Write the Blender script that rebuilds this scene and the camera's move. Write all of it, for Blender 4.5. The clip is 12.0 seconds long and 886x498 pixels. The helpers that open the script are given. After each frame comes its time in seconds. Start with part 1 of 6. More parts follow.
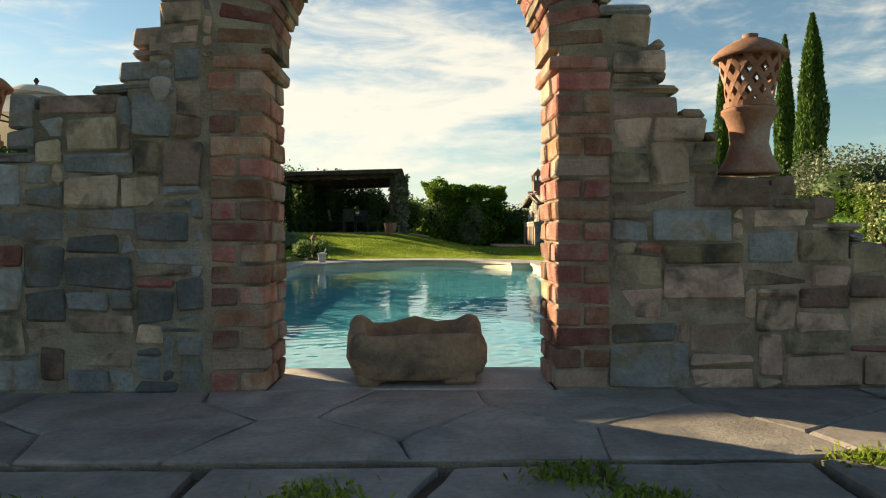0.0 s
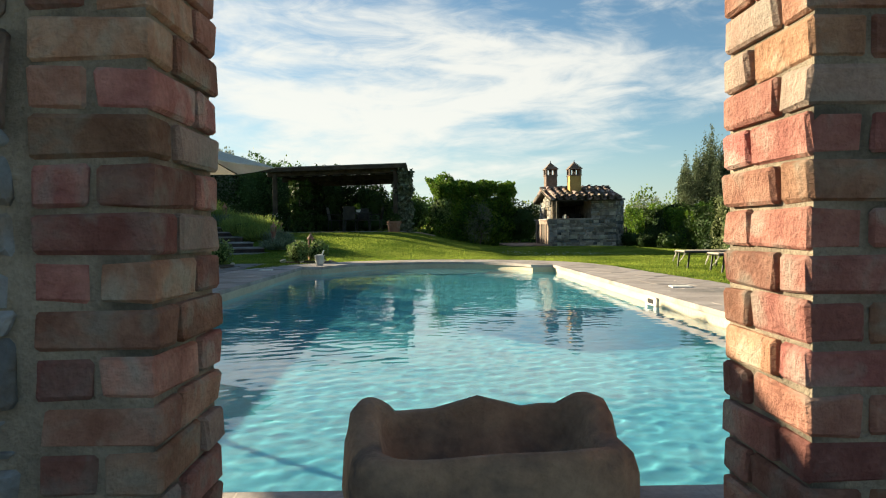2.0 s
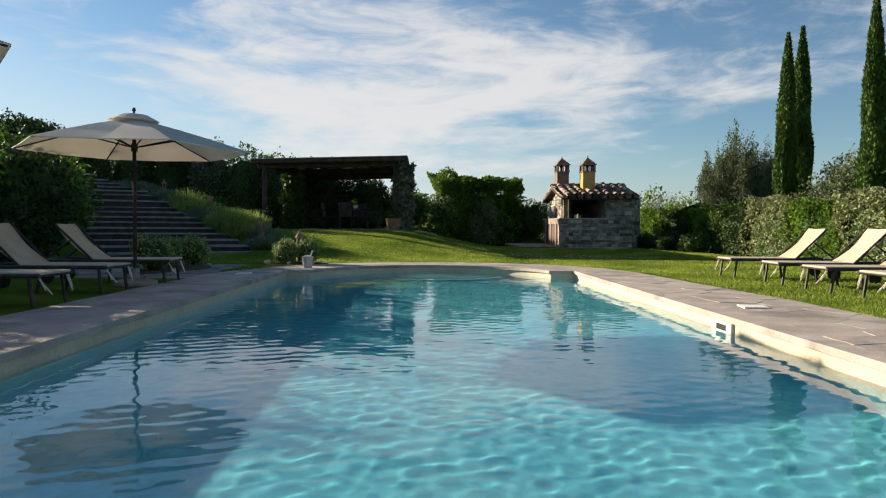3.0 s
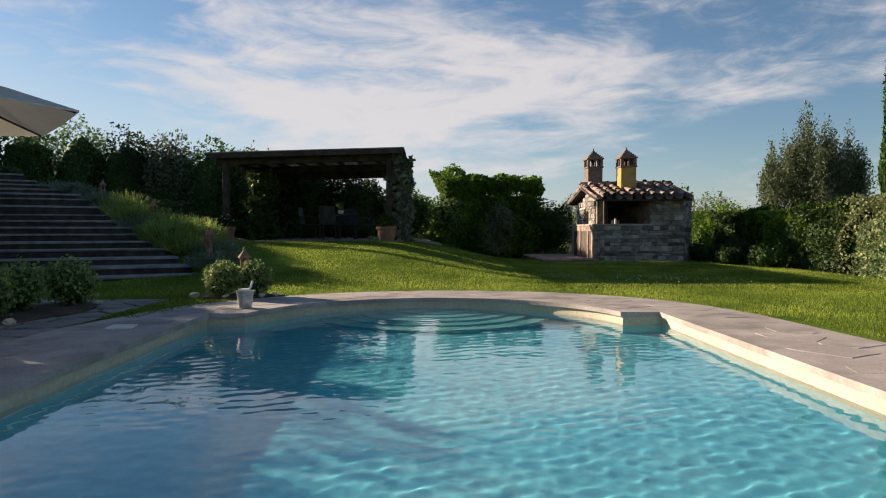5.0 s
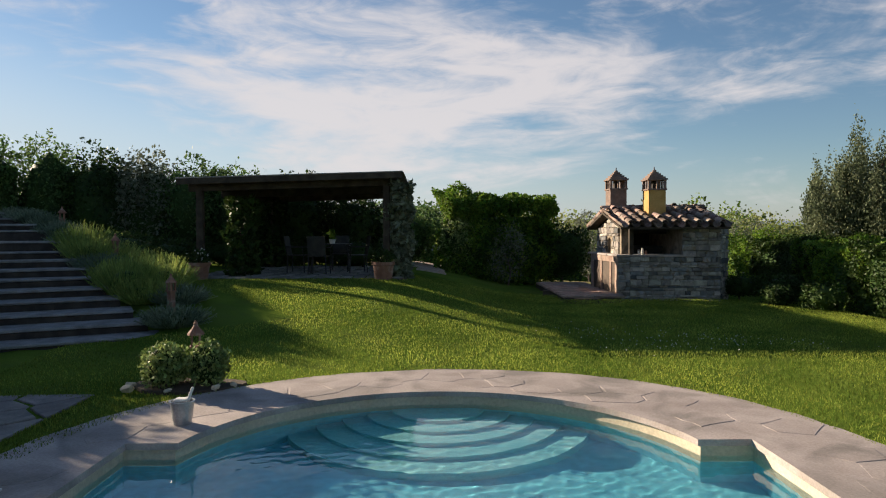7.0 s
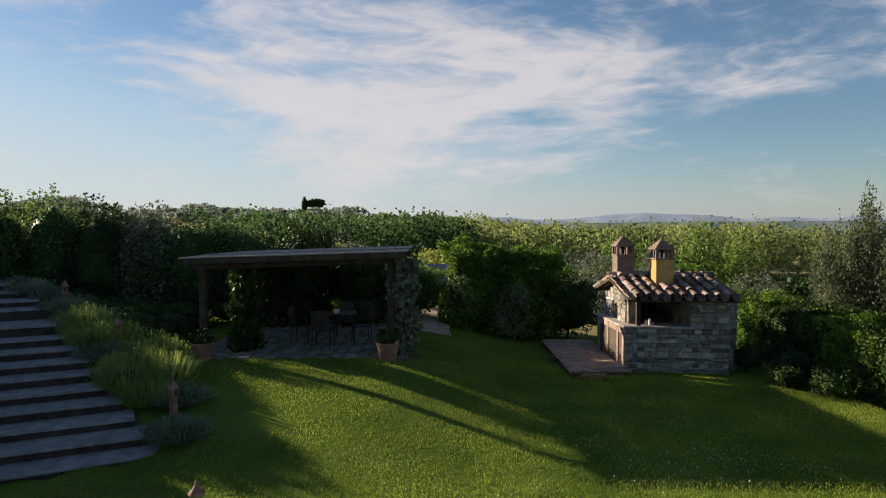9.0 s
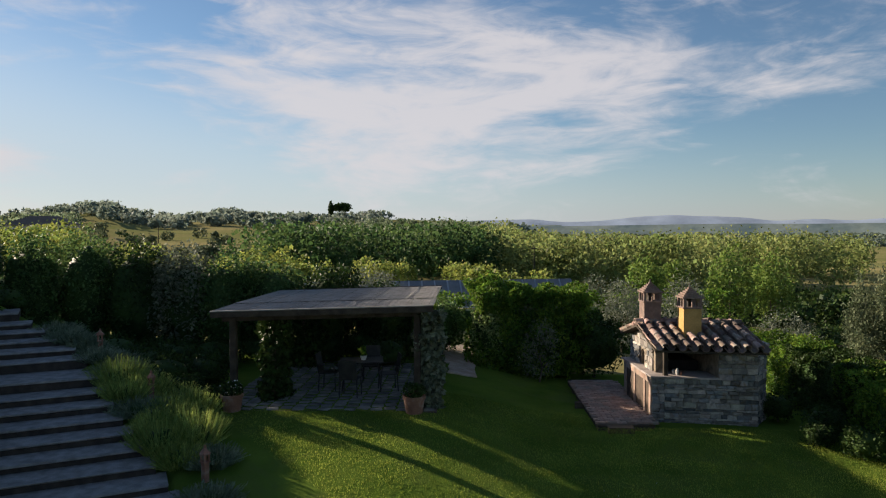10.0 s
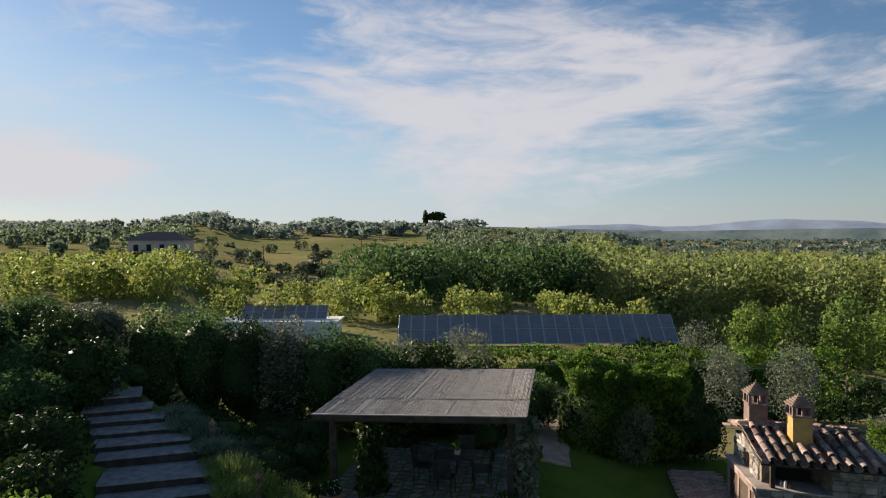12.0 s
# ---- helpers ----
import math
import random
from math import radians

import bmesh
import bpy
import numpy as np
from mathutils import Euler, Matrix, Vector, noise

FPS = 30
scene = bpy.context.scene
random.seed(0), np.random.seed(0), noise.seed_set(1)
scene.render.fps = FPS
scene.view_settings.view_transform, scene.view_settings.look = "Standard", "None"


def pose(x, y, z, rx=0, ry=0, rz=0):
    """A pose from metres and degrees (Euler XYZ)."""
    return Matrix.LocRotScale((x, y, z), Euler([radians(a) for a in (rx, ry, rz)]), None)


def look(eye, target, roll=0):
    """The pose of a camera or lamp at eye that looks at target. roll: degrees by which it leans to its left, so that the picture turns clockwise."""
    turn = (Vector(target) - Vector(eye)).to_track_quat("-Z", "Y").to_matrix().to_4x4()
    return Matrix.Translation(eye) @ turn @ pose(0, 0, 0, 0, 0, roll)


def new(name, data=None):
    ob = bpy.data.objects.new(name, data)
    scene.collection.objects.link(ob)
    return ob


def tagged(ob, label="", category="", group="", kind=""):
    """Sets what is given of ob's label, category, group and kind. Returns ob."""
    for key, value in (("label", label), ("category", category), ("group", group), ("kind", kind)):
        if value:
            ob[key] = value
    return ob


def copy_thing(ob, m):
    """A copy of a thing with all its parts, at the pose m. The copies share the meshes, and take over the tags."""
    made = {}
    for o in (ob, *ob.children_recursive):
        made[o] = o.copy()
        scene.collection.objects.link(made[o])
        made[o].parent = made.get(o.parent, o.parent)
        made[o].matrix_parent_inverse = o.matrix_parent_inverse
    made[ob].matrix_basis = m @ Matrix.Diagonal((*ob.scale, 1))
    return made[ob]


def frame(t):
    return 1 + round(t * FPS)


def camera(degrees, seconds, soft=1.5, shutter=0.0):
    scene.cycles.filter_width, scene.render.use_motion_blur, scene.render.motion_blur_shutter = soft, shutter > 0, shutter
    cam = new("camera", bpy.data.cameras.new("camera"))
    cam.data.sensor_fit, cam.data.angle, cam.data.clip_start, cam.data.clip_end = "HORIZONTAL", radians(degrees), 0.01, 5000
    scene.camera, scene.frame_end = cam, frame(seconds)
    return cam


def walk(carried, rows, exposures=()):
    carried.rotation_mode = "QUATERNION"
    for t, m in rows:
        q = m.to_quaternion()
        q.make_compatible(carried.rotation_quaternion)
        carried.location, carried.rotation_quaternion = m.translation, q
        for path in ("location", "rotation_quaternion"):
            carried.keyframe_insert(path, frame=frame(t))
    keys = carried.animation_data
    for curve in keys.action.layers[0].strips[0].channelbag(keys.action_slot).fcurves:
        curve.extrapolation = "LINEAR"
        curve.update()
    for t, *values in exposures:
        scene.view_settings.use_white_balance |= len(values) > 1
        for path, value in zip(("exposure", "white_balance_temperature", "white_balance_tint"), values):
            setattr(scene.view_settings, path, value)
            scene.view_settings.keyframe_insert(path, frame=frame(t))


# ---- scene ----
cam = camera(66.5, 12.0, soft=1.1)
PATH = [
    (0, (0.163, 0.295, 0.728), (0.206, 2.294, 0.677), -0.1),
    (0.5, (0.159, 0.716, 0.737), (0.199, 2.715, 0.687), -1.1),
    (1, (0.113, 1.088, 0.727), (0.153, 3.086, 0.674), -0.6),
    (1.5, (0.034, 1.482, 0.728), (0.075, 3.481, 0.672), -0.3),
    (2, (-0.028, 2.013, 0.729), (0.012, 4.012, 0.674), -0.5),
    (2.5, (-0.105, 2.788, 0.75), (-0.062, 4.786, 0.687), 0.4),
    (4.5, (-0.103, 7.219, 0.841), (-0.069, 9.218, 0.787), -0.2),
    (5, (-0.095, 8.243, 0.933), (-0.063, 10.242, 0.881), -0.1),
    (5.5, (-0.076, 9.064, 1.088), (-0.047, 11.064, 1.038), -0.1),
    (6, (-0.076, 9.685, 1.312), (-0.049, 11.684, 1.261), -0.2),
    (6.5, (-0.078, 10.125, 1.535), (-0.053, 12.124, 1.481), -0.2),
    (7, (-0.096, 10.449, 1.737), (-0.073, 12.448, 1.684), -0.2),
    (9, (-0.086, 10.665, 3.583), (-0.078, 12.664, 3.518), -0.2),
    (9.5, (-0.098, 10.632, 4.157), (-0.109, 12.631, 4.095), -0.2),
    (10, (-0.099, 10.603, 4.742), (-0.166, 12.601, 4.683), -0.2),
    (10.5, (-0.09, 10.554, 5.347), (-0.233, 12.548, 5.292), -0.2),
    (11, (-0.08, 10.527, 5.939), (-0.29, 12.516, 5.888), -0.2),
    (11.5, (-0.058, 10.515, 6.541), (-0.343, 12.494, 6.492), -0.3),
    (12, (-0.082, 10.524, 7.097), (-0.424, 12.494, 7.053), -0.3),
]
EXPOSURES = [(0, 1.6, 7700, -2), (1.0, 1.58, 7450, -2), (2.0, 1.55, 6750, -2), (2.7, 1.34, 6350, 2), (4.3, 1.12, 6500, 10), (7.0, 1.12, 6500, 10), (9.0, 1.02, 6400, 10), (12.0, 1.0, 6200, 10)]
walk(cam, [(t, look(eye, target, roll)) for t, eye, target, roll in PATH], EXPOSURES)
scene.view_settings.exposure = 0.0

# ---- world and sun ----
SUN_AZ = radians(146)      # from +x towards +y: the sun stands low at the far left
SUN_EL = radians(17.0)
world = bpy.data.worlds.new("sky")
scene.world = world
world.use_nodes = True
wn, wl = world.node_tree.nodes, world.node_tree.links
wn.clear()


def wnode(kind, **values):
    n = wn.new(kind)
    for k, v in values.items():
        n.inputs[k].default_value = v
    return n


def wmath(op, a, b=None):
    n = wn.new("ShaderNodeMath")
    n.operation = op
    for i, v in enumerate((a, b)):
        if v is None:
            continue
        if isinstance(v, (int, float)):
            n.inputs[i].default_value = v
        else:
            wl.new(v, n.inputs[i])
    return n.outputs[0]


sky = wn.new("ShaderNodeTexSky")
sky.sky_type = "NISHITA"
sky.sun_disc = False
sky.sun_elevation = SUN_EL
sky.sun_rotation = radians(90) - SUN_AZ
sky.air_density, sky.dust_density, sky.ozone_density = 1.0, 0.15, 3.0
coord = wn.new("ShaderNodeTexCoord")
split = wn.new("ShaderNodeSeparateXYZ")
wl.new(coord.outputs["Generated"], split.inputs[0])


def wvector(op, a, b):
    n = wn.new("ShaderNodeVectorMath")
    n.operation = op
    wl.new(a, n.inputs[0])
    if isinstance(b, tuple):
        n.inputs[1].default_value = b
    elif b is not None:
        wl.new(b, n.inputs[1])
    return n


def wrange(value, a, b, c, d):
    n = wn.new("ShaderNodeMapRange")
    n.interpolation_type = "SMOOTHSTEP"
    for k, v in (("From Min", a), ("From Max", b), ("To Min", c), ("To Max", d)):
        n.inputs[k].default_value = v
    wl.new(value, n.inputs["Value"])
    return n.outputs[0]


# long feathered streaks of high cloud, thickest ahead over the hills
turned = wn.new("ShaderNodeMapping")
turned.inputs["Rotation"].default_value = (0, radians(7), 0)
turned.inputs["Scale"].default_value = (1.7, 1.7, 6.0)
turned.inputs["Location"].default_value = (2.35, 0.4, 0.55)
wl.new(coord.outputs["Generated"], turned.inputs[0])
veil = wnode("ShaderNodeTexNoise", Scale=1.5, Detail=10.0, Roughness=0.58, Distortion=0.55)
wl.new(turned.outputs[0], veil.inputs["Vector"])
feather = wnode("ShaderNodeTexNoise", Scale=5.5, Detail=8.0, Roughness=0.6, Distortion=1.2)
wl.new(turned.outputs[0], feather.inputs["Vector"])
spread_ = wvector("LENGTH", wvector("MULTIPLY", wvector("SUBTRACT", coord.outputs["Generated"], (-0.02, 0.965, 0.225)).outputs[0], (2.1, 1.0, 5.2)).outputs[0], None)
bank = wrange(spread_.outputs["Value"], 0.25, 1.25, 0.16, -0.10)
low_bank = wvector("LENGTH", wvector("MULTIPLY", wvector("SUBTRACT", coord.outputs["Generated"], (-0.65, 0.755, 0.085)).outputs[0], (5.0, 3.0, 14.0)).outputs[0], None)
low = wrange(low_bank.outputs["Value"], 0.2, 1.0, 0.30, 0.0)
amount = wmath("ADD", wmath("ADD", veil.outputs[0], wmath("MULTIPLY", wmath("SUBTRACT", feather.outputs[0], 0.5), 0.35)), wmath("ADD", bank, low))
cover = wrange(amount, 0.44, 0.74, 0.0, 0.88)
haze = wrange(wmath("ADD", split.outputs[2], wmath("MULTIPLY", split.outputs[0], 0.16)), -0.02, 0.21, 0.75, 0.0)
mist = wn.new("ShaderNodeMix")
mist.data_type = "RGBA"
sunward = wn.new("ShaderNodeMix")
sunward.data_type = "RGBA"
sunward.inputs["A"].default_value, sunward.inputs["B"].default_value = (5.6, 6.1, 6.6, 1), (3.75, 4.3, 5.6, 1)
wl.new(wrange(split.outputs[0], -0.25, 0.65, 0.0, 1.0), sunward.inputs["Factor"])
wl.new(sunward.outputs["Result"], mist.inputs["B"])
wl.new(haze, mist.inputs["Factor"])
wl.new(sky.outputs[0], mist.inputs["A"])
mix = wn.new("ShaderNodeMix")
mix.data_type = "RGBA"
mix.inputs["B"].default_value = (7.25, 6.8, 6.8, 1)
wl.new(cover, mix.inputs["Factor"])
wl.new(mist.outputs["Result"], mix.inputs["A"])
back = wnode("ShaderNodeBackground", Strength=0.049)
wl.new(mix.outputs["Result"], back.inputs[0])
wout = wn.new("ShaderNodeOutputWorld")
wl.new(back.outputs[0], wout.inputs[0])

lamp = bpy.data.lights.new("sun", "SUN")
lamp.energy, lamp.angle, lamp.color = 5.0, radians(0.6), (1.0, 0.83, 0.62)
lamp.cycles.is_caustics_light = True
sun = new("sun", lamp)
sun_dir = Vector((math.cos(SUN_AZ) * math.cos(SUN_EL), math.sin(SUN_AZ) * math.cos(SUN_EL), math.sin(SUN_EL)))
sun.matrix_world = look(sun_dir * 50, (0, 0, 0))


# ---- materials ----
def surface(name, a, b, scale=3.0, fine=40.0, rough=0.8, bump=0.3, vary=0.0, island=0.0, dist=0.01, spread=(0.35, 0.65), metal=0.0, spec=0.3, stain=None, stain_scale=1.2, hue=0.0, translucent=0.0):
    m = bpy.data.materials.new(name)
    m.use_nodes = True
    n, l = m.node_tree.nodes, m.node_tree.links
    p = n["Principled BSDF"]
    pos = n.new("ShaderNodeNewGeometry")
    n1, n2 = n.new("ShaderNodeTexNoise"), n.new("ShaderNodeTexNoise")
    n1.inputs["Scale"].default_value, n1.inputs["Detail"].default_value = scale, 6
    n2.inputs["Scale"].default_value, n2.inputs["Detail"].default_value, n2.inputs["Roughness"].default_value = fine, 5, 0.65
    l.new(pos.outputs["Position"], n1.inputs["Vector"])
    l.new(pos.outputs["Position"], n2.inputs["Vector"])
    r1 = n.new("ShaderNodeMapRange")
    r1.inputs["From Min"].default_value, r1.inputs["From Max"].default_value = spread
    l.new(n1.outputs[0], r1.inputs[0])
    mx = n.new("ShaderNodeMix")
    mx.data_type = "RGBA"
    mx.inputs["A"].default_value, mx.inputs["B"].default_value = (*a, 1), (*b, 1)
    l.new(r1.outputs[0], mx.inputs["Factor"])
    col = mx.outputs["Result"]
    if stain:
        n3 = n.new("ShaderNodeTexNoise")
        n3.inputs["Scale"].default_value, n3.inputs["Detail"].default_value, n3.inputs["Distortion"].default_value = stain_scale, 8, 0.6
        l.new(pos.outputs["Position"], n3.inputs["Vector"])
        r3 = n.new("ShaderNodeMapRange")
        r3.inputs["From Min"].default_value, r3.inputs["From Max"].default_value = 0.5, 0.68
        l.new(n3.outputs[0], r3.inputs[0])
        ms = n.new("ShaderNodeMix")
        ms.data_type = "RGBA"
        ms.inputs["B"].default_value = (*stain, 1)
        l.new(r3.outputs[0], ms.inputs["Factor"])
        l.new(col, ms.inputs["A"])
        col = ms.outputs["Result"]
    hsv = n.new("ShaderNodeHueSaturation")
    l.new(col, hsv.inputs["Color"])
    r2 = n.new("ShaderNodeMapRange")
    r2.inputs["From Min"].default_value, r2.inputs["From Max"].default_value = 0.25, 0.75
    r2.inputs["To Min"].default_value, r2.inputs["To Max"].default_value = 0.78, 1.2
    l.new(n2.outputs[0], r2.inputs[0])
    value = r2.outputs[0]
    if vary or island:
        info = n.new("ShaderNodeObjectInfo")
        src = info.outputs["Random"] if vary else pos.outputs["Random Per Island"]
        k = vary or island
        rv = n.new("ShaderNodeMapRange")
        rv.inputs["To Min"].default_value, rv.inputs["To Max"].default_value = 1 - k, 1 + k
        l.new(src, rv.inputs[0])
        mu = n.new("ShaderNodeMath")
        mu.operation = "MULTIPLY"
        l.new(value, mu.inputs[0])
        l.new(rv.outputs[0], mu.inputs[1])
        value = mu.outputs[0]
        if hue:
            w = n.new("ShaderNodeMath")
            w.operation = "FRACT"
            w0 = n.new("ShaderNodeMath")
            w0.operation = "MULTIPLY"
            w0.inputs[1].default_value = 7.31
            l.new(src, w0.inputs[0])
            l.new(w0.outputs[0], w.inputs[0])
            rh = n.new("ShaderNodeMapRange")
            rh.inputs["To Min"].default_value, rh.inputs["To Max"].default_value = 0.5 - hue, 0.5 + hue
            l.new(w.outputs[0], rh.inputs[0])
            l.new(rh.outputs[0], hsv.inputs["Hue"])
    l.new(value, hsv.inputs["Value"])
    l.new(hsv.outputs[0], p.inputs["Base Color"])
    p.inputs["Roughness"].default_value, p.inputs["Metallic"].default_value = rough, metal
    p.inputs["Specular IOR Level"].default_value = spec
    if bump:
        add = n.new("ShaderNodeMath")
        add.operation = "ADD"
        l.new(n1.outputs[0], add.inputs[0])
        l.new(n2.outputs[0], add.inputs[1])
        bp = n.new("ShaderNodeBump")
        bp.inputs["Strength"].default_value, bp.inputs["Distance"].default_value = bump, dist
        l.new(add.outputs[0], bp.inputs["Height"])
        l.new(bp.outputs[0], p.inputs["Normal"])
    if translucent:
        tr = n.new("ShaderNodeBsdfTranslucent")
        l.new(hsv.outputs[0], tr.inputs["Color"])
        ad = n.new("ShaderNodeMixShader")
        ad.inputs[0].default_value = translucent
        l.new(p.outputs[0], ad.inputs[1])
        l.new(tr.outputs[0], ad.inputs[2])
        l.new(ad.outputs[0], n["Material Output"].inputs[0])
    return m


M = {}
M["stone"] = surface("rubble_stone", (0.265, 0.19, 0.14), (0.44, 0.325, 0.245), 5, 45, 0.9, 1.0, vary=0.5, hue=0.025, spec=0.12, stain=(0.10, 0.088, 0.07), stain_scale=6, dist=0.014)
M["stone_grey"] = surface("grey_stone", (0.16, 0.163, 0.165), (0.28, 0.277, 0.275), 6, 45, 0.9, 1.0, vary=0.5, hue=0.02, spec=0.12, stain=(0.19, 0.145, 0.10), stain_scale=6, dist=0.014)
M["brick"] = surface("red_brick", (0.255, 0.115, 0.084), (0.39, 0.205, 0.152), 9, 55, 0.9, 1.0, dist=0.014, vary=0.4, hue=0.02, spec=0.12, stain=(0.33, 0.25, 0.20), stain_scale=9)
M["mortar"] = surface("lime_mortar", (0.22, 0.175, 0.13), (0.36, 0.295, 0.225), 7, 90, 0.95, 0.9, spec=0.1, stain=(0.11, 0.095, 0.075), stain_scale=3, dist=0.014)
M["paving"] = surface("flagstone", (0.20, 0.17, 0.155), (0.33, 0.285, 0.26), 3, 40, 0.75, 0.4, vary=0.2, hue=0.012, stain=(0.17, 0.155, 0.15), stain_scale=3)
M["coping"] = surface("coping_stone", (0.34, 0.285, 0.26), (0.45, 0.385, 0.355), 2.2, 45, 0.8, 0.35, vary=0.08, stain=(0.24, 0.21, 0.19), stain_scale=1.5)
M["plaster"] = surface("pool_plaster", (0.52, 0.45, 0.33), (0.60, 0.53, 0.40), 2, 30, 0.7, 0.15)
M["liner"] = surface("pool_liner", (0.19, 0.58, 0.67), (0.24, 0.65, 0.74), 0.8, 12, 0.6, 0.1, spec=0.1)
M["lawn"] = surface("lawn", (0.088, 0.146, 0.022), (0.15, 0.215, 0.034), 0.7, 60, 0.95, 0.8, dist=0.03, spec=0.0, stain=(0.12, 0.165, 0.035), stain_scale=0.9)
M["pool_step"] = surface("step_plaster", (0.26, 0.60, 0.62), (0.36, 0.67, 0.67), 2, 30, 0.7, 0.15)
M["sling"] = surface("sling_cloth", (0.42, 0.345, 0.255), (0.50, 0.42, 0.32), 4, 120, 0.8, 0.2)
M["field"] = surface("far_ground", (0.15, 0.16, 0.06), (0.30, 0.255, 0.12), 0.02, 0.5, 0.95, 0, spec=0.0, stain=(0.19, 0.20, 0.075), stain_scale=0.012)
M["soil"] = surface("soil", (0.07, 0.05, 0.035), (0.12, 0.09, 0.06), 3, 40, 0.95, 0.7)
M["leaf"] = surface("hedge_leaf", (0.055, 0.11, 0.015), (0.17, 0.27, 0.035), 1.3, 20, 0.5, 0, spec=0.12, island=0.5, hue=0.025, translucent=0.4)
# Dark evergreen leaf; on inner cores it stands in for shade.
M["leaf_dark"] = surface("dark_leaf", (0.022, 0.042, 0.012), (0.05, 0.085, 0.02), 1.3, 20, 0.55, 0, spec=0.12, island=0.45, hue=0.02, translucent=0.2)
M["leaf_olive"] = surface("olive_leaf", (0.12, 0.14, 0.09), (0.2, 0.22, 0.15), 1.3, 20, 0.6, 0, spec=0.12, island=0.4, hue=0.015, translucent=0.2)
M["leaf_yellow"] = surface("spring_leaf", (0.185, 0.235, 0.05), (0.31, 0.345, 0.085), 0.8, 20, 0.6, 0, spec=0.12, island=0.4, hue=0.025, translucent=0.40)
M["cypress"] = surface("cypress_leaf", (0.045, 0.09, 0.018), (0.095, 0.16, 0.032), 1.0, 20, 0.7, 0, spec=0.12, island=0.4, hue=0.015, translucent=0.15)
M["bark"] = surface("bark", (0.09, 0.07, 0.05), (0.16, 0.13, 0.1), 6, 40, 0.95, 0.7)
M["wood"] = surface("dark_timber", (0.035, 0.027, 0.02), (0.075, 0.058, 0.043), 5, 60, 0.8, 0.4, spec=0.2)
M["reed"] = surface("reed_mat", (0.25, 0.228, 0.205), (0.34, 0.312, 0.285), 4, 90, 0.9, 0.5, stain=(0.23, 0.205, 0.18), stain_scale=2)
M["terracotta"] = surface("terracotta", (0.21, 0.10, 0.066), (0.31, 0.16, 0.108), 5, 60, 0.85, 0.3, stain=(0.34, 0.25, 0.2), stain_scale=5)
M["tile"] = surface("roof_tile", (0.19, 0.125, 0.10), (0.36, 0.26, 0.21), 6, 60, 0.85, 0.4, vary=0.6, hue=0.02, stain=(0.25, 0.22, 0.18), stain_scale=4)
M["ochre"] = surface("ochre_plaster", (0.42, 0.25, 0.075), (0.52, 0.33, 0.12), 3, 40, 0.9, 0.3)
M["pink"] = surface("brick_plaster", (0.17, 0.118, 0.098), (0.26, 0.182, 0.148), 7, 50, 0.9, 0.5, stain=(0.17, 0.13, 0.115), stain_scale=6)
M["canvas"] = surface("cream_canvas", (0.72, 0.67, 0.60), (0.79, 0.74, 0.68), 2, 120, 0.9, 0.1, translucent=0.4)
# Base grey is lifted to carry the sky's reflection on the panels.
M["solar"] = surface("solar_glass", (0.17, 0.17, 0.185), (0.22, 0.215, 0.23), 2, 20, 0.35, 0, spec=0.5)
M["alu"] = surface("aluminium", (0.5, 0.5, 0.5), (0.6, 0.6, 0.6), 5, 50, 0.4, 0.05, metal=0.8)
M["iron"] = surface("dark_iron", (0.03, 0.03, 0.03), (0.06, 0.055, 0.05), 6, 60, 0.5, 0.1, metal=0.3)
M["zinc"] = surface("zinc", (0.42, 0.43, 0.44), (0.52, 0.53, 0.54), 10, 60, 0.4, 0.1, metal=0.7)
M["white"] = surface("white_render", (0.7, 0.67, 0.6), (0.78, 0.75, 0.7), 3, 50, 0.85, 0.2)
M["gravel"] = surface("gravel_path", (0.38, 0.28, 0.21), (0.5, 0.4, 0.32), 4, 90, 0.95, 0.8)
M["cobble"] = surface("cobble", (0.15, 0.14, 0.125), (0.26, 0.24, 0.21), 4, 60, 0.85, 0.5, vary=0.25)
M["lavender"] = surface("lavender_leaf", (0.17, 0.24, 0.06), (0.35, 0.42, 0.11), 1.5, 30, 0.7, 0, spec=0.12, island=0.35, hue=0.02, translucent=0.4)
M["grey_leaf"] = surface("grey_leaf", (0.12, 0.16, 0.10), (0.22, 0.26, 0.17), 2, 30, 0.7, 0, spec=0.12, island=0.35, translucent=0.2)
M["dark"] = surface("matt_black", (0.02, 0.018, 0.016), (0.035, 0.03, 0.028), 5, 50, 0.9, 0.3)

M["hut_stone"] = surface("hut_stone", (0.27, 0.24, 0.21), (0.40, 0.36, 0.31), 5, 45, 0.9, 0.8, vary=0.45, hue=0.025, stain=(0.19, 0.17, 0.16), stain_scale=6)
M["brown"] = surface("brown_door", (0.06, 0.04, 0.03), (0.10, 0.07, 0.05), 6, 60, 0.7, 0.2)
M["tread"] = surface("tread_gravel", (0.20, 0.192, 0.185), (0.31, 0.30, 0.29), 5, 80, 0.95, 0.7, spec=0.1)
M["sleeper"] = surface("sleeper", (0.035, 0.028, 0.024), (0.07, 0.055, 0.045), 5, 60, 0.85, 0.5)
M["leaf_pale"] = surface("variegated_leaf", (0.14, 0.17, 0.06), (0.32, 0.34, 0.18), 9, 30, 0.55, 0, spec=0.12, island=0.5, hue=0.02, translucent=0.2)
M["leaf_dusty"] = surface("dusty_leaf", (0.085, 0.11, 0.06), (0.17, 0.195, 0.105), 2, 30, 0.6, 0, spec=0.12, island=0.45, hue=0.02, translucent=0.25)
# Aerial haze is mixed into the next two leaf colours.
M["leaf_far"] = surface("far_leaf_haze_tint", (0.13, 0.175, 0.10), (0.23, 0.275, 0.165), 0.4, 10, 0.6, 0, spec=0.12, island=0.45, hue=0.02, translucent=0.40)
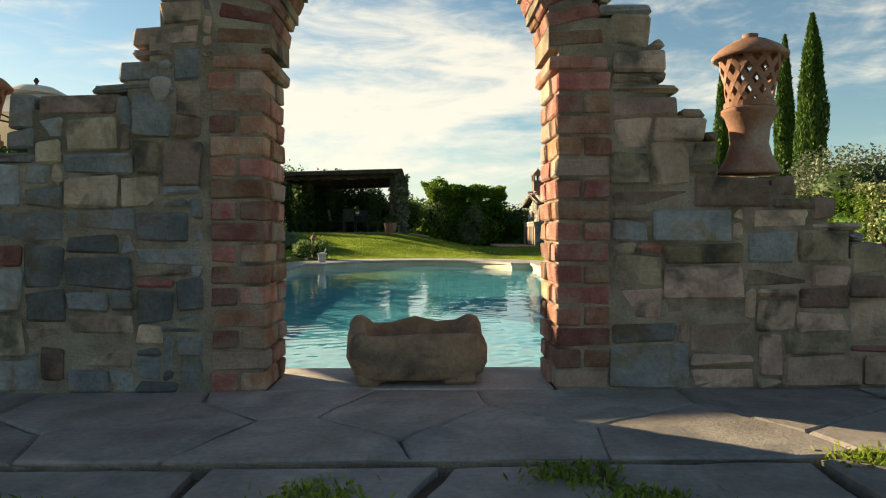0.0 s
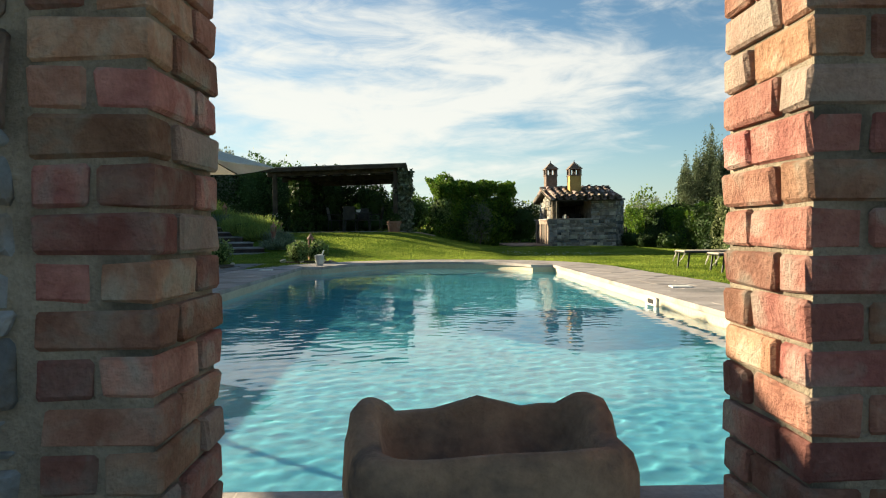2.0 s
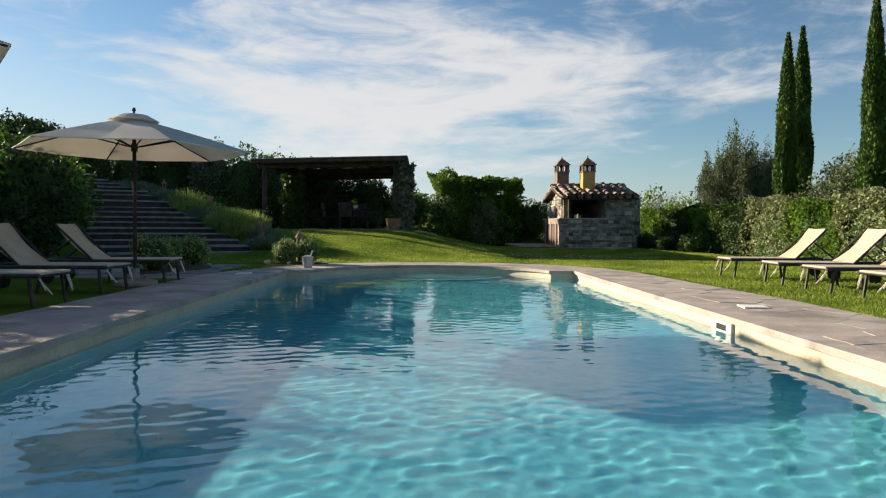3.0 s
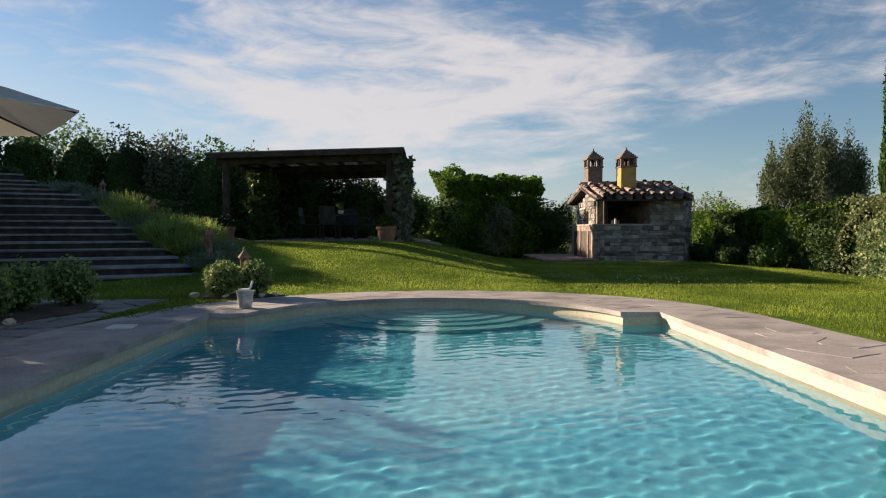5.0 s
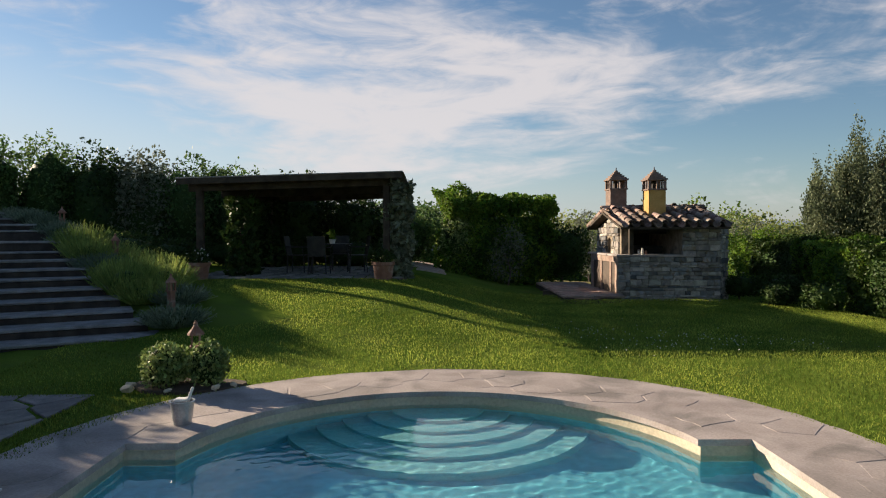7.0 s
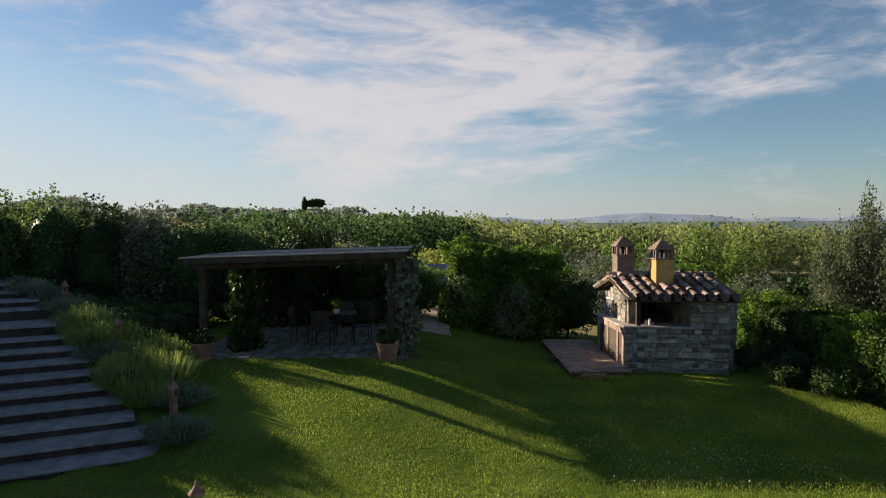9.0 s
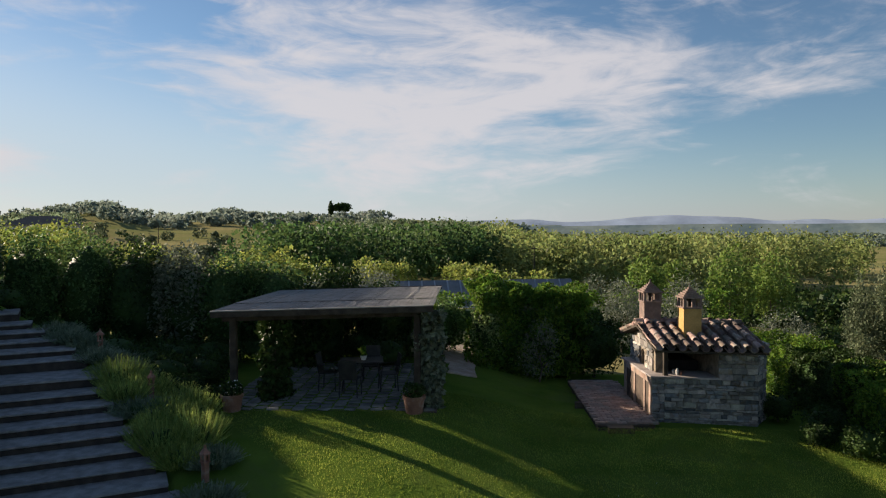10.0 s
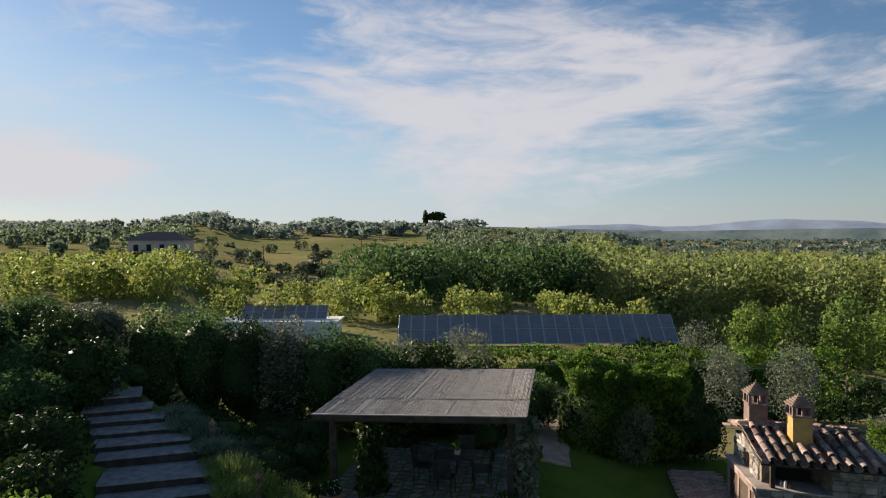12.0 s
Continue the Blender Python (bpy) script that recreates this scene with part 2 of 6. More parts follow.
M["leaf_hazy"] = surface("leaf_haze_tint", (0.19, 0.235, 0.19), (0.28, 0.315, 0.25), 0.1, 5, 0.7, 0, spec=0.12, island=0.4, hue=0.015, translucent=0.40)
M["leaf_grey"] = surface("silver_leaf", (0.13, 0.15, 0.10), (0.22, 0.24, 0.18), 2, 30, 0.6, 0, spec=0.12, island=0.35, hue=0.015, translucent=0.25)
M["grass"] = surface("grass_blade", (0.135, 0.19, 0.028), (0.315, 0.375, 0.064), 0.8, 30, 0.7, 0, island=0.45, hue=0.02, spec=0.1, translucent=0.5)

M["leaf_bed"] = surface("bed_leaf", (0.14, 0.20, 0.06), (0.30, 0.37, 0.13), 6, 30, 0.55, 0, spec=0.12, island=0.45, hue=0.02, translucent=0.25)
M["leaf_young"] = surface("sapling_leaf", (0.10, 0.16, 0.035), (0.20, 0.28, 0.06), 0.8, 20, 0.6, 0, spec=0.1, island=0.4, hue=0.02, translucent=0.4)
# The valley's haze is part of this bluish leaf colour.
M["leaf_valley"] = surface("valley_leaf_haze_tint", (0.12, 0.165, 0.14), (0.19, 0.235, 0.19), 0.05, 3, 0.7, 0, spec=0.1, island=0.35, hue=0.015, translucent=0.4)
M["leaf_wood"] = surface("wood_leaf", (0.045, 0.09, 0.03), (0.11, 0.175, 0.055), 0.3, 8, 0.6, 0, spec=0.1, island=0.45, hue=0.02, translucent=0.40)
M["leaf_spring"] = surface("young_leaf", (0.16, 0.205, 0.06), (0.29, 0.325, 0.11), 0.15, 5, 0.6, 0, spec=0.12, island=0.4, hue=0.025, translucent=0.45)
M["trough"] = surface("trough_stone", (0.20, 0.13, 0.085), (0.34, 0.225, 0.145), 6, 45, 0.9, 0.7, dist=0.015, stain=(0.12, 0.09, 0.07), stain_scale=5)
M["brick_worn"] = surface("worn_brick", (0.31, 0.20, 0.155), (0.42, 0.30, 0.24), 7, 55, 0.9, 0.9, dist=0.012, vary=0.25, stain=(0.28, 0.24, 0.2), stain_scale=3)
M["plum"] = surface("far_wall", (0.46, 0.41, 0.42), (0.54, 0.48, 0.49), 0.5, 4, 0.9, 0)
# Distance haze is put into both hill colours; no mist is modelled.
M["haze_far"] = surface("mountain_haze_tint", (0.30, 0.36, 0.46), (0.34, 0.40, 0.50), 0.002, 0.01, 1.0, 0, spec=0.0)
M["haze_near"] = surface("hill_haze_tint", (0.11, 0.155, 0.165), (0.21, 0.255, 0.24), 0.012, 0.06, 1.0, 0, spec=0.0)

water = bpy.data.materials.new("pool_water")
water.use_nodes = True
n, l = water.node_tree.nodes, water.node_tree.links
p = n["Principled BSDF"]
p.inputs["Base Color"].default_value = (0.82, 0.97, 1.0, 1)
p.inputs["Roughness"].default_value, p.inputs["IOR"].default_value = 0.0, 1.33
p.inputs["Transmission Weight"].default_value = 1.0
g = n.new("ShaderNodeNewGeometry")
w1, w2 = n.new("ShaderNodeTexNoise"), n.new("ShaderNodeTexNoise")
for w, s, d in ((w1, 2.6, 2), (w2, 9.0, 3)):
    w.inputs["Scale"].default_value, w.inputs["Detail"].default_value = s, d
    w.inputs["Distortion"].default_value = 0.4
    l.new(g.outputs["Position"], w.inputs["Vector"])
wm = n.new("ShaderNodeMath")
wm.operation = "MULTIPLY_ADD"
wm.inputs[1].default_value = 0.22
l.new(w2.outputs[0], wm.inputs[0])
l.new(w1.outputs[0], wm.inputs[2])
wb = n.new("ShaderNodeBump")
wb.inputs["Strength"].default_value, wb.inputs["Distance"].default_value = 0.12, 0.010
l.new(wm.outputs[0], wb.inputs["Height"])
l.new(wb.outputs[0], p.inputs["Normal"])
M["water"] = water


# ---- building helpers ----
def link_mesh(name, verts, faces, material, parent=None, smooth=False):
    me = bpy.data.meshes.new(name)
    me.from_pydata([tuple(v) for v in verts], [], [tuple(f) for f in faces])
    me.update()
    if smooth:
        me.polygons.foreach_set("use_smooth", [True] * len(me.polygons))
    if material:
        me.materials.append(material)
    ob = new(name, me)
    if parent:
        ob.parent = parent
    return ob


def part(name, bm, material, parent=None, label="", smooth=False, turn=True):
    """Link a bmesh as one mesh object, under a thing if one is given."""
    if turn:
        bmesh.ops.recalc_face_normals(bm, faces=bm.faces)
    me = bpy.data.meshes.new(name)
    bm.to_mesh(me)
    bm.free()
    if smooth:
        me.polygons.foreach_set("use_smooth", [True] * len(me.polygons))
    me.materials.append(material)
    ob = new(name, me)
    if parent:
        ob.parent = parent
    if label:
        ob["label"] = label
    return ob


def thing(name, at=(0, 0, 0), turn=0.0, label="", category="", group="", kind=""):
    ob = new(name)
    ob.empty_display_size = 0.2
    ob.matrix_basis = pose(*at, 0, 0, turn)
    return tagged(ob, label, category, group, kind)


def box(bm, x0, x1, y0, y1, z0, z1, bevel=0.0, m=None):
    made = bmesh.ops.create_cube(bm, size=1.0)["verts"]
    bmesh.ops.scale(bm, vec=(x1 - x0, y1 - y0, z1 - z0), verts=made)
    bmesh.ops.translate(bm, vec=((x0 + x1) / 2, (y0 + y1) / 2, (z0 + z1) / 2), verts=made)
    if m is not None:
        bmesh.ops.transform(bm, matrix=m, verts=made)
    if bevel:
        edges = list({e for v in made for e in v.link_edges})
        bmesh.ops.bevel(bm, geom=edges, offset=bevel, segments=2, affect="EDGES", profile=0.5)
    return bm


def boxed(*args, **kw):
    return box(bmesh.new(), *args, **kw)


def rod(bm, a, b, r0, r1=None, sides=10):
    """A round bar from a to b."""
    a, b = Vector(a), Vector(b)
    d = b - a
    made = bmesh.ops.create_cone(bm, cap_ends=True, segments=sides, radius1=r0, radius2=r0 if r1 is None else r1, depth=d.length)["verts"]
    bmesh.ops.transform(bm, matrix=Matrix.Translation((a + b) / 2) @ d.to_track_quat("Z", "Y").to_matrix().to_4x4(), verts=made)
    return bm


def lathe(bm, profile, sides=24, centre=(0, 0, 0)):
    """A turned form from (radius, height) pairs."""
    rings = []
    for r, z in profile:
        rings.append([bm.verts.new((centre[0] + r * math.cos(2 * math.pi * i / sides), centre[1] + r * math.sin(2 * math.pi * i / sides), centre[2] + z)) for i in range(sides)])
    for a, b in zip(rings, rings[1:]):
        for i in range(sides):
            bm.faces.new((a[i], a[(i + 1) % sides], b[(i + 1) % sides], b[i]))
    bm.faces.new(rings[0][::-1])
    bm.faces.new(rings[-1])
    return bm


def chipped(dx, dy, dz, bevel, jitter, rng):
    """A block with broken edges, centred on its middle: 24 corners, 26 faces."""
    verts, idx = [], {}
    for sx in (-1, 1):
        for sy in (-1, 1):
            for sz in (-1, 1):
                j = rng.uniform(-jitter, jitter, 3)
                c = np.array((sx * dx / 2, sy * dy / 2, sz * dz / 2)) + j
                for ax in range(3):
                    o = np.array((sx, sy, sz)) * -bevel * rng.uniform(0.6, 1.4, 3)
                    o[ax] = 0
                    idx[sx, sy, sz, ax] = len(verts)
                    verts.append(c + o)
    faces = []
    for ax in range(3):
        o1, o2 = [k for k in range(3) if k != ax]
        for s in (-1, 1):
            ring = []
            for a, b in ((-1, -1), (1, -1), (1, 1), (-1, 1)):
                k = [0, 0, 0]
                k[ax], k[o1], k[o2] = s, a, b
                ring.append(idx[(*k, ax)])
            faces.append(ring if (s > 0) == (ax != 1) else ring[::-1])
        for a in (-1, 1):
            for b in (-1, 1):
                k0, k1 = [0, 0, 0], [0, 0, 0]
                k0[ax], k1[ax] = -1, 1
                k0[o1] = k1[o1] = a
                k0[o2] = k1[o2] = b
                f = [idx[(*k0, o1)], idx[(*k1, o1)], idx[(*k1, o2)], idx[(*k0, o2)]]
                faces.append(f)
    for sx in (-1, 1):
        for sy in (-1, 1):
            for sz in (-1, 1):
                faces.append([idx[sx, sy, sz, k] for k in range(3)])
    # turn every face outwards
    v = np.array(verts)
    out = []
    for f in faces:
        c = v[f].mean(0)
        nrm = np.cross(v[f[1]] - v[f[0]], v[f[2]] - v[f[0]])
        out.append(f if np.dot(nrm, c) > 0 else f[::-1])
    return verts, out


def smooth01(t):
    t = np.clip(t, 0, 1)
    return t * t * (3 - 2 * t)


# ---- the lie of the land ----
STAIR = np.array((-4.28, 20.86))
UP, ACROSS = np.array((-0.456, 0.89)), np.array((0.89, 0.456))


def stair_right(s):
    """How far the stairs' edge towards the pergola has moved across, s metres up the slope."""
    return np.interp(s, (0, 4.66, 7.0, 7.9, 10.4, 13.0), (0, -1.34, -1.9, -2.43, -4.0, -5.6))


def stair_left(s):
    return np.interp(s, (0, 6.0, 10.0, 13.0), (-3.9, -3.95, -5.2, -7.3))


def land(x, y):
    """Height of the ground."""
    x, y = np.asarray(x, float), np.asarray(y, float)
    rise = smooth01((y - 18.3) / 7.5)
    h = rise * (0.12 + 0.58 * smooth01((2.6 - x) / 4.0) - 0.12 * smooth01((x - 6.0) / 4.0))
    s = (x - STAIR[0]) * UP[0] + (y - STAIR[1]) * UP[1]
    w = (x - STAIR[0]) * ACROSS[0] + (y - STAIR[1]) * ACROSS[1]
    hill = 0.02 + 0.25 * np.clip(s, 0, 12.6)
    side = smooth01((stair_right(s) + 2.3 - w) / 2.3) * smooth01((s + 0.3) / 0.6)
    # behind the pergola the slope runs round
    h = h + (np.maximum(hill, h) - h) * side
    # towards the fields the ground drops away
    h = h - 2.2 * smooth01((y - 33) / 26) - 0.6 * smooth01((y - 30) / 10) * smooth01((x - 4) / 6)
    # the terrace before the wall and the paving by the stairs lie on their own bedding
    sunk = (x > -4.15) & (x < 4.35) & (y > -2.9) & (y < 3.7) | (x > -6.5) & (x < -3.9) & (y > 14.1) & (y < 17.6)
    under = (s > 0.1) & (s < 13.0) & (w < stair_right(s) - 0.15) & (w > stair_left(s) + 0.15)
    return np.where(sunk, h - 0.16, np.where(under, h - 0.3, h))


def far_land(x, y):
    """Height added to the ground beyond the garden: a rise with two knolls ahead, a wide valley beside it."""
    x, y = np.asarray(x, float) + 0.08, np.asarray(y, float) - 10.5
    f = y * 0.985 - x * 0.172
    px_ = (x * 0.985 + y * 0.172) / np.maximum(f, 1.0)
    ridge = np.interp(f, (0, 110, 150, 300, 420, 600, 1200, 3500), (0, 0, 1.8, 5.5, 10.5, 8.0, 6.0, 6.0))
    crest = np.exp(-((f - 420) / 110) ** 2)
    ridge = ridge + crest * (5.0 * np.exp(-((px_ + 0.345) / 0.055) ** 2) + 3.0 * np.exp(-((px_ + 0.16) / 0.05) ** 2) + 1.5 * np.exp(-((px_ - 0.05) / 0.10) ** 2))
    vale = np.interp(f, (0, 120, 300, 800, 2500, 3500), (0, -0.8, -7.0, -12.0, -6.0, -6.0))
    k = smooth01((px_ - 0.20) / 0.16)
    return ridge * (1 - k) + vale * k


# ---- leaves and crowns ----
def quad_mesh(name, corners, material, parent=None):
    """One mesh of many loose quads; corners is (n, 4, 3)."""
    k = len(corners)
    me = bpy.data.meshes.new(name)
    me.vertices.add(4 * k)
    me.vertices.foreach_set("co", np.ascontiguousarray(corners, dtype=np.float32).ravel())
    me.loops.add(4 * k)
    me.loops.foreach_set("vertex_index", np.arange(4 * k, dtype=np.int32))
    me.polygons.add(k)
    me.polygons.foreach_set("loop_start", np.arange(0, 4 * k, 4, dtype=np.int32))
    me.update(calc_edges=True)
    me.materials.append(material)
    ob = new(name, me)
    if parent:
        ob.parent = parent
    return ob


def leaves(points, size, rng, slim=0.55, up=0.0, grow=None):
    """Leaf quads at the points, turned at random; up pulls their long axis upwards."""
    k = len(points)
    a = rng.normal(size=(k, 3))
    if grow is not None:
        a = a * 0.6 + grow
    a[:, 2] += up
    a /= np.linalg.norm(a, axis=1)[:, None]
    b = np.cross(a, rng.normal(size=(k, 3)))
    b /= np.linalg.norm(b, axis=1)[:, None]
    ln = (size * rng.uniform(0.6, 1.35, k))[:, None]
    a, b = a * ln, b * ln * slim
    return np.stack((points - a * 0.5, points + b * 0.5, points + a * 0.5, points - b * 0.5), 1)


def fuzz(p, scale, seed=0.0):
    return np.array([noise.noise(Vector((q[0] * scale + seed, q[1] * scale, q[2] * scale))) for q in p])


def blob_points(count, centre, radii, rng, rough=0.25, shell=0.35, scale=1.3):
    """Points in the outer shell of an uneven ellipsoid."""
    d = rng.normal(size=(count, 3))
    d /= np.linalg.norm(d, axis=1)[:, None]
    k = 1 + rough * fuzz(d * 2.0, scale, rng.uniform(0, 50)) + rough * 0.7 * fuzz(d * 5.0, scale, rng.uniform(0, 50))
    r = 1 - shell * rng.uniform(0, 1, count) ** 1.6
    return np.array(centre) + d * np.array(radii) * (k * r)[:, None]


def box_points(count, x0, x1, y0, y1, z0, z1, rng, rough=0.18):
    """Points near the skin of a clipped, uneven hedge."""
    p = rng.uniform(-1, 1, (count, 3))
    area = np.array(((y1 - y0) * (z1 - z0), (x1 - x0) * (z1 - z0), 0.7 * (x1 - x0) * (y1 - y0)))
    ax = rng.choice(3, count, p=area / area.sum())
    s = rng.choice((-1, 1), count)
    p[np.arange(count), ax] = np.where(ax == 2, 1, s) * (1 - 0.22 * rng.uniform(0, 1, count) ** 2)
    c, h = np.array(((x0 + x1) / 2, (y0 + y1) / 2, (z0 + z1) / 2)), np.array(((x1 - x0) / 2, (y1 - y0) / 2, (z1 - z0) / 2))
    lump = 1 + rough * fuzz(p * h, 0.9, rng.uniform(0, 40)) + rough * 0.8 * fuzz(p * h, 2.6, rng.uniform(0, 40))
    q = p * lump[:, None]
    round_off = np.maximum(0, np.linalg.norm(q[:, :2], axis=1) - 1.15)[:, None]
    q[:, :2] *= 1 - 0.25 * round_off
    return c + q * h


def lump_core(name, centre, radii, material, parent, rng, rough=0.2):
    bm = bmesh.new()
    bmesh.ops.create_icosphere(bm, subdivisions=3, radius=1.0)
    seed = rng.uniform(0, 40)
    for v in bm.verts:
        v.co *= 1 + rough * noise.noise(v.co * 2 + Vector((seed, 0, 0)))
        v.co = Vector((centre[0] + v.co.x * radii[0], centre[1] + v.co.y * radii[1], centre[2] + v.co.z * radii[2]))
    return part(name, bm, material, parent, smooth=True)


def trunk_mesh(name, base, top, r, parent, rng, limbs=5, spread=0.8):
    bm = bmesh.new()
    base, top = Vector(base), Vector(top)
    mid = base.lerp(top, 0.5) + Vector((rng.uniform(-0.1, 0.1), rng.uniform(-0.1, 0.1), 0))
    rod(bm, base, mid, r, r * 0.75, 9)
    rod(bm, mid, top, r * 0.75, r * 0.45, 9)
    for i in range(limbs):
        a = 2 * math.pi * i / limbs + rng.uniform(-0.4, 0.4)
        s = mid.lerp(top, rng.uniform(0, 0.9))
        rod(bm, s, s + Vector((math.cos(a) * spread, math.sin(a) * spread, spread * rng.uniform(0.6, 1.2))), r * 0.4, r * 0.15, 6)
    return part(name, bm, M["bark"], parent)


def shrub(name, at, radii, count, leaf, material, label, category="shrub", group="", seed=1, blobs=5, core=True, trunk=0.0, up=0.0, slim=0.55):
    """A bush or small tree: stems and a crown of many leaves in uneven clumps."""
    rng = np.random.default_rng(seed)
    ob = thing(name, at, 0, label, category, group)
    zc = trunk + radii[2] * 0.92
    pts = [blob_points(count // 2, (0, 0, zc), radii, rng)]
    for i in range(blobs):
        a = rng.uniform(0, 2 * math.pi)
        c = (math.cos(a) * radii[0] * 0.55, math.sin(a) * radii[1] * 0.55, zc + radii[2] * rng.uniform(-0.25, 0.55))
        k = rng.uniform(0.38, 0.6)
        pts.append(blob_points(count // (2 * blobs), c, np.array(radii) * k, rng))
    pts = np.concatenate(pts)
    pts = pts[pts[:, 2] > 0.02]
    quad_mesh("crown", leaves(pts, leaf, rng, up=up, slim=slim), material, ob)
    if core:
        # Dark core closes the crown and stands in for its inner shade.
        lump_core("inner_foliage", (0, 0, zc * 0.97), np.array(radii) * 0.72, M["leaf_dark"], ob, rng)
    trunk_mesh("trunk", (0, 0, -0.1), (0, 0, max(zc * 0.8, 0.3)), max(0.03, radii[0] * 0.05), ob, rng, spread=radii[0] * 0.5)
    return ob


def hedge(name, x0, x1, y0, y1, z0, z1, count, leaf, material, label, seed=1, turn=0.0, category="hedge", rough=0.22, clumps=0):
    rng = np.random.default_rng(seed)
    cx, cy = (x0 + x1) / 2, (y0 + y1) / 2
    ob = thing(name, (cx, cy, z0), turn, label, category)
    hx, hy, hz = (x1 - x0) / 2, (y1 - y0) / 2, z1 - z0
    pts = [box_points(count, -hx, hx, -hy, hy, 0, hz * 0.96, rng, rough)]
    for i in range(clumps):
        ax = rng.uniform(-0.9, 0.9) * hx
        ay = rng.choice((-1, 1, 0)) * hy * rng.uniform(0.5, 0.95)
        r = rng.uniform(0.22, 0.48) * min(1, hz / 2)
        pts.append(blob_points(int(count * 0.035), (ax, ay, hz * rng.uniform(0.45, 1.0)), (r * 1.2, r, r), rng))
    pts = np.concatenate(pts)
    pts = pts[pts[:, 2] > 0]
    quad_mesh("crown", leaves(pts, leaf, rng), material, ob)
    # Lumpy dark core: the hedge's inner shade given as colour.
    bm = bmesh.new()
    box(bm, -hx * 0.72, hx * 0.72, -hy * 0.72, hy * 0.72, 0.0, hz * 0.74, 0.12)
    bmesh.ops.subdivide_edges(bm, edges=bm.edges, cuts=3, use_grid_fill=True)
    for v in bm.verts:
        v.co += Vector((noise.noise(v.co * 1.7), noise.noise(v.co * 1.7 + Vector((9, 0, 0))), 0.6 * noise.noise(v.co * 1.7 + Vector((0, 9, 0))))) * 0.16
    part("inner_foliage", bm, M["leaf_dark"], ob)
    return ob


def cypress(at, height, radius, seed):
    rng = np.random.default_rng(seed)
    ob = thing("cypress_tree", at, 0, "tall slim dark green cypress tree behind the clipped hedge", "tree", "garden cypresses")
    k = int(8200 * height / 5)
    z = rng.uniform(0, 1, k) ** 0.9
    prof = np.interp(z, (0, 0.08, 0.3, 0.6, 0.85, 1.0), (0.55, 0.85, 1.0, 0.85, 0.5, 0.04))
    a = rng.uniform(0, 2 * math.pi, k)
    p = np.stack((np.cos(a), np.sin(a), z * height), 1)
    lump = 1 + 0.26 * fuzz(np.stack((p[:, 0] * 1.2, p[:, 1] * 1.2, p[:, 2] * 0.8), 1), 1.4, seed)
    rr = radius * prof * lump * (1 - 0.3 * rng.uniform(0, 1, k) ** 2)
    p[:, :2] *= rr[:, None]
    p[:, 2] += 0.15
    grow = np.stack((np.cos(a) * 0.35, np.sin(a) * 0.35, np.full(k, 1.5)), 1)
    quad_mesh("crown", leaves(p, 0.15, rng, slim=0.28, grow=grow), M["cypress"], ob)
    # Dark turned core for the shade inside the crown.
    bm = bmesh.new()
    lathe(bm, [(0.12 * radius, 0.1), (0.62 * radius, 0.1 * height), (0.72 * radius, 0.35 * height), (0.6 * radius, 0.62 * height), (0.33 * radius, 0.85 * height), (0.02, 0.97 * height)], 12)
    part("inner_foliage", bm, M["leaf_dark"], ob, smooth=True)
    part("trunk", rod(bmesh.new(), (0, 0, -0.1), (0, 0, height * 0.3), 0.12, 0.08), M["bark"], ob)
    return ob


# ---- pool outline ----
XL, XR, Y0, YN = -2.65, 2.53, 3.90, 15.99
NL, NR = -2.22, 2.08
END = (-0.07, 15.53, 2.2)


def pool_outline(inset=0.0, water_side=0.0):
    pts = [(XL + inset, Y0 + inset), (XL + inset, YN - inset), (NL + inset, YN - inset)]
    a0 = math.atan2(YN - END[1], NL - END[0])
    a1 = math.atan2(YN - END[1], NR - END[0])
    for i in range(1, 48):
        a = a0 + (a1 - a0) * i / 48
        pts.append((END[0] + (END[2] - inset) * math.cos(a), END[1] + (END[2] - inset) * math.sin(a)))
    pts += [(NR - inset, YN - inset), (XR - inset, YN - inset), (XR - inset, Y0 + inset)]
    return pts


def coping_outline():
    """The outer edge of the coping, worn uneven against the lawn."""
    pts = [(-3.72, y_) for y_ in np.arange(Y0 - 0.12, 14.9, 0.3)]
    for i in range(60):
        a = radians(176) + (radians(4) - radians(176)) * i / 59
        pts.append((0.08 + 3.46 * math.cos(a) - 0.16 * max(0, -math.cos(a)) ** 6, 15.5 + 3.42 * math.sin(a)))
    pts += [(float(np.interp(y_, (11.0, 15.0), (3.86, 3.58))), y_) for y_ in np.arange(14.9, Y0 - 0.1, -0.3)]
    pts.append((3.86, Y0 - 0.12))
    out = []
    for x_, y_ in pts:
        w_ = 0.0 if y_ < 4.2 else 0.055 * noise.noise(Vector((x_ * 2.1, y_ * 2.1, 4.0))) + 0.02 * noise.noise(Vector((x_ * 7, y_ * 7, 8.0)))
        nx, ny_ = x_ - 0.08, max(y_ - 15.5, 0)
        ln = math.hypot(nx, ny_)
        out.append((x_ + w_ * nx / ln, y_ + w_ * ny_ / ln))
    return out


def inside(poly, x, y):
    hit = False
    for (ax, ay), (bx, by) in zip(poly, poly[1:] + poly[:1]):
        if (ay > y) != (by > y) and x < (bx - ax) * (y - ay) / (by - ay) + ax:
            hit = not hit
    return hit


# ---- ground ----
def axis(lo, hi, step, far):
    mid = list(np.arange(lo, hi + 1e-6, step))
    out_lo, out_hi, d, a, b = [], [], step, lo, hi
    while a > -far:
        d *= 1.09
        a -= d
        b += d
        out_lo.append(a)
        out_hi.append(b)
    return np.array(out_lo[::-1] + mid + out_hi)


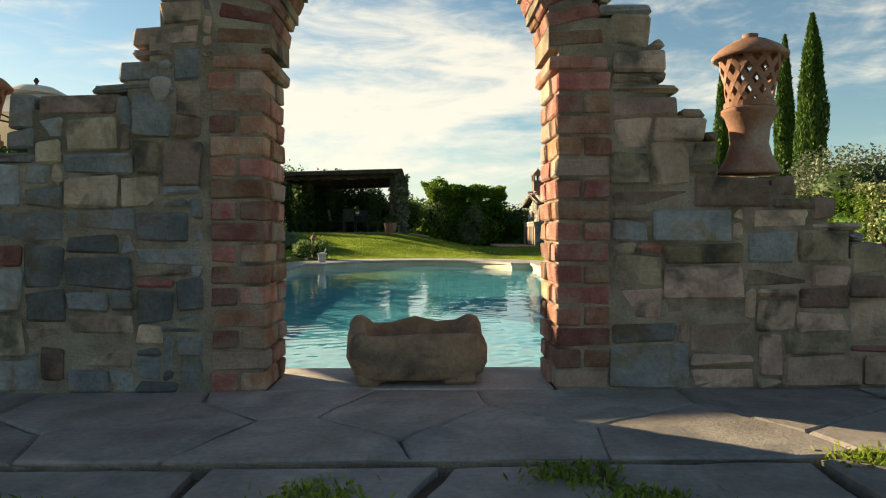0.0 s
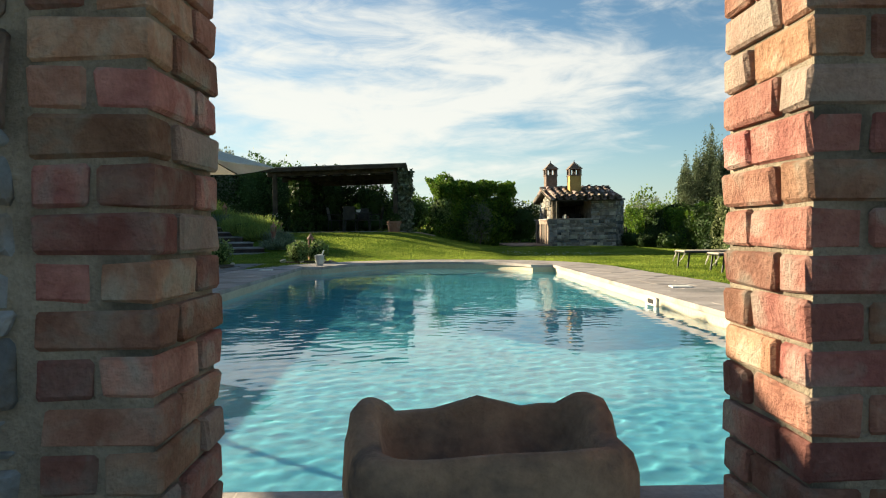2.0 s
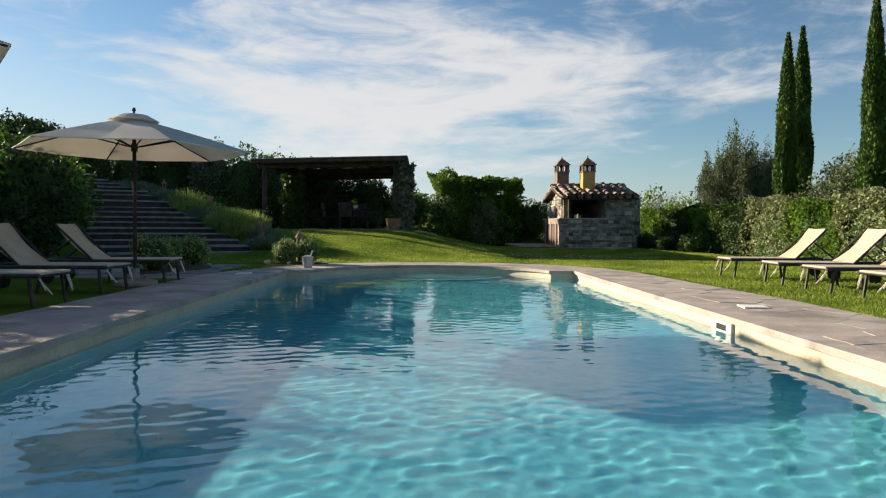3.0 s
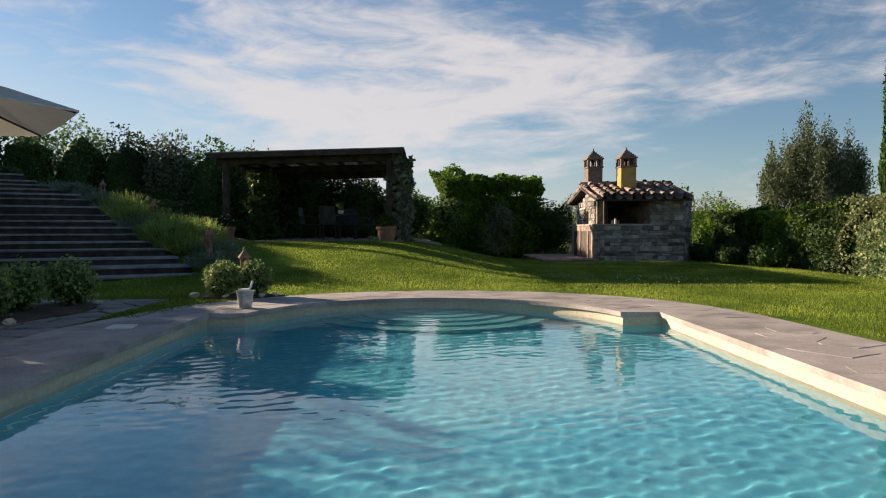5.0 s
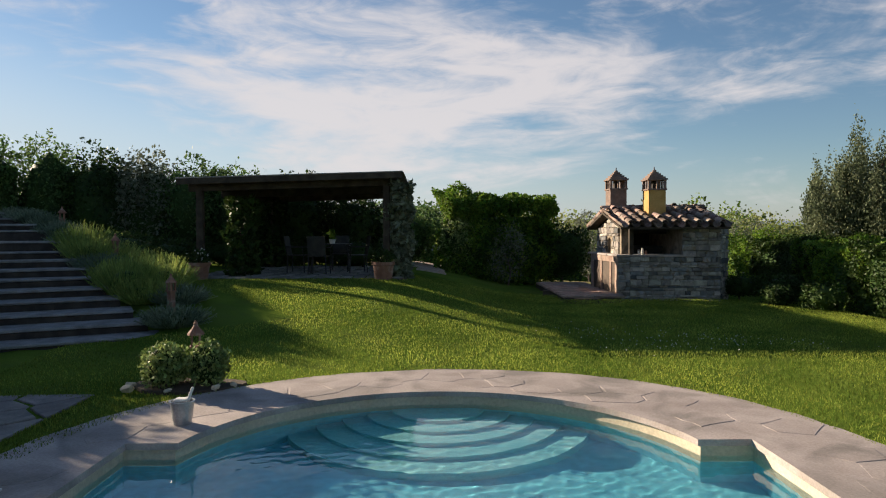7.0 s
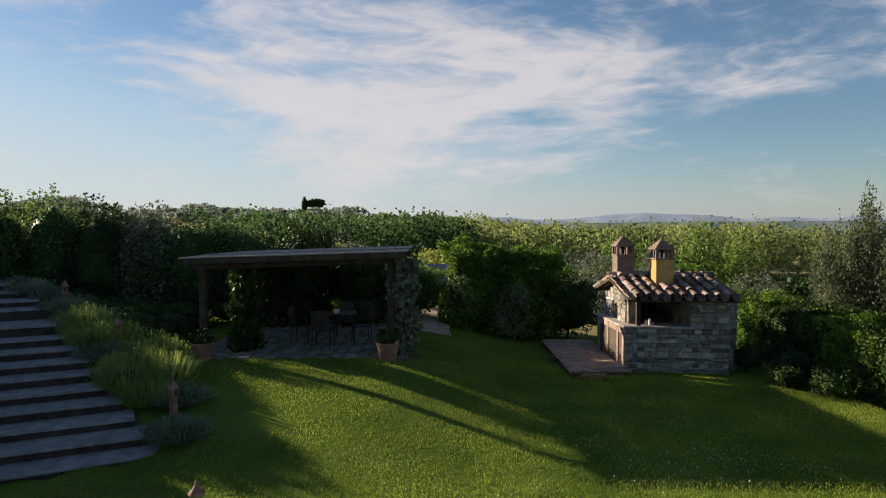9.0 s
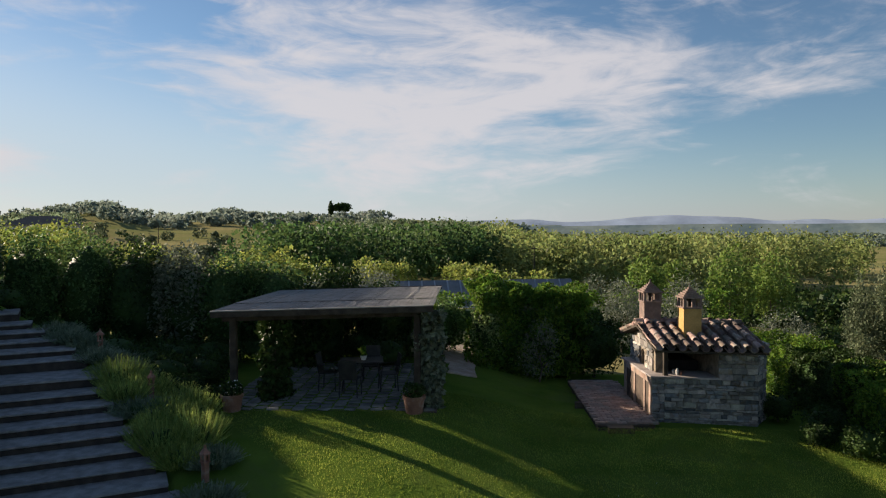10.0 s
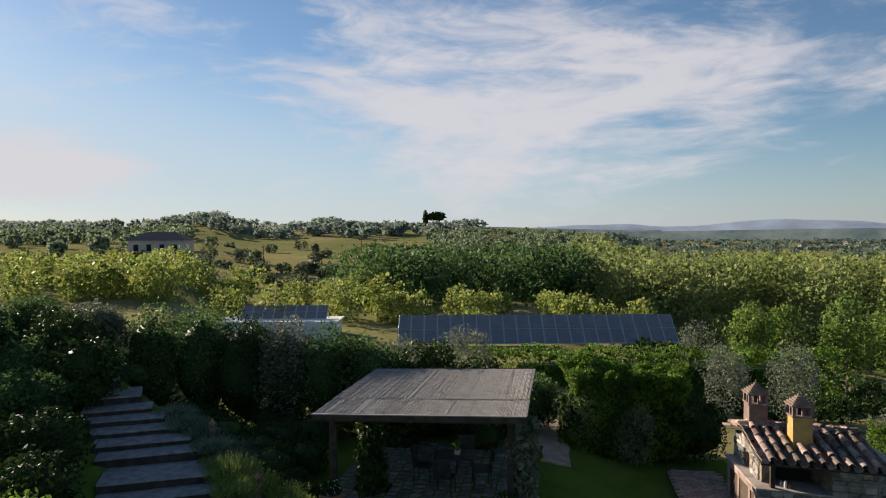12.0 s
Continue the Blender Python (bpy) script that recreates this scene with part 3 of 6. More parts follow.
gx, gy = axis(-20, 16, 0.4, 3500), axis(-8, 40, 0.4, 3500)
GX, GY = np.meshgrid(gx, gy, indexing="ij")
GZ = land(GX, GY)
swell = np.array([noise.noise(Vector((x * 0.011, y * 0.011, 7.7))) for x, y in zip(GX.ravel(), GY.ravel())]).reshape(GX.shape)
GZ = GZ + far_land(GX, GY) + smooth01((np.hypot(GX, GY - 10) - 110) / 150) * 0.8 * swell
ground_verts = [(x, y, z - 0.012) for x, y, z in zip(GX.ravel(), GY.ravel(), GZ.ravel())]
near_faces, far_faces = [], []
ny = len(gy)
for i in range(len(gx) - 1):
    for j in range(ny - 1):
        cx, cy = (gx[i] + gx[i + 1]) / 2, (gy[j] + gy[j + 1]) / 2
        if -3.45 < cx < 3.45 and Y0 - 0.3 < cy < 18.4 and (cy < 15.3 or math.hypot(cx - 0.08, cy - 15.5) < 2.8):
            continue
        f = (i * ny + j, (i + 1) * ny + j, (i + 1) * ny + j + 1, i * ny + j + 1)
        (near_faces if -20 < cx < 16 and -8 < cy < 33 else far_faces).append(f)
ground = link_mesh("ground", ground_verts, near_faces + far_faces, M["lawn"], smooth=True)
ground.data.materials.append(M["field"])
for k in range(len(near_faces), len(near_faces) + len(far_faces)):
    ground.data.polygons[k].material_index = 1
tagged(ground, "short green lawn rising gently to the fields and low hills", "lawn", kind="structure")


# ---- pool ----
def loop_fill(name, loops, z, material, parent=None, skirt=0.0):
    bm = bmesh.new()
    edges, rings = [], []
    for pts in loops:
        vs = [bm.verts.new((x, y, z)) for x, y in pts]
        rings.append(vs)
        edges += [bm.edges.new((a, b)) for a, b in zip(vs, vs[1:] + vs[:1])]
    bmesh.ops.triangle_fill(bm, use_beauty=True, use_dissolve=False, edges=edges, normal=(0, 0, 1))
    bm.normal_update()
    for f in bm.faces:
        if f.normal.z < 0:
            f.normal_flip()
    if skirt:
        for vs in rings:
            low = [bm.verts.new((v.co.x, v.co.y, z - skirt)) for v in vs]
            k = len(vs)
            for i in range(k):
                bm.faces.new((vs[i], vs[(i + 1) % k], low[(i + 1) % k], low[i]))
    return part(name, bm, material, parent, turn=bool(skirt))


def strip(name, pts, z0, z1, material, parent, closed=True):
    k = len(pts)
    verts = [(x, y, z0) for x, y in pts] + [(x, y, z1) for x, y in pts]
    faces = [(i, (i + 1) % k, k + (i + 1) % k, k + i) for i in range(k if closed else k - 1)]
    return link_mesh(name, verts, faces, material, parent)


WATER = -0.15
pool = tagged(new("swimming_pool"), "cream-plastered swimming pool with a rounded end", "swimming pool", kind="structure")
shell = pool_outline(-0.035)
strip("rim_wall", shell, -0.30, -0.05, M["plaster"], pool)
strip("basin_wall", shell, -0.86, -0.302, M["liner"], pool)
loop_fill("basin_floor", [shell], -0.80, M["liner"], pool)
for i, (r, d) in enumerate(((1.62, -0.62), (1.32, -0.53), (1.04, -0.44), (0.77, -0.36), (0.5, -0.28))):
    pts = [(END[0] + r * math.cos(a), 17.75 + r * math.sin(a)) for a in np.linspace(radians(180), radians(360), 33)]
    bm = bmesh.new()
    vs = [bm.verts.new((x, min(y, 17.75), d)) for x, y in pts]
    bm.faces.new(vs)
    low = [bm.verts.new((v.co.x, v.co.y, -0.81)) for v in vs]
    for a, b in zip(range(32), range(1, 33)):
        bm.faces.new((vs[a], vs[b], low[b], low[a]))
    part("pool_step", bm, M["pool_step"], pool, turn=True)
gx, gy = np.meshgrid(np.arange(-2.85, 2.75, 0.021), np.arange(3.86, 17.95, 0.021))
wave = np.zeros_like(gx)
wrng = np.random.default_rng(12)
for i in range(44):
    length = wrng.uniform(0.08, 0.18) if i < 30 else wrng.uniform(0.4, 1.0)
    a, ph = wrng.normal(radians(78), 0.9), wrng.uniform(0, 6.28)
    wave += (0.0037 * length ** 2 if i < 30 else 0.0003 * length) * np.sin((gx * math.cos(a) + gy * math.sin(a)) * 2 * math.pi / length + ph)
nrow, ncol = gx.shape
idx = np.arange(nrow * ncol).reshape(nrow, ncol)
quads = np.stack((idx[:-1, :-1], idx[:-1, 1:], idx[1:, 1:], idx[1:, :-1]), -1).reshape(-1, 4)
water_sheet = link_mesh("water", np.stack((gx, gy, WATER + wave), -1).reshape(-1, 3).tolist(), quads.tolist(), M["water"], None, True)
water_sheet.cycles.is_caustics_caster = True
for piece in pool.children:
    piece.cycles.is_caustics_receiver = True
tagged(water_sheet, "clear turquoise pool water with small ripples", "water", kind="structure")
coping = loop_fill("coping", [coping_outline(), pool_outline()], 0.0, M["coping"], None, 0.055)
tagged(coping, "pinkish grey stone coping round the pool", "pool coping", kind="structure")

# ---- arch wall ----
XC, HALF, SPRING, RAD = 0.085, 0.665, 1.47, 0.63
WF, WB = 3.39, 3.78


def wall_top(x):
    steps_l = ((-2.7, 0.55), (-2.3, 0.85), (-1.95, 1.1), (-1.72, 1.34), (-1.38, 1.40), (-1.27, 1.52), (-1.18, 1.68), (-1.09, 1.80), (-0.95, 1.98), (-0.8, 2.2))
    steps_r = ((1.0, 1.98), (1.19, 1.76), (1.26, 1.64), (1.285, 1.50), (1.33, 1.43), (1.45, 1.32), (1.52, 1.20), (1.91, 1.0), (2.06, 0.89), (2.17, 0.76), (2.6, 0.66), (3.0, 0.45), (3.3, 0.2))
    if x < XC:
        z = 0.0
        for x0, h in steps_l:
            if x >= x0:
                z = h
        return 2.38 if x > -0.6 else z
    if x < 0.8:
        return 2.38
    for x1, h in steps_r:
        if x < x1:
            return h
    return 0.0


arch_wall = tagged(new("wall_arch"), "ruined rubble stone wall with a brick-edged arch", "stone wall", kind="structure")
rng = np.random.default_rng(5)
bm = bmesh.new()
LE, RE = XC - HALF - 0.010, XC + HALF + 0.010
cuts = [LE - 0.05 * i for i in range(43, 0, -1)] + list(np.linspace(LE, RE, 29)) + [RE + 0.05 * i for i in range(1, 52)]
for xa, xb in zip(cuts, cuts[1:]):
    mid = (xa + xb) / 2
    top = min(wall_top(mid - 0.07), wall_top(mid), wall_top(mid + 0.07)) - 0.06
    dx = abs(mid - XC)
    low = -0.05
    if LE < mid < RE:
        low = SPRING + 0.09 + (math.sqrt(RAD * RAD - dx * dx) + 0.03 if dx < RAD else 0.0)
    if top > low + 0.02:
        box(bm, xa, xb, WF - 0.005, WB - 0.012, low, top)
bmesh.ops.remove_doubles(bm, verts=bm.verts, dist=0.0005)
part("mortar", bm, M["mortar"], arch_wall)


def block(name, c, size, bevel, jitter, material, parent, rng, turn=None, mesh=None):
    if mesh is None:
        v, f = chipped(*size, bevel, jitter, rng)
        ob = link_mesh(name, v, f, material, parent)
    else:
        ob = new(name, mesh)
        ob.parent = parent
    ob.matrix_basis = Matrix.Translation(c) @ (turn if turn is not None else Matrix.Identity(4))
    return ob


COURSE = 0.0975
for side in (-1, 1):
    edge = XC + side * HALF
    for k in range(15):
        z = 0.045 + COURSE * k
        face, deep = (0.255, 0.125) if (k + (side > 0)) % 2 else (0.125, 0.255)
        j = rng.uniform(-0.008, 0.008)
        block("brick", (edge + side * (face / 2 - 0.008 + j * 0.4), WF - 0.014 + deep / 2 + rng.uniform(-0.008, 0.004), z), (face - 0.008, deep - 0.008, COURSE - 0.012), 0.008, 0.004, M["brick" if rng.uniform() < 0.86 else "brick_worn"], arch_wall, rng)
        if face < 0.2:
            block("brick", (edge + side * (0.186 + j * 0.4), WF - 0.012 + 0.06 + rng.uniform(-0.008, 0.004), z), (0.118, 0.12, COURSE - 0.012), 0.008, 0.004, M["brick"], arch_wall, rng)
        rest = WB - WF - deep
        block("brick", (edge + side * (0.053 + rng.uniform(-0.004, 0.004)), WF + deep + rest / 2 - 0.012, z), (0.13, rest - 0.008, COURSE - 0.012), 0.008, 0.004, M["brick" if rng.uniform() < 0.8 else "brick_worn"], arch_wall, rng)
    z = 0.045 + COURSE * 15 - 0.012
    block("impost", (edge + side * 0.10, (WF + WB) / 2, z), (0.27, WB - WF + 0.03, 0.07), 0.012, 0.004, M["brick"], arch_wall, rng)
for k in range(23):
    a = math.pi * (k + 0.5) / 23
    for y0, y1 in ((WF - 0.014, WF + 0.19), (WF + 0.2, WB)):
        rr = RAD + 0.125
        c = (XC + rr * math.cos(a), (y0 + y1) / 2, SPRING + 0.09 + rr * math.sin(a))
        block("brick", c, (0.25, y1 - y0 - 0.01, 0.074), 0.01, 0.004, M["brick"], arch_wall, rng, Matrix.Rotation(-a, 4, "Y"))


def rubble_rows(y, depth, rng):
    """Irregular rubble: stones of many sizes fitted into one another on a fine grid."""
    ux, uz, x_lo = 0.062, 0.052, -2.72
    nx_, nz_ = int(6.0 / ux), int(2.36 / uz)
    free = np.zeros((nx_, nz_), bool)
    for i in range(nx_):
        x0, x1 = x_lo + i * ux, x_lo + (i + 1) * ux
        top = min(wall_top(x0 + 0.01), wall_top(x1 - 0.01))
        for k in range(nz_):
            z1 = (k + 1) * uz
            dx = max(abs(x0 - XC), abs(x1 - XC))
            near = min(abs(x0 - XC), abs(x1 - XC))
            if z1 > top + 0.02:
                continue
            if z1 < SPRING + 0.16 and near < HALF + 0.235 - (0.0 if z1 < SPRING + 0.05 else 0.06):
                continue
            if z1 >= SPRING + 0.05 and math.hypot(near, z1 - uz - SPRING - 0.09) < RAD + 0.235:
                continue
            free[i, k] = True
    for k in range(nz_):
        for i in range(nx_):
            if not free[i, k]:
                continue
            r = rng.uniform()
            w, h = (rng.integers(3, 7), rng.integers(2, 4)) if r < 0.45 else (rng.integers(2, 6), rng.integers(1, 3)) if r < 0.82 else (rng.integers(3, 7), rng.integers(3, 5))
            while w > 1 and not (i + w <= nx_ and free[i:i + w, k].all()):
                w -= 1
            while h > 1 and not (k + h <= nz_ and free[i:i + w, k:k + h].all()):
                h -= 1
            free[i:i + w, k:k + h] = False
            cx, cz = x_lo + (i + w / 2) * ux, (k + h / 2) * uz
            mat = M["stone_grey"] if rng.uniform() < (0.62 if cx < 0 else 0.17) else M["brick"] if h < 3 and rng.uniform() < 0.07 else M["stone"]
            yield (cx, y + rng.uniform(-0.024, -0.008), cz), (w * ux - 0.011, depth, h * uz - 0.011), mat


for c, s, mat in rubble_rows(WF + 0.07, 0.14, rng):
    block("stone", c, s, 0.012, 0.010, mat, arch_wall, rng, Matrix.Rotation(rng.uniform(-0.025, 0.025), 4, "Y"))
back_v, back_f = [], []
for c, s, mat in rubble_rows(WB - 0.07, 0.14, rng):
    v, f = chipped(*s, 0.018, 0.012, rng)
    o = len(back_v)
    back_v += [np.array(q) + np.array(c) for q in v]
    back_f += [[i + o for i in q] for q in f]
tagged(link_mesh("rear_stones", back_v, back_f, M["stone"], arch_wall), kind="stuff")

# unseen plain wall added to the left, to keep sun off the terrace
wall_side = tagged(new("wall_west"), "plain rubble wall added out of view to shade the terrace", "stone wall", kind="structure")
part("core", boxed(-7.6, -2.76, WF + 0.05, WB - 0.02, -0.2, 1.9, 0.03), M["stone"], wall_side)
# ---- pergola ----
def ivy(name, at, size, count, leaf, material, label, seed, parent_kind="climber"):
    rng = np.random.default_rng(seed)
    ob = thing(name, at, 0, label, parent_kind)
    hx, hy, hz = size[0] / 2, size[1] / 2, size[2]
    a, z = rng.uniform(0, 2 * math.pi, count), rng.uniform(0, 1, count)
    k = 0.75 + 0.5 * fuzz(np.stack((np.cos(a), np.sin(a), z * 4), 1), 1.3, seed) + 0.3 * fuzz(np.stack((np.cos(a), np.sin(a), z * 4), 1), 4.0, seed)
    k = k * (1 - 0.35 * rng.uniform(0, 1, count) ** 2)
    p = np.stack((np.cos(a) * hx * k, np.sin(a) * hy * k, z * hz * (0.92 + 0.1 * k)), 1)
    quad_mesh("foliage", leaves(p, leaf, rng, slim=0.8), material, ob)
    part("stem", rod(bmesh.new(), (0, 0, 0), (0, 0, hz * 0.95), 0.06, 0.03), M["bark"], ob)
    return ob


PZ = 0.70
LIFT = 0.09
pergola = thing("pergola", (0, 0, PZ), 0, "dark timber pergola with a flat reed-mat roof", "pergola")
P0, P1, Q0, Q1 = -5.66, -0.95, 25.55, 30.85
for px_, py_ in ((-5.42, 25.85), (-1.2, 25.85), (-5.42, 30.6), (-1.2, 30.6)):
    part("post", boxed(px_ - 0.075, px_ + 0.075, py_ - 0.075, py_ + 0.075, 0, 1.96 + LIFT, 0.01), M["wood"], pergola)
for py_ in (25.85, 28.2, 30.6):
    part("beam", boxed(P0, P1, py_ - 0.07, py_ + 0.07, 1.84 + LIFT, 2.02 + LIFT, 0.012), M["wood"], pergola)
for i in range(9):
    px_ = P0 + 0.12 + (P1 - P0 - 0.24) * i / 8
    part("rafter", boxed(px_ - 0.04, px_ + 0.04, Q0, Q1, 2.0 + LIFT, 2.1 + LIFT, 0.006), M["wood"], pergola)
rng = np.random.default_rng(8)


def reed_mat(y0, y1, z0, z1):
    """A mat of thin reeds lying side by side, front to back."""
    bm = bmesh.new()
    x_ = P0 - 0.12
    while x_ < P1 + 0.12:
        w = rng.uniform(0.018, 0.04)
        j0, j1, dz = rng.uniform(-0.035, 0.02), rng.uniform(-0.02, 0.03), rng.uniform(-0.004, 0.004)
        v = [bm.verts.new(c) for c in ((x_, y0 + j0, z0 + dz), (x_ + w / 2, y0 + j0, z0 + dz + 0.008), (x_ + w, y0 + j0, z0 + dz), (x_, y1 + j1, z1 + dz), (x_ + w / 2, y1 + j1, z1 + dz + 0.008), (x_ + w, y1 + j1, z1 + dz))]
        for f in ((0, 1, 4, 3), (1, 2, 5, 4), (0, 3, 5, 2), (0, 2, 1), (3, 4, 5)):
            bm.faces.new([v[i] for i in f])
        x_ += w * 0.96
    return bm


tagged(part("roof_mat", reed_mat(Q0 - 0.1, Q0 + 1.42, 2.12 + LIFT, 2.135 + LIFT), M["reed"], pergola, "weathered grey reed matting"), kind="stuff")
tagged(part("roof_mat", reed_mat(Q0 + 1.36, Q1 + 0.1, 2.15 + LIFT, 2.14 + LIFT), M["reed"], pergola, "weathered grey reed matting"), kind="stuff")
part("fascia", boxed(P0 - 0.13, P1 + 0.13, Q0 - 0.15, Q0 - 0.11, 1.97 + LIFT, 2.10 + LIFT, 0.008), M["wood"], pergola)
part("edge_batten", boxed(P0 - 0.14, P1 + 0.14, Q0 - 0.16, Q0 - 0.10, 2.102 + LIFT, 2.128 + LIFT, 0.006), M["reed"], pergola, "pale edge batten")
part("fascia", boxed(P0 - 0.13, P1 + 0.13, Q1 + 0.11, Q1 + 0.15, 2.05 + LIFT, 2.16 + LIFT, 0.008), M["wood"], pergola)
# the roof leans: its right front corner stands highest
for piece in pergola.children:
    for v in piece.data.vertices:
        if v.co.z > 1.8:
            v.co.z += 0.02 + 0.13 * (v.co.x - P0) / (P1 - P0) - 0.06 * (v.co.y - Q0) / (Q1 - Q0)
pergola_floor = link_mesh("pergola_floor", *chipped(5.1, 5.4, 0.24, 0.02, 0.0, rng), M["soil"])
pergola_floor.matrix_basis = pose(-3.3, 28.2, PZ - 0.135)
tagged(pergola_floor, "grey cobbled floor under the pergola", "floor", kind="structure")
ivy("ivy", (-0.93, 26.1, PZ - 0.05), (0.72, 1.0, 2.25), 2600, 0.13, M["leaf_olive"], "thick green ivy climbing the pergola post", 70)
ivy("ivy", (-4.7, 26.6, PZ), (0.9, 1.0, 1.9), 2200, 0.12, M["leaf_dark"], "dark climber on the pergola's side", 71)
ivy("ivy", (-1.25, 30.7, PZ), (0.7, 0.7, 1.8), 1300, 0.12, M["leaf"], "green climber on the rear pergola post", 72)
ivy("ivy", (-4.9, 30.4, PZ), (1.3, 0.9, 2.0), 1800, 0.12, M["leaf_dark"], "dark climber on the rear pergola post", 73)


def plant_pot(at, r, h, label, flowers, seed):
    rng = np.random.default_rng(seed)
    ob = thing("plant_pot", at, 0, label, "plant pot")
    bm = bmesh.new()
    lathe(bm, [(r * 0.72, 0), (r * 0.78, 0.02), (r * 0.98, h * 0.82), (r * 1.08, h * 0.84), (r * 1.08, h), (r * 0.95, h), (r * 0.92, h * 0.9)], 20)
    part("pot", bm, M["terracotta"], ob, smooth=False)
    p = blob_points(380, (0, 0, h + r * 0.45), (r * 1.05, r * 1.05, r * 0.7), rng)
    quad_mesh("plant", leaves(p, 0.07, rng, slim=0.7), M["leaf_dark"], ob)
    if flowers:
        p = blob_points(26, (0, 0, h + r * 0.6), (r * 1.15, r * 1.15, r * 0.7), rng)
        tagged(quad_mesh("blossom", leaves(p, 0.05, rng, slim=1.0), M["white"], ob), kind="stuff")
    return ob


plant_pot((-1.25, 25.45, PZ - 0.06), 0.24, 0.42, "terracotta pot with a dark plant beside the pergola post", False, 74)
plant_pot((-5.35, 25.5, PZ - 0.06), 0.24, 0.42, "terracotta pot with white flowers beside the pergola post", True, 75)

plant_pot((9.3, 30.9, float(land(9.3, 30.9)) - 0.02), 0.22, 0.36, "terracotta pot with a green shrub beside the olive tree", False, 76)

table = thing("garden_table", (-2.75, 27.6, PZ), 8, "dark iron garden table with a pot plant on it", "table")
part("tabletop", boxed(-0.55, 0.55, -0.4, 0.4, 0.70, 0.73, 0.01), M["iron"], table)
for sx in (-1, 1):
    for sy in (-1, 1):
        part("leg", rod(bmesh.new(), (sx * 0.48, sy * 0.33, 0), (sx * 0.40, sy * 0.26, 0.71), 0.018), M["iron"], table)
vase = thing("table_plant", (-2.7, 27.6, PZ + 0.73), 0, "small pot plant with upright leaves on the table", "pot plant")
part("pot", lathe(bmesh.new(), [(0.06, 0), (0.09, 0.1), (0.095, 0.11), (0.07, 0.11)], 14), M["white"], vase)
quad_mesh("plant", leaves(blob_points(90, (0, 0, 0.22), (0.1, 0.1, 0.14), rng), 0.12, rng, slim=0.3, up=1.5), M["leaf"], vase)


def garden_chair(m):
    ob = thing("garden_chair", (0, 0, 0), 0, "dark metal garden chair with arms at the table", "chair", "chairs round the table")
    part("seat", boxed(-0.23, 0.23, -0.22, 0.22, 0.43, 0.455, 0.01), M["iron"], ob)
    bm = boxed(-0.22, 0.22, -0.012, 0.012, 0, 0.48, 0.008)
    bmesh.ops.transform(bm, matrix=pose(0, 0.22, 0.45, -10), verts=bm.verts)
    part("backrest", bm, M["iron"], ob)
    for sx in (-1, 1):
        for sy in (-1, 1):
            part("leg", rod(bmesh.new(), (sx * 0.22, sy * 0.22, 0), (sx * 0.21, sy * 0.2, 0.44), 0.014, sides=8), M["iron"], ob)
        bm = bmesh.new()
        rod(bm, (sx * 0.24, -0.2, 0.44), (sx * 0.24, -0.18, 0.65), 0.012, sides=8)
        rod(bm, (sx * 0.24, -0.19, 0.65), (sx * 0.24, 0.26, 0.66), 0.014, sides=8)
        part("armrest", bm, M["iron"], ob)
    ob.matrix_basis = m
    return ob


chair = garden_chair(pose(-2.05, 27.4, PZ, 0, 0, -75))
for x_, y_, a_ in ((-3.55, 27.5, 85), (-2.9, 26.8, 175), (-2.6, 28.35, 5)):
    copy_thing(chair, pose(x_, y_, PZ, 0, 0, a_))

# ---- barbecue hut ----
HUT = pose(4.45, 27.2, 0.15, 0, 0, -8)
hut = thing("barbecue_hut", (0, 0, 0), 0, "small stone barbecue hut with a tiled roof and two chimneys", "outbuilding")
hut.matrix_basis = HUT
rng = np.random.default_rng(31)


def stone_face(parent, x0, x1, z0, z1, place, rng, skip=None, big=1.0, mat=None):
    """Courses of rubble on a wall; place turns (along, height) into the stone's matrix."""
    z = z0
    while z < z1 - 0.03:
        h = min(rng.choice((0.055, 0.075, 0.1, 0.13, 0.15)) * big, z1 - z)
        x_ = x0
        while x_ < x1 - 0.02:
            w = min(rng.uniform(0.12, 0.34) * big, x1 - x_)
            if x1 - x_ - w < 0.08:
                w = x1 - x_
            if not (skip and skip(x_, x_ + w, z, z + h)):
                v, f = chipped(w - 0.010, 0.06 + rng.uniform(0, 0.02), h - 0.010, 0.010, 0.014, rng)
                ob = link_mesh("stone", v, f, M["hut_stone"] if rng.uniform() < 0.7 else M["stone_grey"], parent)
                ob.matrix_basis = place((x_ + w / 2), z + h / 2)
            x_ += w
        z += h


# footprint of the masonry: straight front, cut corner at the right
base = new("base_wall")
base.parent = hut
part("core", boxed(0.02, 2.42, 0.03, 2.42, -0.55, 0.93), M["mortar"], base)
stone_face(base, 0.30, 2.45, -0.5, 0.93, lambda a, z: pose(a, 0.02, z), rng)
stone_face(base, 0.0, 0.3, -0.5, 0.93, lambda a, z: pose(a, 0.02, z), rng, big=0.9)
wing = new("corner_wing")
wing.parent = hut
bm = bmesh.new()
poly = [(2.40, 0.06), (2.95, 0.75), (2.95, 2.2), (2.40, 2.4)]
lo, hi = [bm.verts.new((x_, y_, -0.6)) for x_, y_ in poly], [bm.verts.new((x_, y_, 1.66)) for x_, y_ in poly]
bm.faces.new(hi)
for i in range(4):
    bm.faces.new((lo[i], lo[(i + 1) % 4], hi[(i + 1) % 4], hi[i]))
part("core", bm, M["mortar"], wing)
stone_face(wing, 0.03, 0.88, -0.5, 1.66, lambda a, z: pose(2.40 + 0.55 * a / 0.882, 0.06 + 0.69 * a / 0.882, z, 0, 0, 51.4), rng)
bm = bmesh.new()
poly = [(2.30, 0.0), (3.02, 0.7), (3.02, 2.3), (2.30, 2.5)]
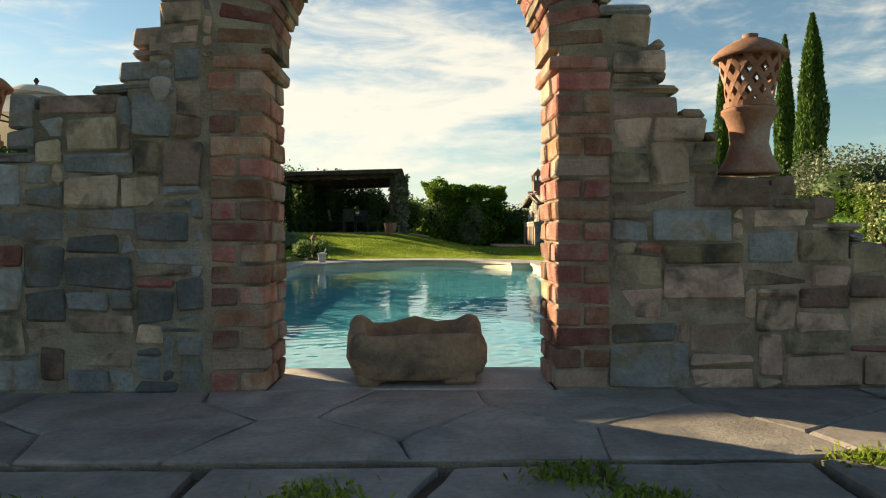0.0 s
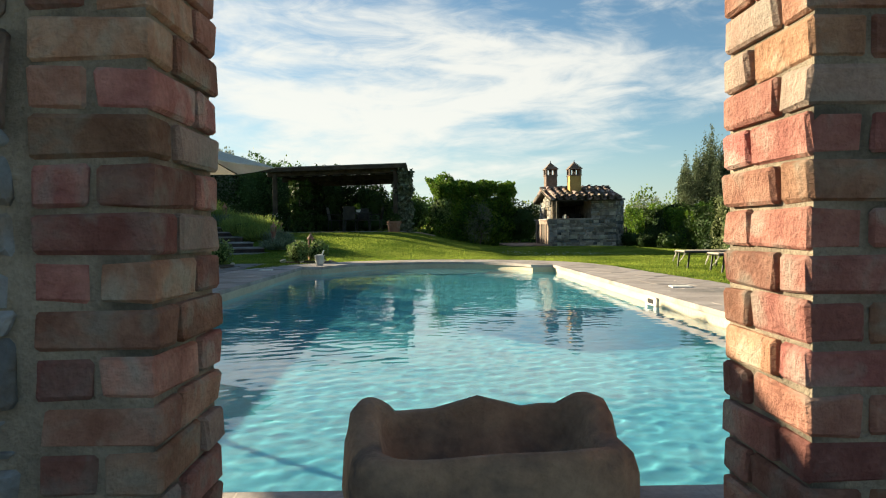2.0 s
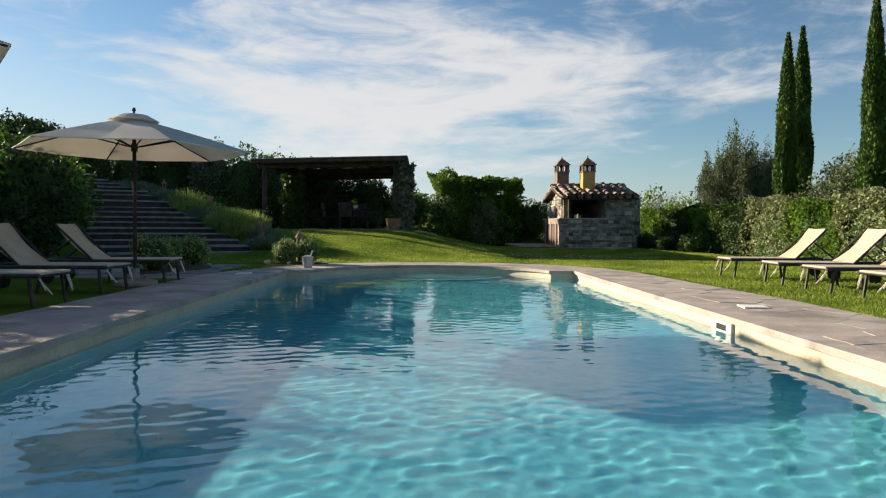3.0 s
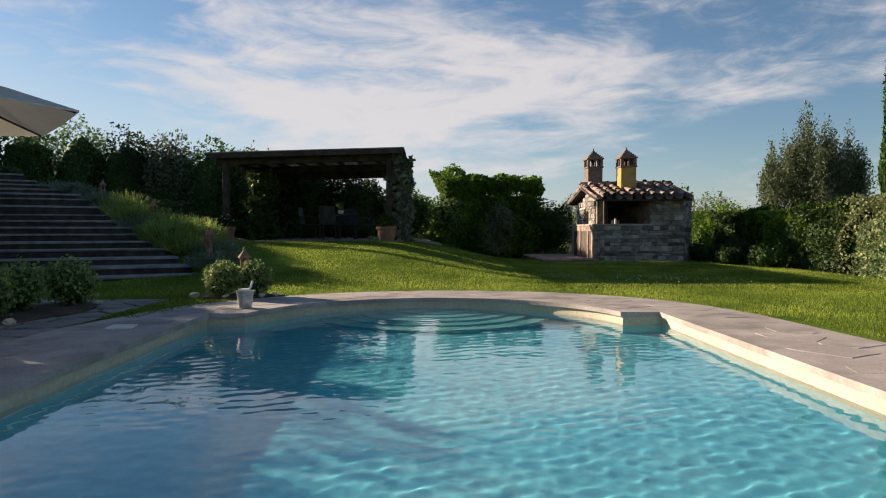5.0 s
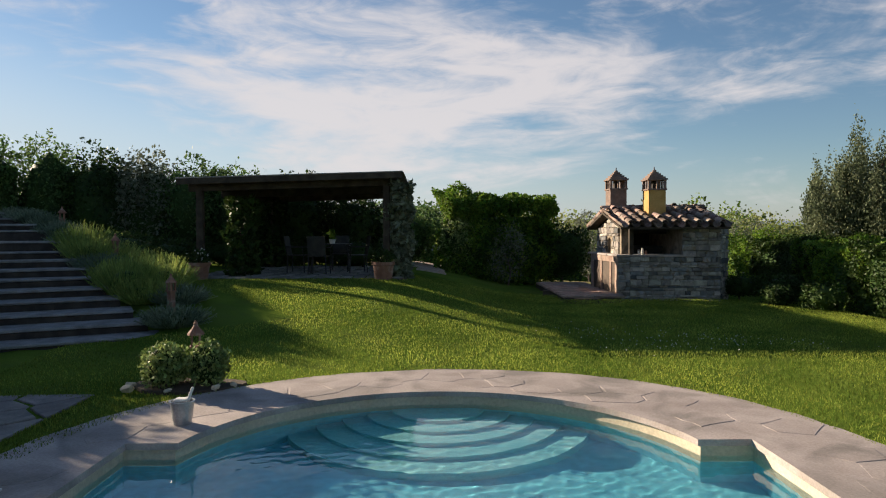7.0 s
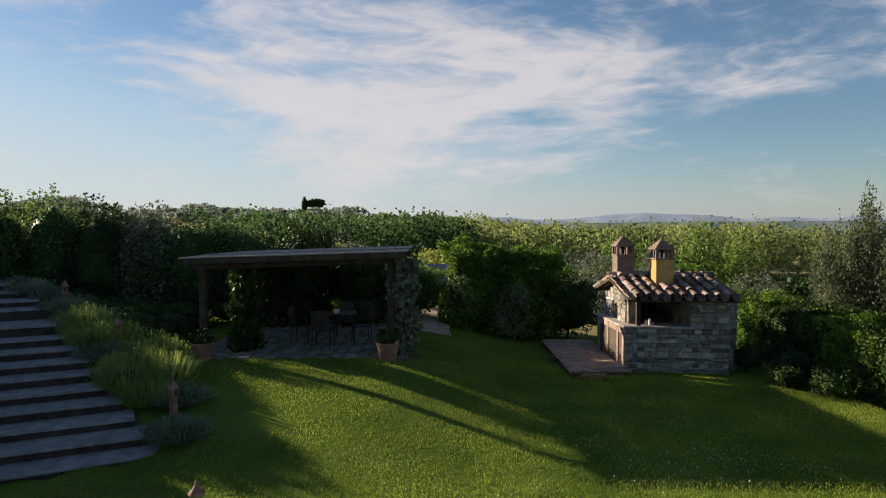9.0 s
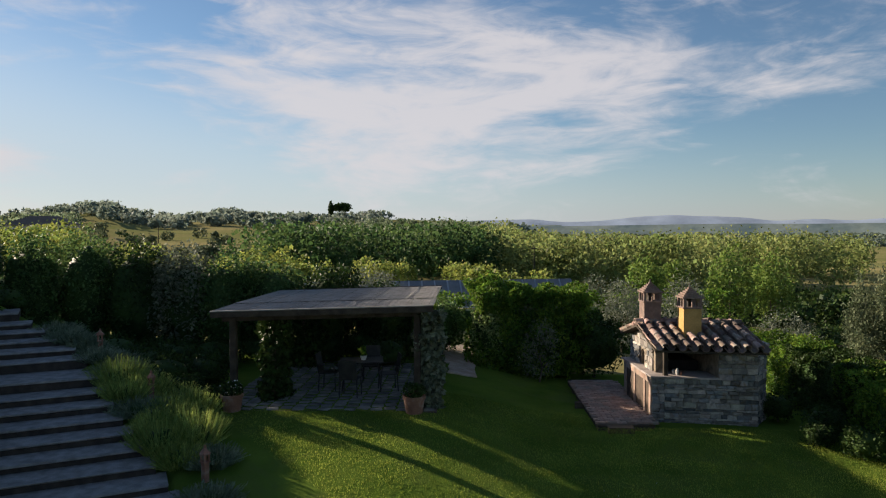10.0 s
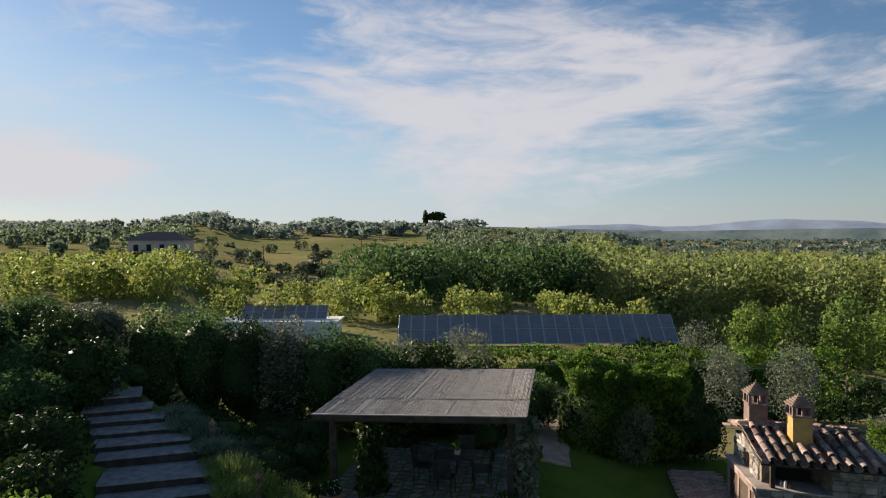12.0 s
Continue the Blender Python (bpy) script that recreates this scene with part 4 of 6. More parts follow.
lo, hi = [bm.verts.new((x_, y_, 1.665)) for x_, y_ in poly], [bm.verts.new((x_, y_, 1.74)) for x_, y_ in poly]
bm.faces.new(hi)
bm.faces.new(lo[::-1])
for i in range(4):
    bm.faces.new((lo[i], lo[(i + 1) % 4], hi[(i + 1) % 4], hi[i]))
part("slab", bm, M["coping"], wing, "grey stone slab")
part("counter", boxed(-0.05, 1.58, -0.05, 0.75, 0.935, 0.985, 0.012), M["coping"], hut, "pale stone counter")
part("counter", boxed(-0.05, 0.3, 0.76, 2.45, 0.935, 0.985, 0.012), M["coping"], hut, "pale stone counter")
side = new("side_wall")
side.parent = hut
part("core", boxed(1.55, 2.44, 0.03, 2.4, 0.93, 1.72), M["mortar"], side)
stone_face(side, 1.55, 2.45, 0.93, 1.72, lambda a, z: pose(a, 0.02, z), rng)
gable = new("gable_wall")
gable.parent = hut
bm = bmesh.new()
pts = [(0.55, 0.93), (1.28, 0.93), (1.28, 1.34), (1.40, 1.42), (1.52, 1.34), (1.52, 0.93), (2.4, 0.93), (2.4, 1.66), (1.2, 1.99), (0.55, 1.83)]
fr, bk = [bm.verts.new((0.22, y_, z_)) for y_, z_ in pts], [bm.verts.new((0.42, y_, z_)) for y_, z_ in pts]
bm.faces.new(fr)
bm.faces.new(bk[::-1])
for i in range(len(pts)):
    bm.faces.new((fr[i], fr[(i + 1) % len(pts)], bk[(i + 1) % len(pts)], bk[i]))
part("core", bm, M["mortar"], gable)


def gable_skip(a0, a1, z0, z1):
    return (a1 > 1.26 and a0 < 1.54 and z0 < 1.42) or z1 > (1.99 - abs((a0 + a1) / 2 - 1.2) * 0.275 - 0.04)


stone_face(gable, 0.56, 2.4, 0.95, 1.97, lambda a, z: pose(0.215, a, z, 0, 0, 90), rng, gable_skip)
part("jamb_post", boxed(0.30, 0.40, 0.06, 0.16, 0.985, 1.66, 0.01), M["wood"], hut, "dark timber post")
part("brace_wall", boxed(0.22, 0.42, 0.42, 0.60, 0.93, 1.75), M["mortar"], hut)
part("rear_wall", boxed(0.42, 2.4, 2.2, 2.42, 0.93, 1.72), M["dark"], hut, "black rear wall")
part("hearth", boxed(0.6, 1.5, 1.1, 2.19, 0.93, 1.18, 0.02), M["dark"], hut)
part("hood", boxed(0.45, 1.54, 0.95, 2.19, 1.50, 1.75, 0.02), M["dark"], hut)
# left side: brick piers and brown doors under the counter
for i, (a0, a1) in enumerate(((0.0, 0.14), (0.42, 0.56), (1.22, 1.36), (2.02, 2.18))):
    part("pier", boxed(-0.035, 0.012, a0, a1, -0.5, 0.93, 0.006), M["brick_worn"], hut, "pale brick pier")
for a0, a1 in ((0.14, 0.42), (0.56, 1.22), (1.36, 2.02)):
    part("cupboard_door", boxed(-0.012, 0.015, a0 + 0.01, a1 - 0.01, -0.12, 0.78, 0.006), M["brown"], hut, "dark brown timber door")
    part("lintel", boxed(-0.03, 0.012, a0, a1, 0.785, 0.93, 0.006), M["brick_worn"], hut)


# roof: boards, then rows of under- and over-tiles
def half_pipe(name, length, r0, r1, thick, up_side):
    """A tapered half-round clay tile along +y, its convex side up or down."""
    n_ = 7
    verts, faces = [], []
    for y_, r in ((0, r0), (length, r1)):
        for rr in (r, r - thick):
            for i in range(n_):
                a = math.pi * i / (n_ - 1)
                verts.append((rr * math.cos(a), y_, rr * math.sin(a) * up_side))
    for i in range(n_ - 1):
        a, b, c, d = i, n_ + i, 2 * n_ + i, 3 * n_ + i
        faces += [(a, a + 1, c + 1, c), (b, d, d + 1, b + 1), (a, b, b + 1, a + 1), (c, c + 1, d + 1, d)]
    faces += [(0, 2 * n_, 3 * n_, n_), (n_ - 1, 2 * n_ - 1, 4 * n_ - 1, 3 * n_ - 1)]
    me = bpy.data.meshes.new(name)
    me.from_pydata(verts, [], faces)
    me.update()
    me.materials.append(M["tile"])
    return me


roof = new("roof")
roof.parent = hut
EAVE, RIDGE, RX0, RX1 = (-0.28, 1.66), (1.2, 2.07), -0.02, 2.56
pitch = math.atan2(RIDGE[1] - EAVE[1], RIDGE[0] - EAVE[0])
bm = bmesh.new()
for s in (1, -1):
    def across(y_):
        return y_ if s == 1 else 2 * RIDGE[0] - y_
    vs = []
    for dz in (0.0, -0.05):
        for x_, y_, z_ in ((RX0, EAVE[0], EAVE[1]), (RX1, EAVE[0], EAVE[1]), (RX1, RIDGE[0], RIDGE[1]), (RX0, RIDGE[0], RIDGE[1])):
            vs.append(bm.verts.new((x_, across(y_), z_ + dz)))
    for f in ((0, 1, 2, 3), (7, 6, 5, 4), (0, 4, 5, 1), (2, 6, 7, 3), (0, 3, 7, 4), (1, 5, 6, 2)):
        bm.faces.new([vs[i] for i in f])
part("roof_deck", bm, M["wood"], roof)
cover, gutter = half_pipe("roof_tile", 0.42, 0.088, 0.070, 0.016, 1), half_pipe("roof_tile", 0.42, 0.105, 0.120, 0.016, -1)
cols = 10
for s in (0, 1):
    turn = pose(0, 0, 0) if s == 0 else pose(RX0 + RX1, 2 * RIDGE[0], 0, 0, 0, 180)
    for c in range(cols):
        x_ = RX0 + 0.09 + (RX1 - RX0 - 0.18) * c / (cols - 1)
        for k in range(5):
            d = k * 0.325 - 0.03
            for mesh, dx_, dz in ((gutter, 0.0, 0.105), (cover, 0.5, 0.115)):
                if mesh is cover and c == cols - 1:
                    continue
                xx = x_ + dx_ * (RX1 - RX0 - 0.18) / (cols - 1)
                ob = new("roof_tile", mesh)
                ob.parent = roof
                lift = dz + rng.uniform(-0.006, 0.008) + (0.03 if mesh is cover and rng.uniform() < 0.1 else 0)
                ob.matrix_basis = turn @ pose(xx + rng.uniform(-0.008, 0.008), EAVE[0] + d * math.cos(pitch) - lift * math.sin(pitch), EAVE[1] + d * math.sin(pitch) + lift * math.cos(pitch), math.degrees(pitch) - 2.2, 0, rng.uniform(-2.5, 2.5))
for k in range(7):
    ob = new("ridge_tile", cover)
    ob.parent = roof
    ob.matrix_basis = Matrix.Translation((RX0 + 0.37 * k + 0.36, RIDGE[0], RIDGE[1] + 0.10)) @ pose(0, 0, 0, 0, 0, 90) @ Matrix.Diagonal((1.25, 1.0, 1.1, 1))


def chimney(cx, cy, z0, z1, mat, label):
    ob = new("chimney")
    ob.parent = hut
    ob["label"] = label
    r = 0.21
    part("shaft", boxed(cx - r, cx + r, cy - r, cy + r, z0, z1, 0.008), M[mat], ob)
    part("collar", boxed(cx - r - 0.025, cx + r + 0.025, cy - r - 0.025, cy + r + 0.025, z1, z1 + 0.04, 0.006), M["pink"], ob)
    for sx in (-1, 0, 1):
        for sy in (-1, 0, 1):
            if sx or sy:
                w = 0.03 if sx and sy else 0.018
                part("louvre_pier", boxed(cx + sx * (r - 0.02) - w, cx + sx * (r - 0.02) + w, cy + sy * (r - 0.02) - w, cy + sy * (r - 0.02) + w, z1 + 0.04, z1 + 0.25), M["pink"], ob)
    part("flue", boxed(cx - 0.05, cx + 0.05, cy - 0.05, cy + 0.05, z1, z1 + 0.24), M["dark"], ob)
    for i in range(6):
        k = r + 0.04 - i * 0.042
        part("cap_course", boxed(cx - k, cx + k, cy - k, cy + k, z1 + 0.25 + i * 0.045, z1 + 0.295 + i * 0.045, 0.006), M["pink"], ob)
    part("finial", rod(bmesh.new(), (cx, cy, z1 + 0.5), (cx, cy, z1 + 0.6), 0.022, 0.012, 8), M["pink"], ob)


chimney(0.36, 1.30, 1.92, 2.66, "pink", "pinkish plastered chimney with a stepped brick cap")
chimney(1.08, 0.58, 1.76, 2.60, "ochre", "ochre yellow plastered chimney with a stepped brick cap")
# the hut's corner is obtuse: its sides run back to the left
LEANS = 0.194
shared = (cover, gutter)


def skew(ob, to_hut):
    m = to_hut @ ob.matrix_basis
    if ob.data in shared:
        at = m.translation.copy()
        at.x -= LEANS * at.y
        m3 = Matrix.Rotation(math.atan(LEANS), 4, "Z") @ m
        m3.translation = at
        ob.matrix_basis = to_hut.inverted() @ m3
    elif ob.data:
        inv = m.inverted()
        for v in ob.data.vertices:
            q = m @ v.co
            q.x -= LEANS * q.y
            v.co = inv @ q
    for sub in ob.children:
        skew(sub, m)


for piece in hut.children:
    skew(piece, Matrix.Identity(4))
for i, (x_, y_, h_, r_, m_) in enumerate(((0.62, 0.2, 0.16, 0.035, "white"), (0.7, 0.16, 0.1, 0.03, "terracotta"), (0.55, 0.3, 0.12, 0.04, "zinc"))):
    jar = thing("jar", HUT @ Vector((x_, y_, 0.985)), 0, "small jar standing on the hut's counter", "jar")
    part("body", lathe(bmesh.new(), [(r_ * 0.8, 0), (r_, h_ * 0.15), (r_, h_ * 0.7), (r_ * 0.6, h_ * 0.85), (r_ * 0.65, h_)], 14), M[m_], jar)

# ---- hedges and trees round the lawn ----
hedge("hedge", 0.1, 3.75, 31.6, 33.9, float(land(2.2, 32.5)) - 0.1, 2.9, 30000, 0.115, M["leaf"], "dense dark green laurel hedge by the gravel path", 3, 2, rough=0.3, clumps=16)
shrub("olive_shrub", (2.15, 31.25, float(land(2.1, 31.2))), (0.6, 0.4, 0.95), 1700, 0.09, M["leaf_olive"], "silvery olive shrub growing against the hedge", seed=19, core=False, slim=0.25, up=0.6)
shrub("shrub", (4.0, 32.3, float(land(4.0, 32.3)) - 0.05), (1.0, 0.8, 1.0), 4200, 0.1, M["leaf_dark"], "dark evergreen shrub behind the brick patio", seed=17)
shrub("bush", (0.65, 32.0, float(land(0.6, 32.0)) - 0.05), (0.62, 0.6, 1.25), 3600, 0.1, M["leaf_bed"], "bright yellow-green bush at the end of the hedge", seed=18)
for i, (x_, y_, top) in enumerate(((-4.6, 32.2, 3.5), (-6.2, 31.8, 3.75), (-7.6, 31.7, 4.0), (-9.0, 31.9, 4.15), (-10.6, 31.8, 4.4), (-12.2, 31.9, 4.75), (-13.8, 31.4, 4.7), (-15.6, 30.8, 4.6), (-2.9, 32.6, 2.8), (-1.2, 33.0, 2.3), (-17.2, 30.2, 4.9), (-18.8, 29.4, 5.0), (-15.0, 28.6, 4.6), (-17.0, 27.6, 4.7))):
    z_ = float(land(x_, y_)) - 0.1
    kind = ("leaf_dark", "leaf_wood", "leaf_wood", "leaf_olive")[i % 4]
    shrub("shrub", (x_, y_, z_), (1.15, 1.0, (top + 0.38 - z_) / 2.08), 6500, 0.12, M[kind], "leafy evergreen shrub on the slope behind the stairs", seed=20 + i)
for i in range(15):
    x_, y_ = -15.5 + 1.0 * i, 30.6 + 0.9 * math.sin(i * 2.3) + (0.8 if i > 9 else 0.0)
    shrub("low_shrub", (x_, y_, float(land(x_, y_)) - 0.08), (0.85, 0.7, 0.5), 1100, 0.1, M["leaf_dark"], "low dark undergrowth below the shrubs on the slope", seed=170 + i, blobs=4)
for i, (s_, w_, top) in enumerate(((2.0, -5.0, 2.5), (4.2, -5.0, 3.1), (6.2, -5.2, 3.5), (8.4, -6.0, 4.0), (0.0, -5.8, 2.4), (-2.2, -5.6, 2.0), (10.8, -6.8, 4.4), (9.9, -5.0, 4.7), (-0.6, -7.6, 3.0), (2.6, -7.2, 3.3))):
    c = STAIR + UP * s_ + ACROSS * w_
    z_ = float(land(c[0], c[1])) - 0.1
    shrub("shrub", (c[0], c[1], z_), (1.05, 1.0, (top - z_) / 2.25), 5200, 0.12, M["leaf_dark" if i % 3 else "leaf_wood"], "dark leafy shrub beside the garden stairs", seed=120 + i)
# Row mostly out of view, added to shade the patio and pool.
for i, (x_, y_, top) in enumerate(((-9.3, 20.2, 3.1), (-9.1, 18.9, 3.0), (-8.5, 17.6, 3.0), (-8.9, 16.1, 3.4), (-8.8, 14.6, 3.2), (-9.0, 13.0, 2.9), (-8.8, 11.5, 2.55), (-9.0, 9.8, 2.4), (-9.0, 8.0, 2.0), (-9.0, 6.2, 2.0), (-9.1, 4.4, 2.0))):
    z_ = float(land(x_, y_)) - 0.1
    shrub("shrub", (x_, y_, z_), (1.1, 1.15, (top - z_) / 2.1), 3000, 0.13, M["leaf_dark" if i % 3 else "leaf"], "dark leafy shrub by the patio, placed for its shade", seed=140 + i, core=y_ > 12)
seg = (("leaf", 29.4, 31.5, 1.5), ("leaf_dark", 26.9, 29.3, 1.55), ("leaf", 24.6, 26.8, 1.45), ("leaf_dark", 22.9, 24.5, 1.55), ("leaf_pale", 20.6, 22.8, 1.6), ("leaf", 18.6, 20.5, 1.45), ("leaf_pale", 16.4, 18.5, 1.65), ("leaf", 14.0, 16.3, 1.55), ("leaf_pale", 11.2, 13.9, 1.7), ("leaf", 7.5, 11.1, 1.6), ("leaf_pale", 4.0, 7.4, 1.6))
for i, (m_, y0_, y1_, h_) in enumerate(seg):
    x_ = 8.55 + 0.05 * i if i > 2 else 8.7
    hedge("hedge", x_, x_ + 1.3, y0_ - 0.3, y1_ + 0.3, float(land(x_, y0_)) - 0.1, h_, 13000, 0.08, M[m_], "clipped pale variegated hedge beside the lawn" if m_ == "leaf_pale" else "clipped green hedge beside the lawn", 200 + i, rough=0.28, clumps=5)
for i, (x_, y_, r_) in enumerate(((7.6, 27.4, 0.45), (8.0, 26.0, 0.5), (8.1, 24.6, 0.45), (7.5, 25.3, 0.35))):
    shrub("low_shrub", (x_, y_, float(land(x_, y_)) - 0.05), (r_, r_, r_ * 0.75), 1300, 0.07, M["leaf_dark"], "low dark bush in the bed beside the hut", seed=230 + i, blobs=3)
for i, (x_, y_, h_, r_) in enumerate(((10.5, 18.4, 6.5, 0.42), (10.45, 19.7, 6.3, 0.30), (9.95, 22.7, 6.2, 0.30), (10.75, 23.4, 6.6, 0.31))):
    cypress((x_, y_, -0.1), h_, r_, 40 + i)
def oak(name, at, r, height, seed, material, label):
    """An evergreen oak: a short trunk under a crown of many upright, pointed sprays."""
    rng = np.random.default_rng(seed)
    ob = thing(name, at, 0, label, "tree")
    pts, grow = [], []
    for i in range(54):
        a, k_ = rng.uniform(0, 2 * math.pi), math.sqrt(rng.uniform(0, 1))
        h0 = height * rng.uniform(0.22, 0.42)
        h1 = height * (0.97 - 0.30 * k_ ** 2.5) * rng.uniform(0.78, 1.0)
        c = np.array((math.cos(a) * r * k_ * 0.8, math.sin(a) * r * k_ * 0.8, (h0 + h1) / 2))
        p = blob_points(1000, (0, 0, 0), (r * 0.25, r * 0.25, (h1 - h0) / 2), rng, 0.4, 0.75)
        p[:, :2] *= np.clip(1.15 - (p[:, 2:3] / (h1 - h0) + 0.5) * 0.8, 0.2, 1.0)
        pts.append(p + c)
        grow.append(np.tile((math.cos(a) * 0.3, math.sin(a) * 0.3, 0.9), (len(p), 1)))
    quad_mesh("crown", leaves(np.concatenate(pts), 0.072, rng, slim=0.5, grow=np.concatenate(grow)), material, ob)
    # Dark lump painted as the shaded inside of the oak.
    lump_core("inner_foliage", (0, 0, height * 0.45), (r * 0.36, r * 0.36, height * 0.16), M["leaf_dark"], ob, rng, 0.4)
    trunk_mesh("trunk", (0, 0, -0.1), (0, 0, height * 0.6), r * 0.09, ob, rng, spread=r * 0.5)
    return ob


oak("holm_oak", (11.0, 27.8, -0.3), 1.6, 5.25, 50, M["leaf_dusty"], "dark grey-green holm oak with upright shoots behind the hedge")
shrub("bay_tree", (11.2, 21.3, -0.1), (1.3, 1.2, 1.2), 11000, 0.09, M["leaf_dusty"], "dense olive-green tree behind the hedge", "tree", seed=51, trunk=0.6)
shrub("bay_tree", (10.6, 16.6, -0.1), (1.4, 1.5, 1.25), 11000, 0.09, M["leaf_olive"], "dense olive-green tree behind the hedge", "tree", seed=52, trunk=0.5)
shrub("olive_tree", (9.6, 31.5, -0.3), (0.9, 0.9, 0.9), 2600, 0.1, M["leaf_grey"], "pale silvery olive tree behind the hedge", "tree", seed=53, trunk=0.8, core=False, slim=0.3)

# ---- garden stairs ----
stairs = tagged(new("garden_stairs"), "wide garden stairs with dark timber risers and grey treads", "stairs", kind="structure")
rng = np.random.default_rng(77)
s_at = 0.0
for k in range(20):
    tread = 1.15 if k in (9, 15) else 0.60
    z_ = float(0.02 + 0.25 * (s_at + tread * 0.45)) + 0.06
    w0, w1 = float(stair_left(s_at + 0.2)), float(stair_right(s_at + 0.2)) + 0.05
    bend = 14.0 * float(smooth01((s_at - 8.0) / 4.0))
    for n_, a0, a1, z0, z1, m_ in (("tread", -0.03, tread + 0.06, -0.045, 0.0, "tread"), ("riser", 0.0, tread + 0.04, -0.40, -0.048, "sleeper")):
        v, f = chipped(w1 - w0, a1 - a0, z1 - z0, 0.012, 0.010, rng)
        ob = link_mesh(n_, v, f, M[m_], stairs)
        c = STAIR + UP * (s_at + (a0 + a1) / 2) + ACROSS * ((w0 + w1) / 2)
        ob.matrix_basis = pose(c[0], c[1], z_ + (z0 + z1) / 2, 0, 0, math.degrees(math.atan2(ACROSS[1], ACROSS[0])) + bend + rng.uniform(-0.4, 0.4))
    s_at += tread

# ---- planting beside the stairs ----
def spikes(name, at, r, h, count, material, label, seed, category="lavender", group="lavender bed"):
    rng = np.random.default_rng(seed)
    ob = thing(name, at, 0, label, category, group)
    a, k = rng.uniform(0, 2 * math.pi, count), np.sqrt(rng.uniform(0, 1, count))
    base_ = np.stack((np.cos(a) * k * r * 0.8, np.sin(a) * k * r * 0.8, np.zeros(count)), 1) + rng.normal(0, 0.02, (count, 3)) * (1, 1, 0)
    lean = np.stack((np.cos(a) * k * r * 0.75, np.sin(a) * k * r * 0.75, h * (1.05 - 0.4 * k ** 2) * rng.uniform(0.45, 1.2, count)), 1) + rng.normal(0, 0.05, (count, 3)) * (1, 1, 0)
    side_ = np.cross(lean, rng.normal(size=(count, 3)))
    side_ = side_ / np.linalg.norm(side_, axis=1)[:, None] * 0.0055
    q = np.stack((base_ - side_, base_ + side_, base_ + lean + side_ * 0.6, base_ + lean - side_ * 0.6), 1)
    quad_mesh("stem_tuft", q, material, ob)
    tips = base_ + lean * rng.uniform(0.55, 1.0, count)[:, None]
    quad_mesh("foliage", leaves(tips, 0.06, rng, slim=0.35, up=1.2), material, ob)
    # Dark lump in place of the shade deep in the bush.
    lump_core("heart", (0, 0, h * 0.32), (r * 0.6, r * 0.6, h * 0.38), M["leaf_dark"], ob, rng)
    return ob


LANTERNS = ((-4.62, 22.05), (-6.9, 24.9), (-9.0, 26.7))
k = 0
rng = np.random.default_rng(78)
for s_ in np.arange(-0.25, 9.0, 0.7):
    for off in (0.38, 0.95, 1.5):
        if off > 1.2 and s_ > 6:
            continue
        c = STAIR + UP * (s_ + rng.uniform(-0.12, 0.12)) + ACROSS * (float(stair_right(s_)) + off + rng.uniform(-0.1, 0.1))
        if c[0] > -3.6 - 0.45 * (c[1] - 20.4) or any(math.hypot(c[0] - x_ - 0.08, c[1] - y_ + 0.2) < 0.27 for x_, y_ in LANTERNS):
            k += 1
            continue
        # Past 5.6 m up, the grey leaf stands in for lavender in shade.
        sort = ("lavender", "lavender", "grey_leaf", "lavender")[k % 4] if 1.8 < s_ < 5.6 else ("grey_leaf", "lavender", "grey_leaf")[k % 3] if s_ < 1.8 else "grey_leaf"
        big = rng.uniform(0.26, 0.48) if sort == "lavender" else rng.uniform(0.30, 0.44)
        spikes("lavender_bush", (c[0], c[1], float(land(c[0], c[1])) - 0.03), big, big * 1.3 if sort == "lavender" else 0.32, 900, M[sort], "spiky yellow-green lavender bush beside the stairs" if sort == "lavender" else "grey-green santolina bush beside the stairs, upslope as shaded lavender", 300 + k, group="planting beside the stairs")
        k += 1


for i, (s_, off, r_) in enumerate(((4.9, 2.1, 0.4), (5.6, 1.75, 0.5), (6.6, 1.7, 0.7), (7.6, 1.9, 0.8), (8.6, 1.6, 0.8), (7.2, 2.8, 0.7), (8.4, 2.8, 0.9))):
    c = STAIR + UP * s_ + ACROSS * (float(stair_right(s_)) + off)
    shrub("low_shrub", (c[0], c[1], float(land(c[0], c[1])) - 0.05), (r_, r_, r_ * 0.7), 1700, 0.085, M["leaf_dark"], "low dark green bush between the stairs and the pergola", seed=160 + i, blobs=4)
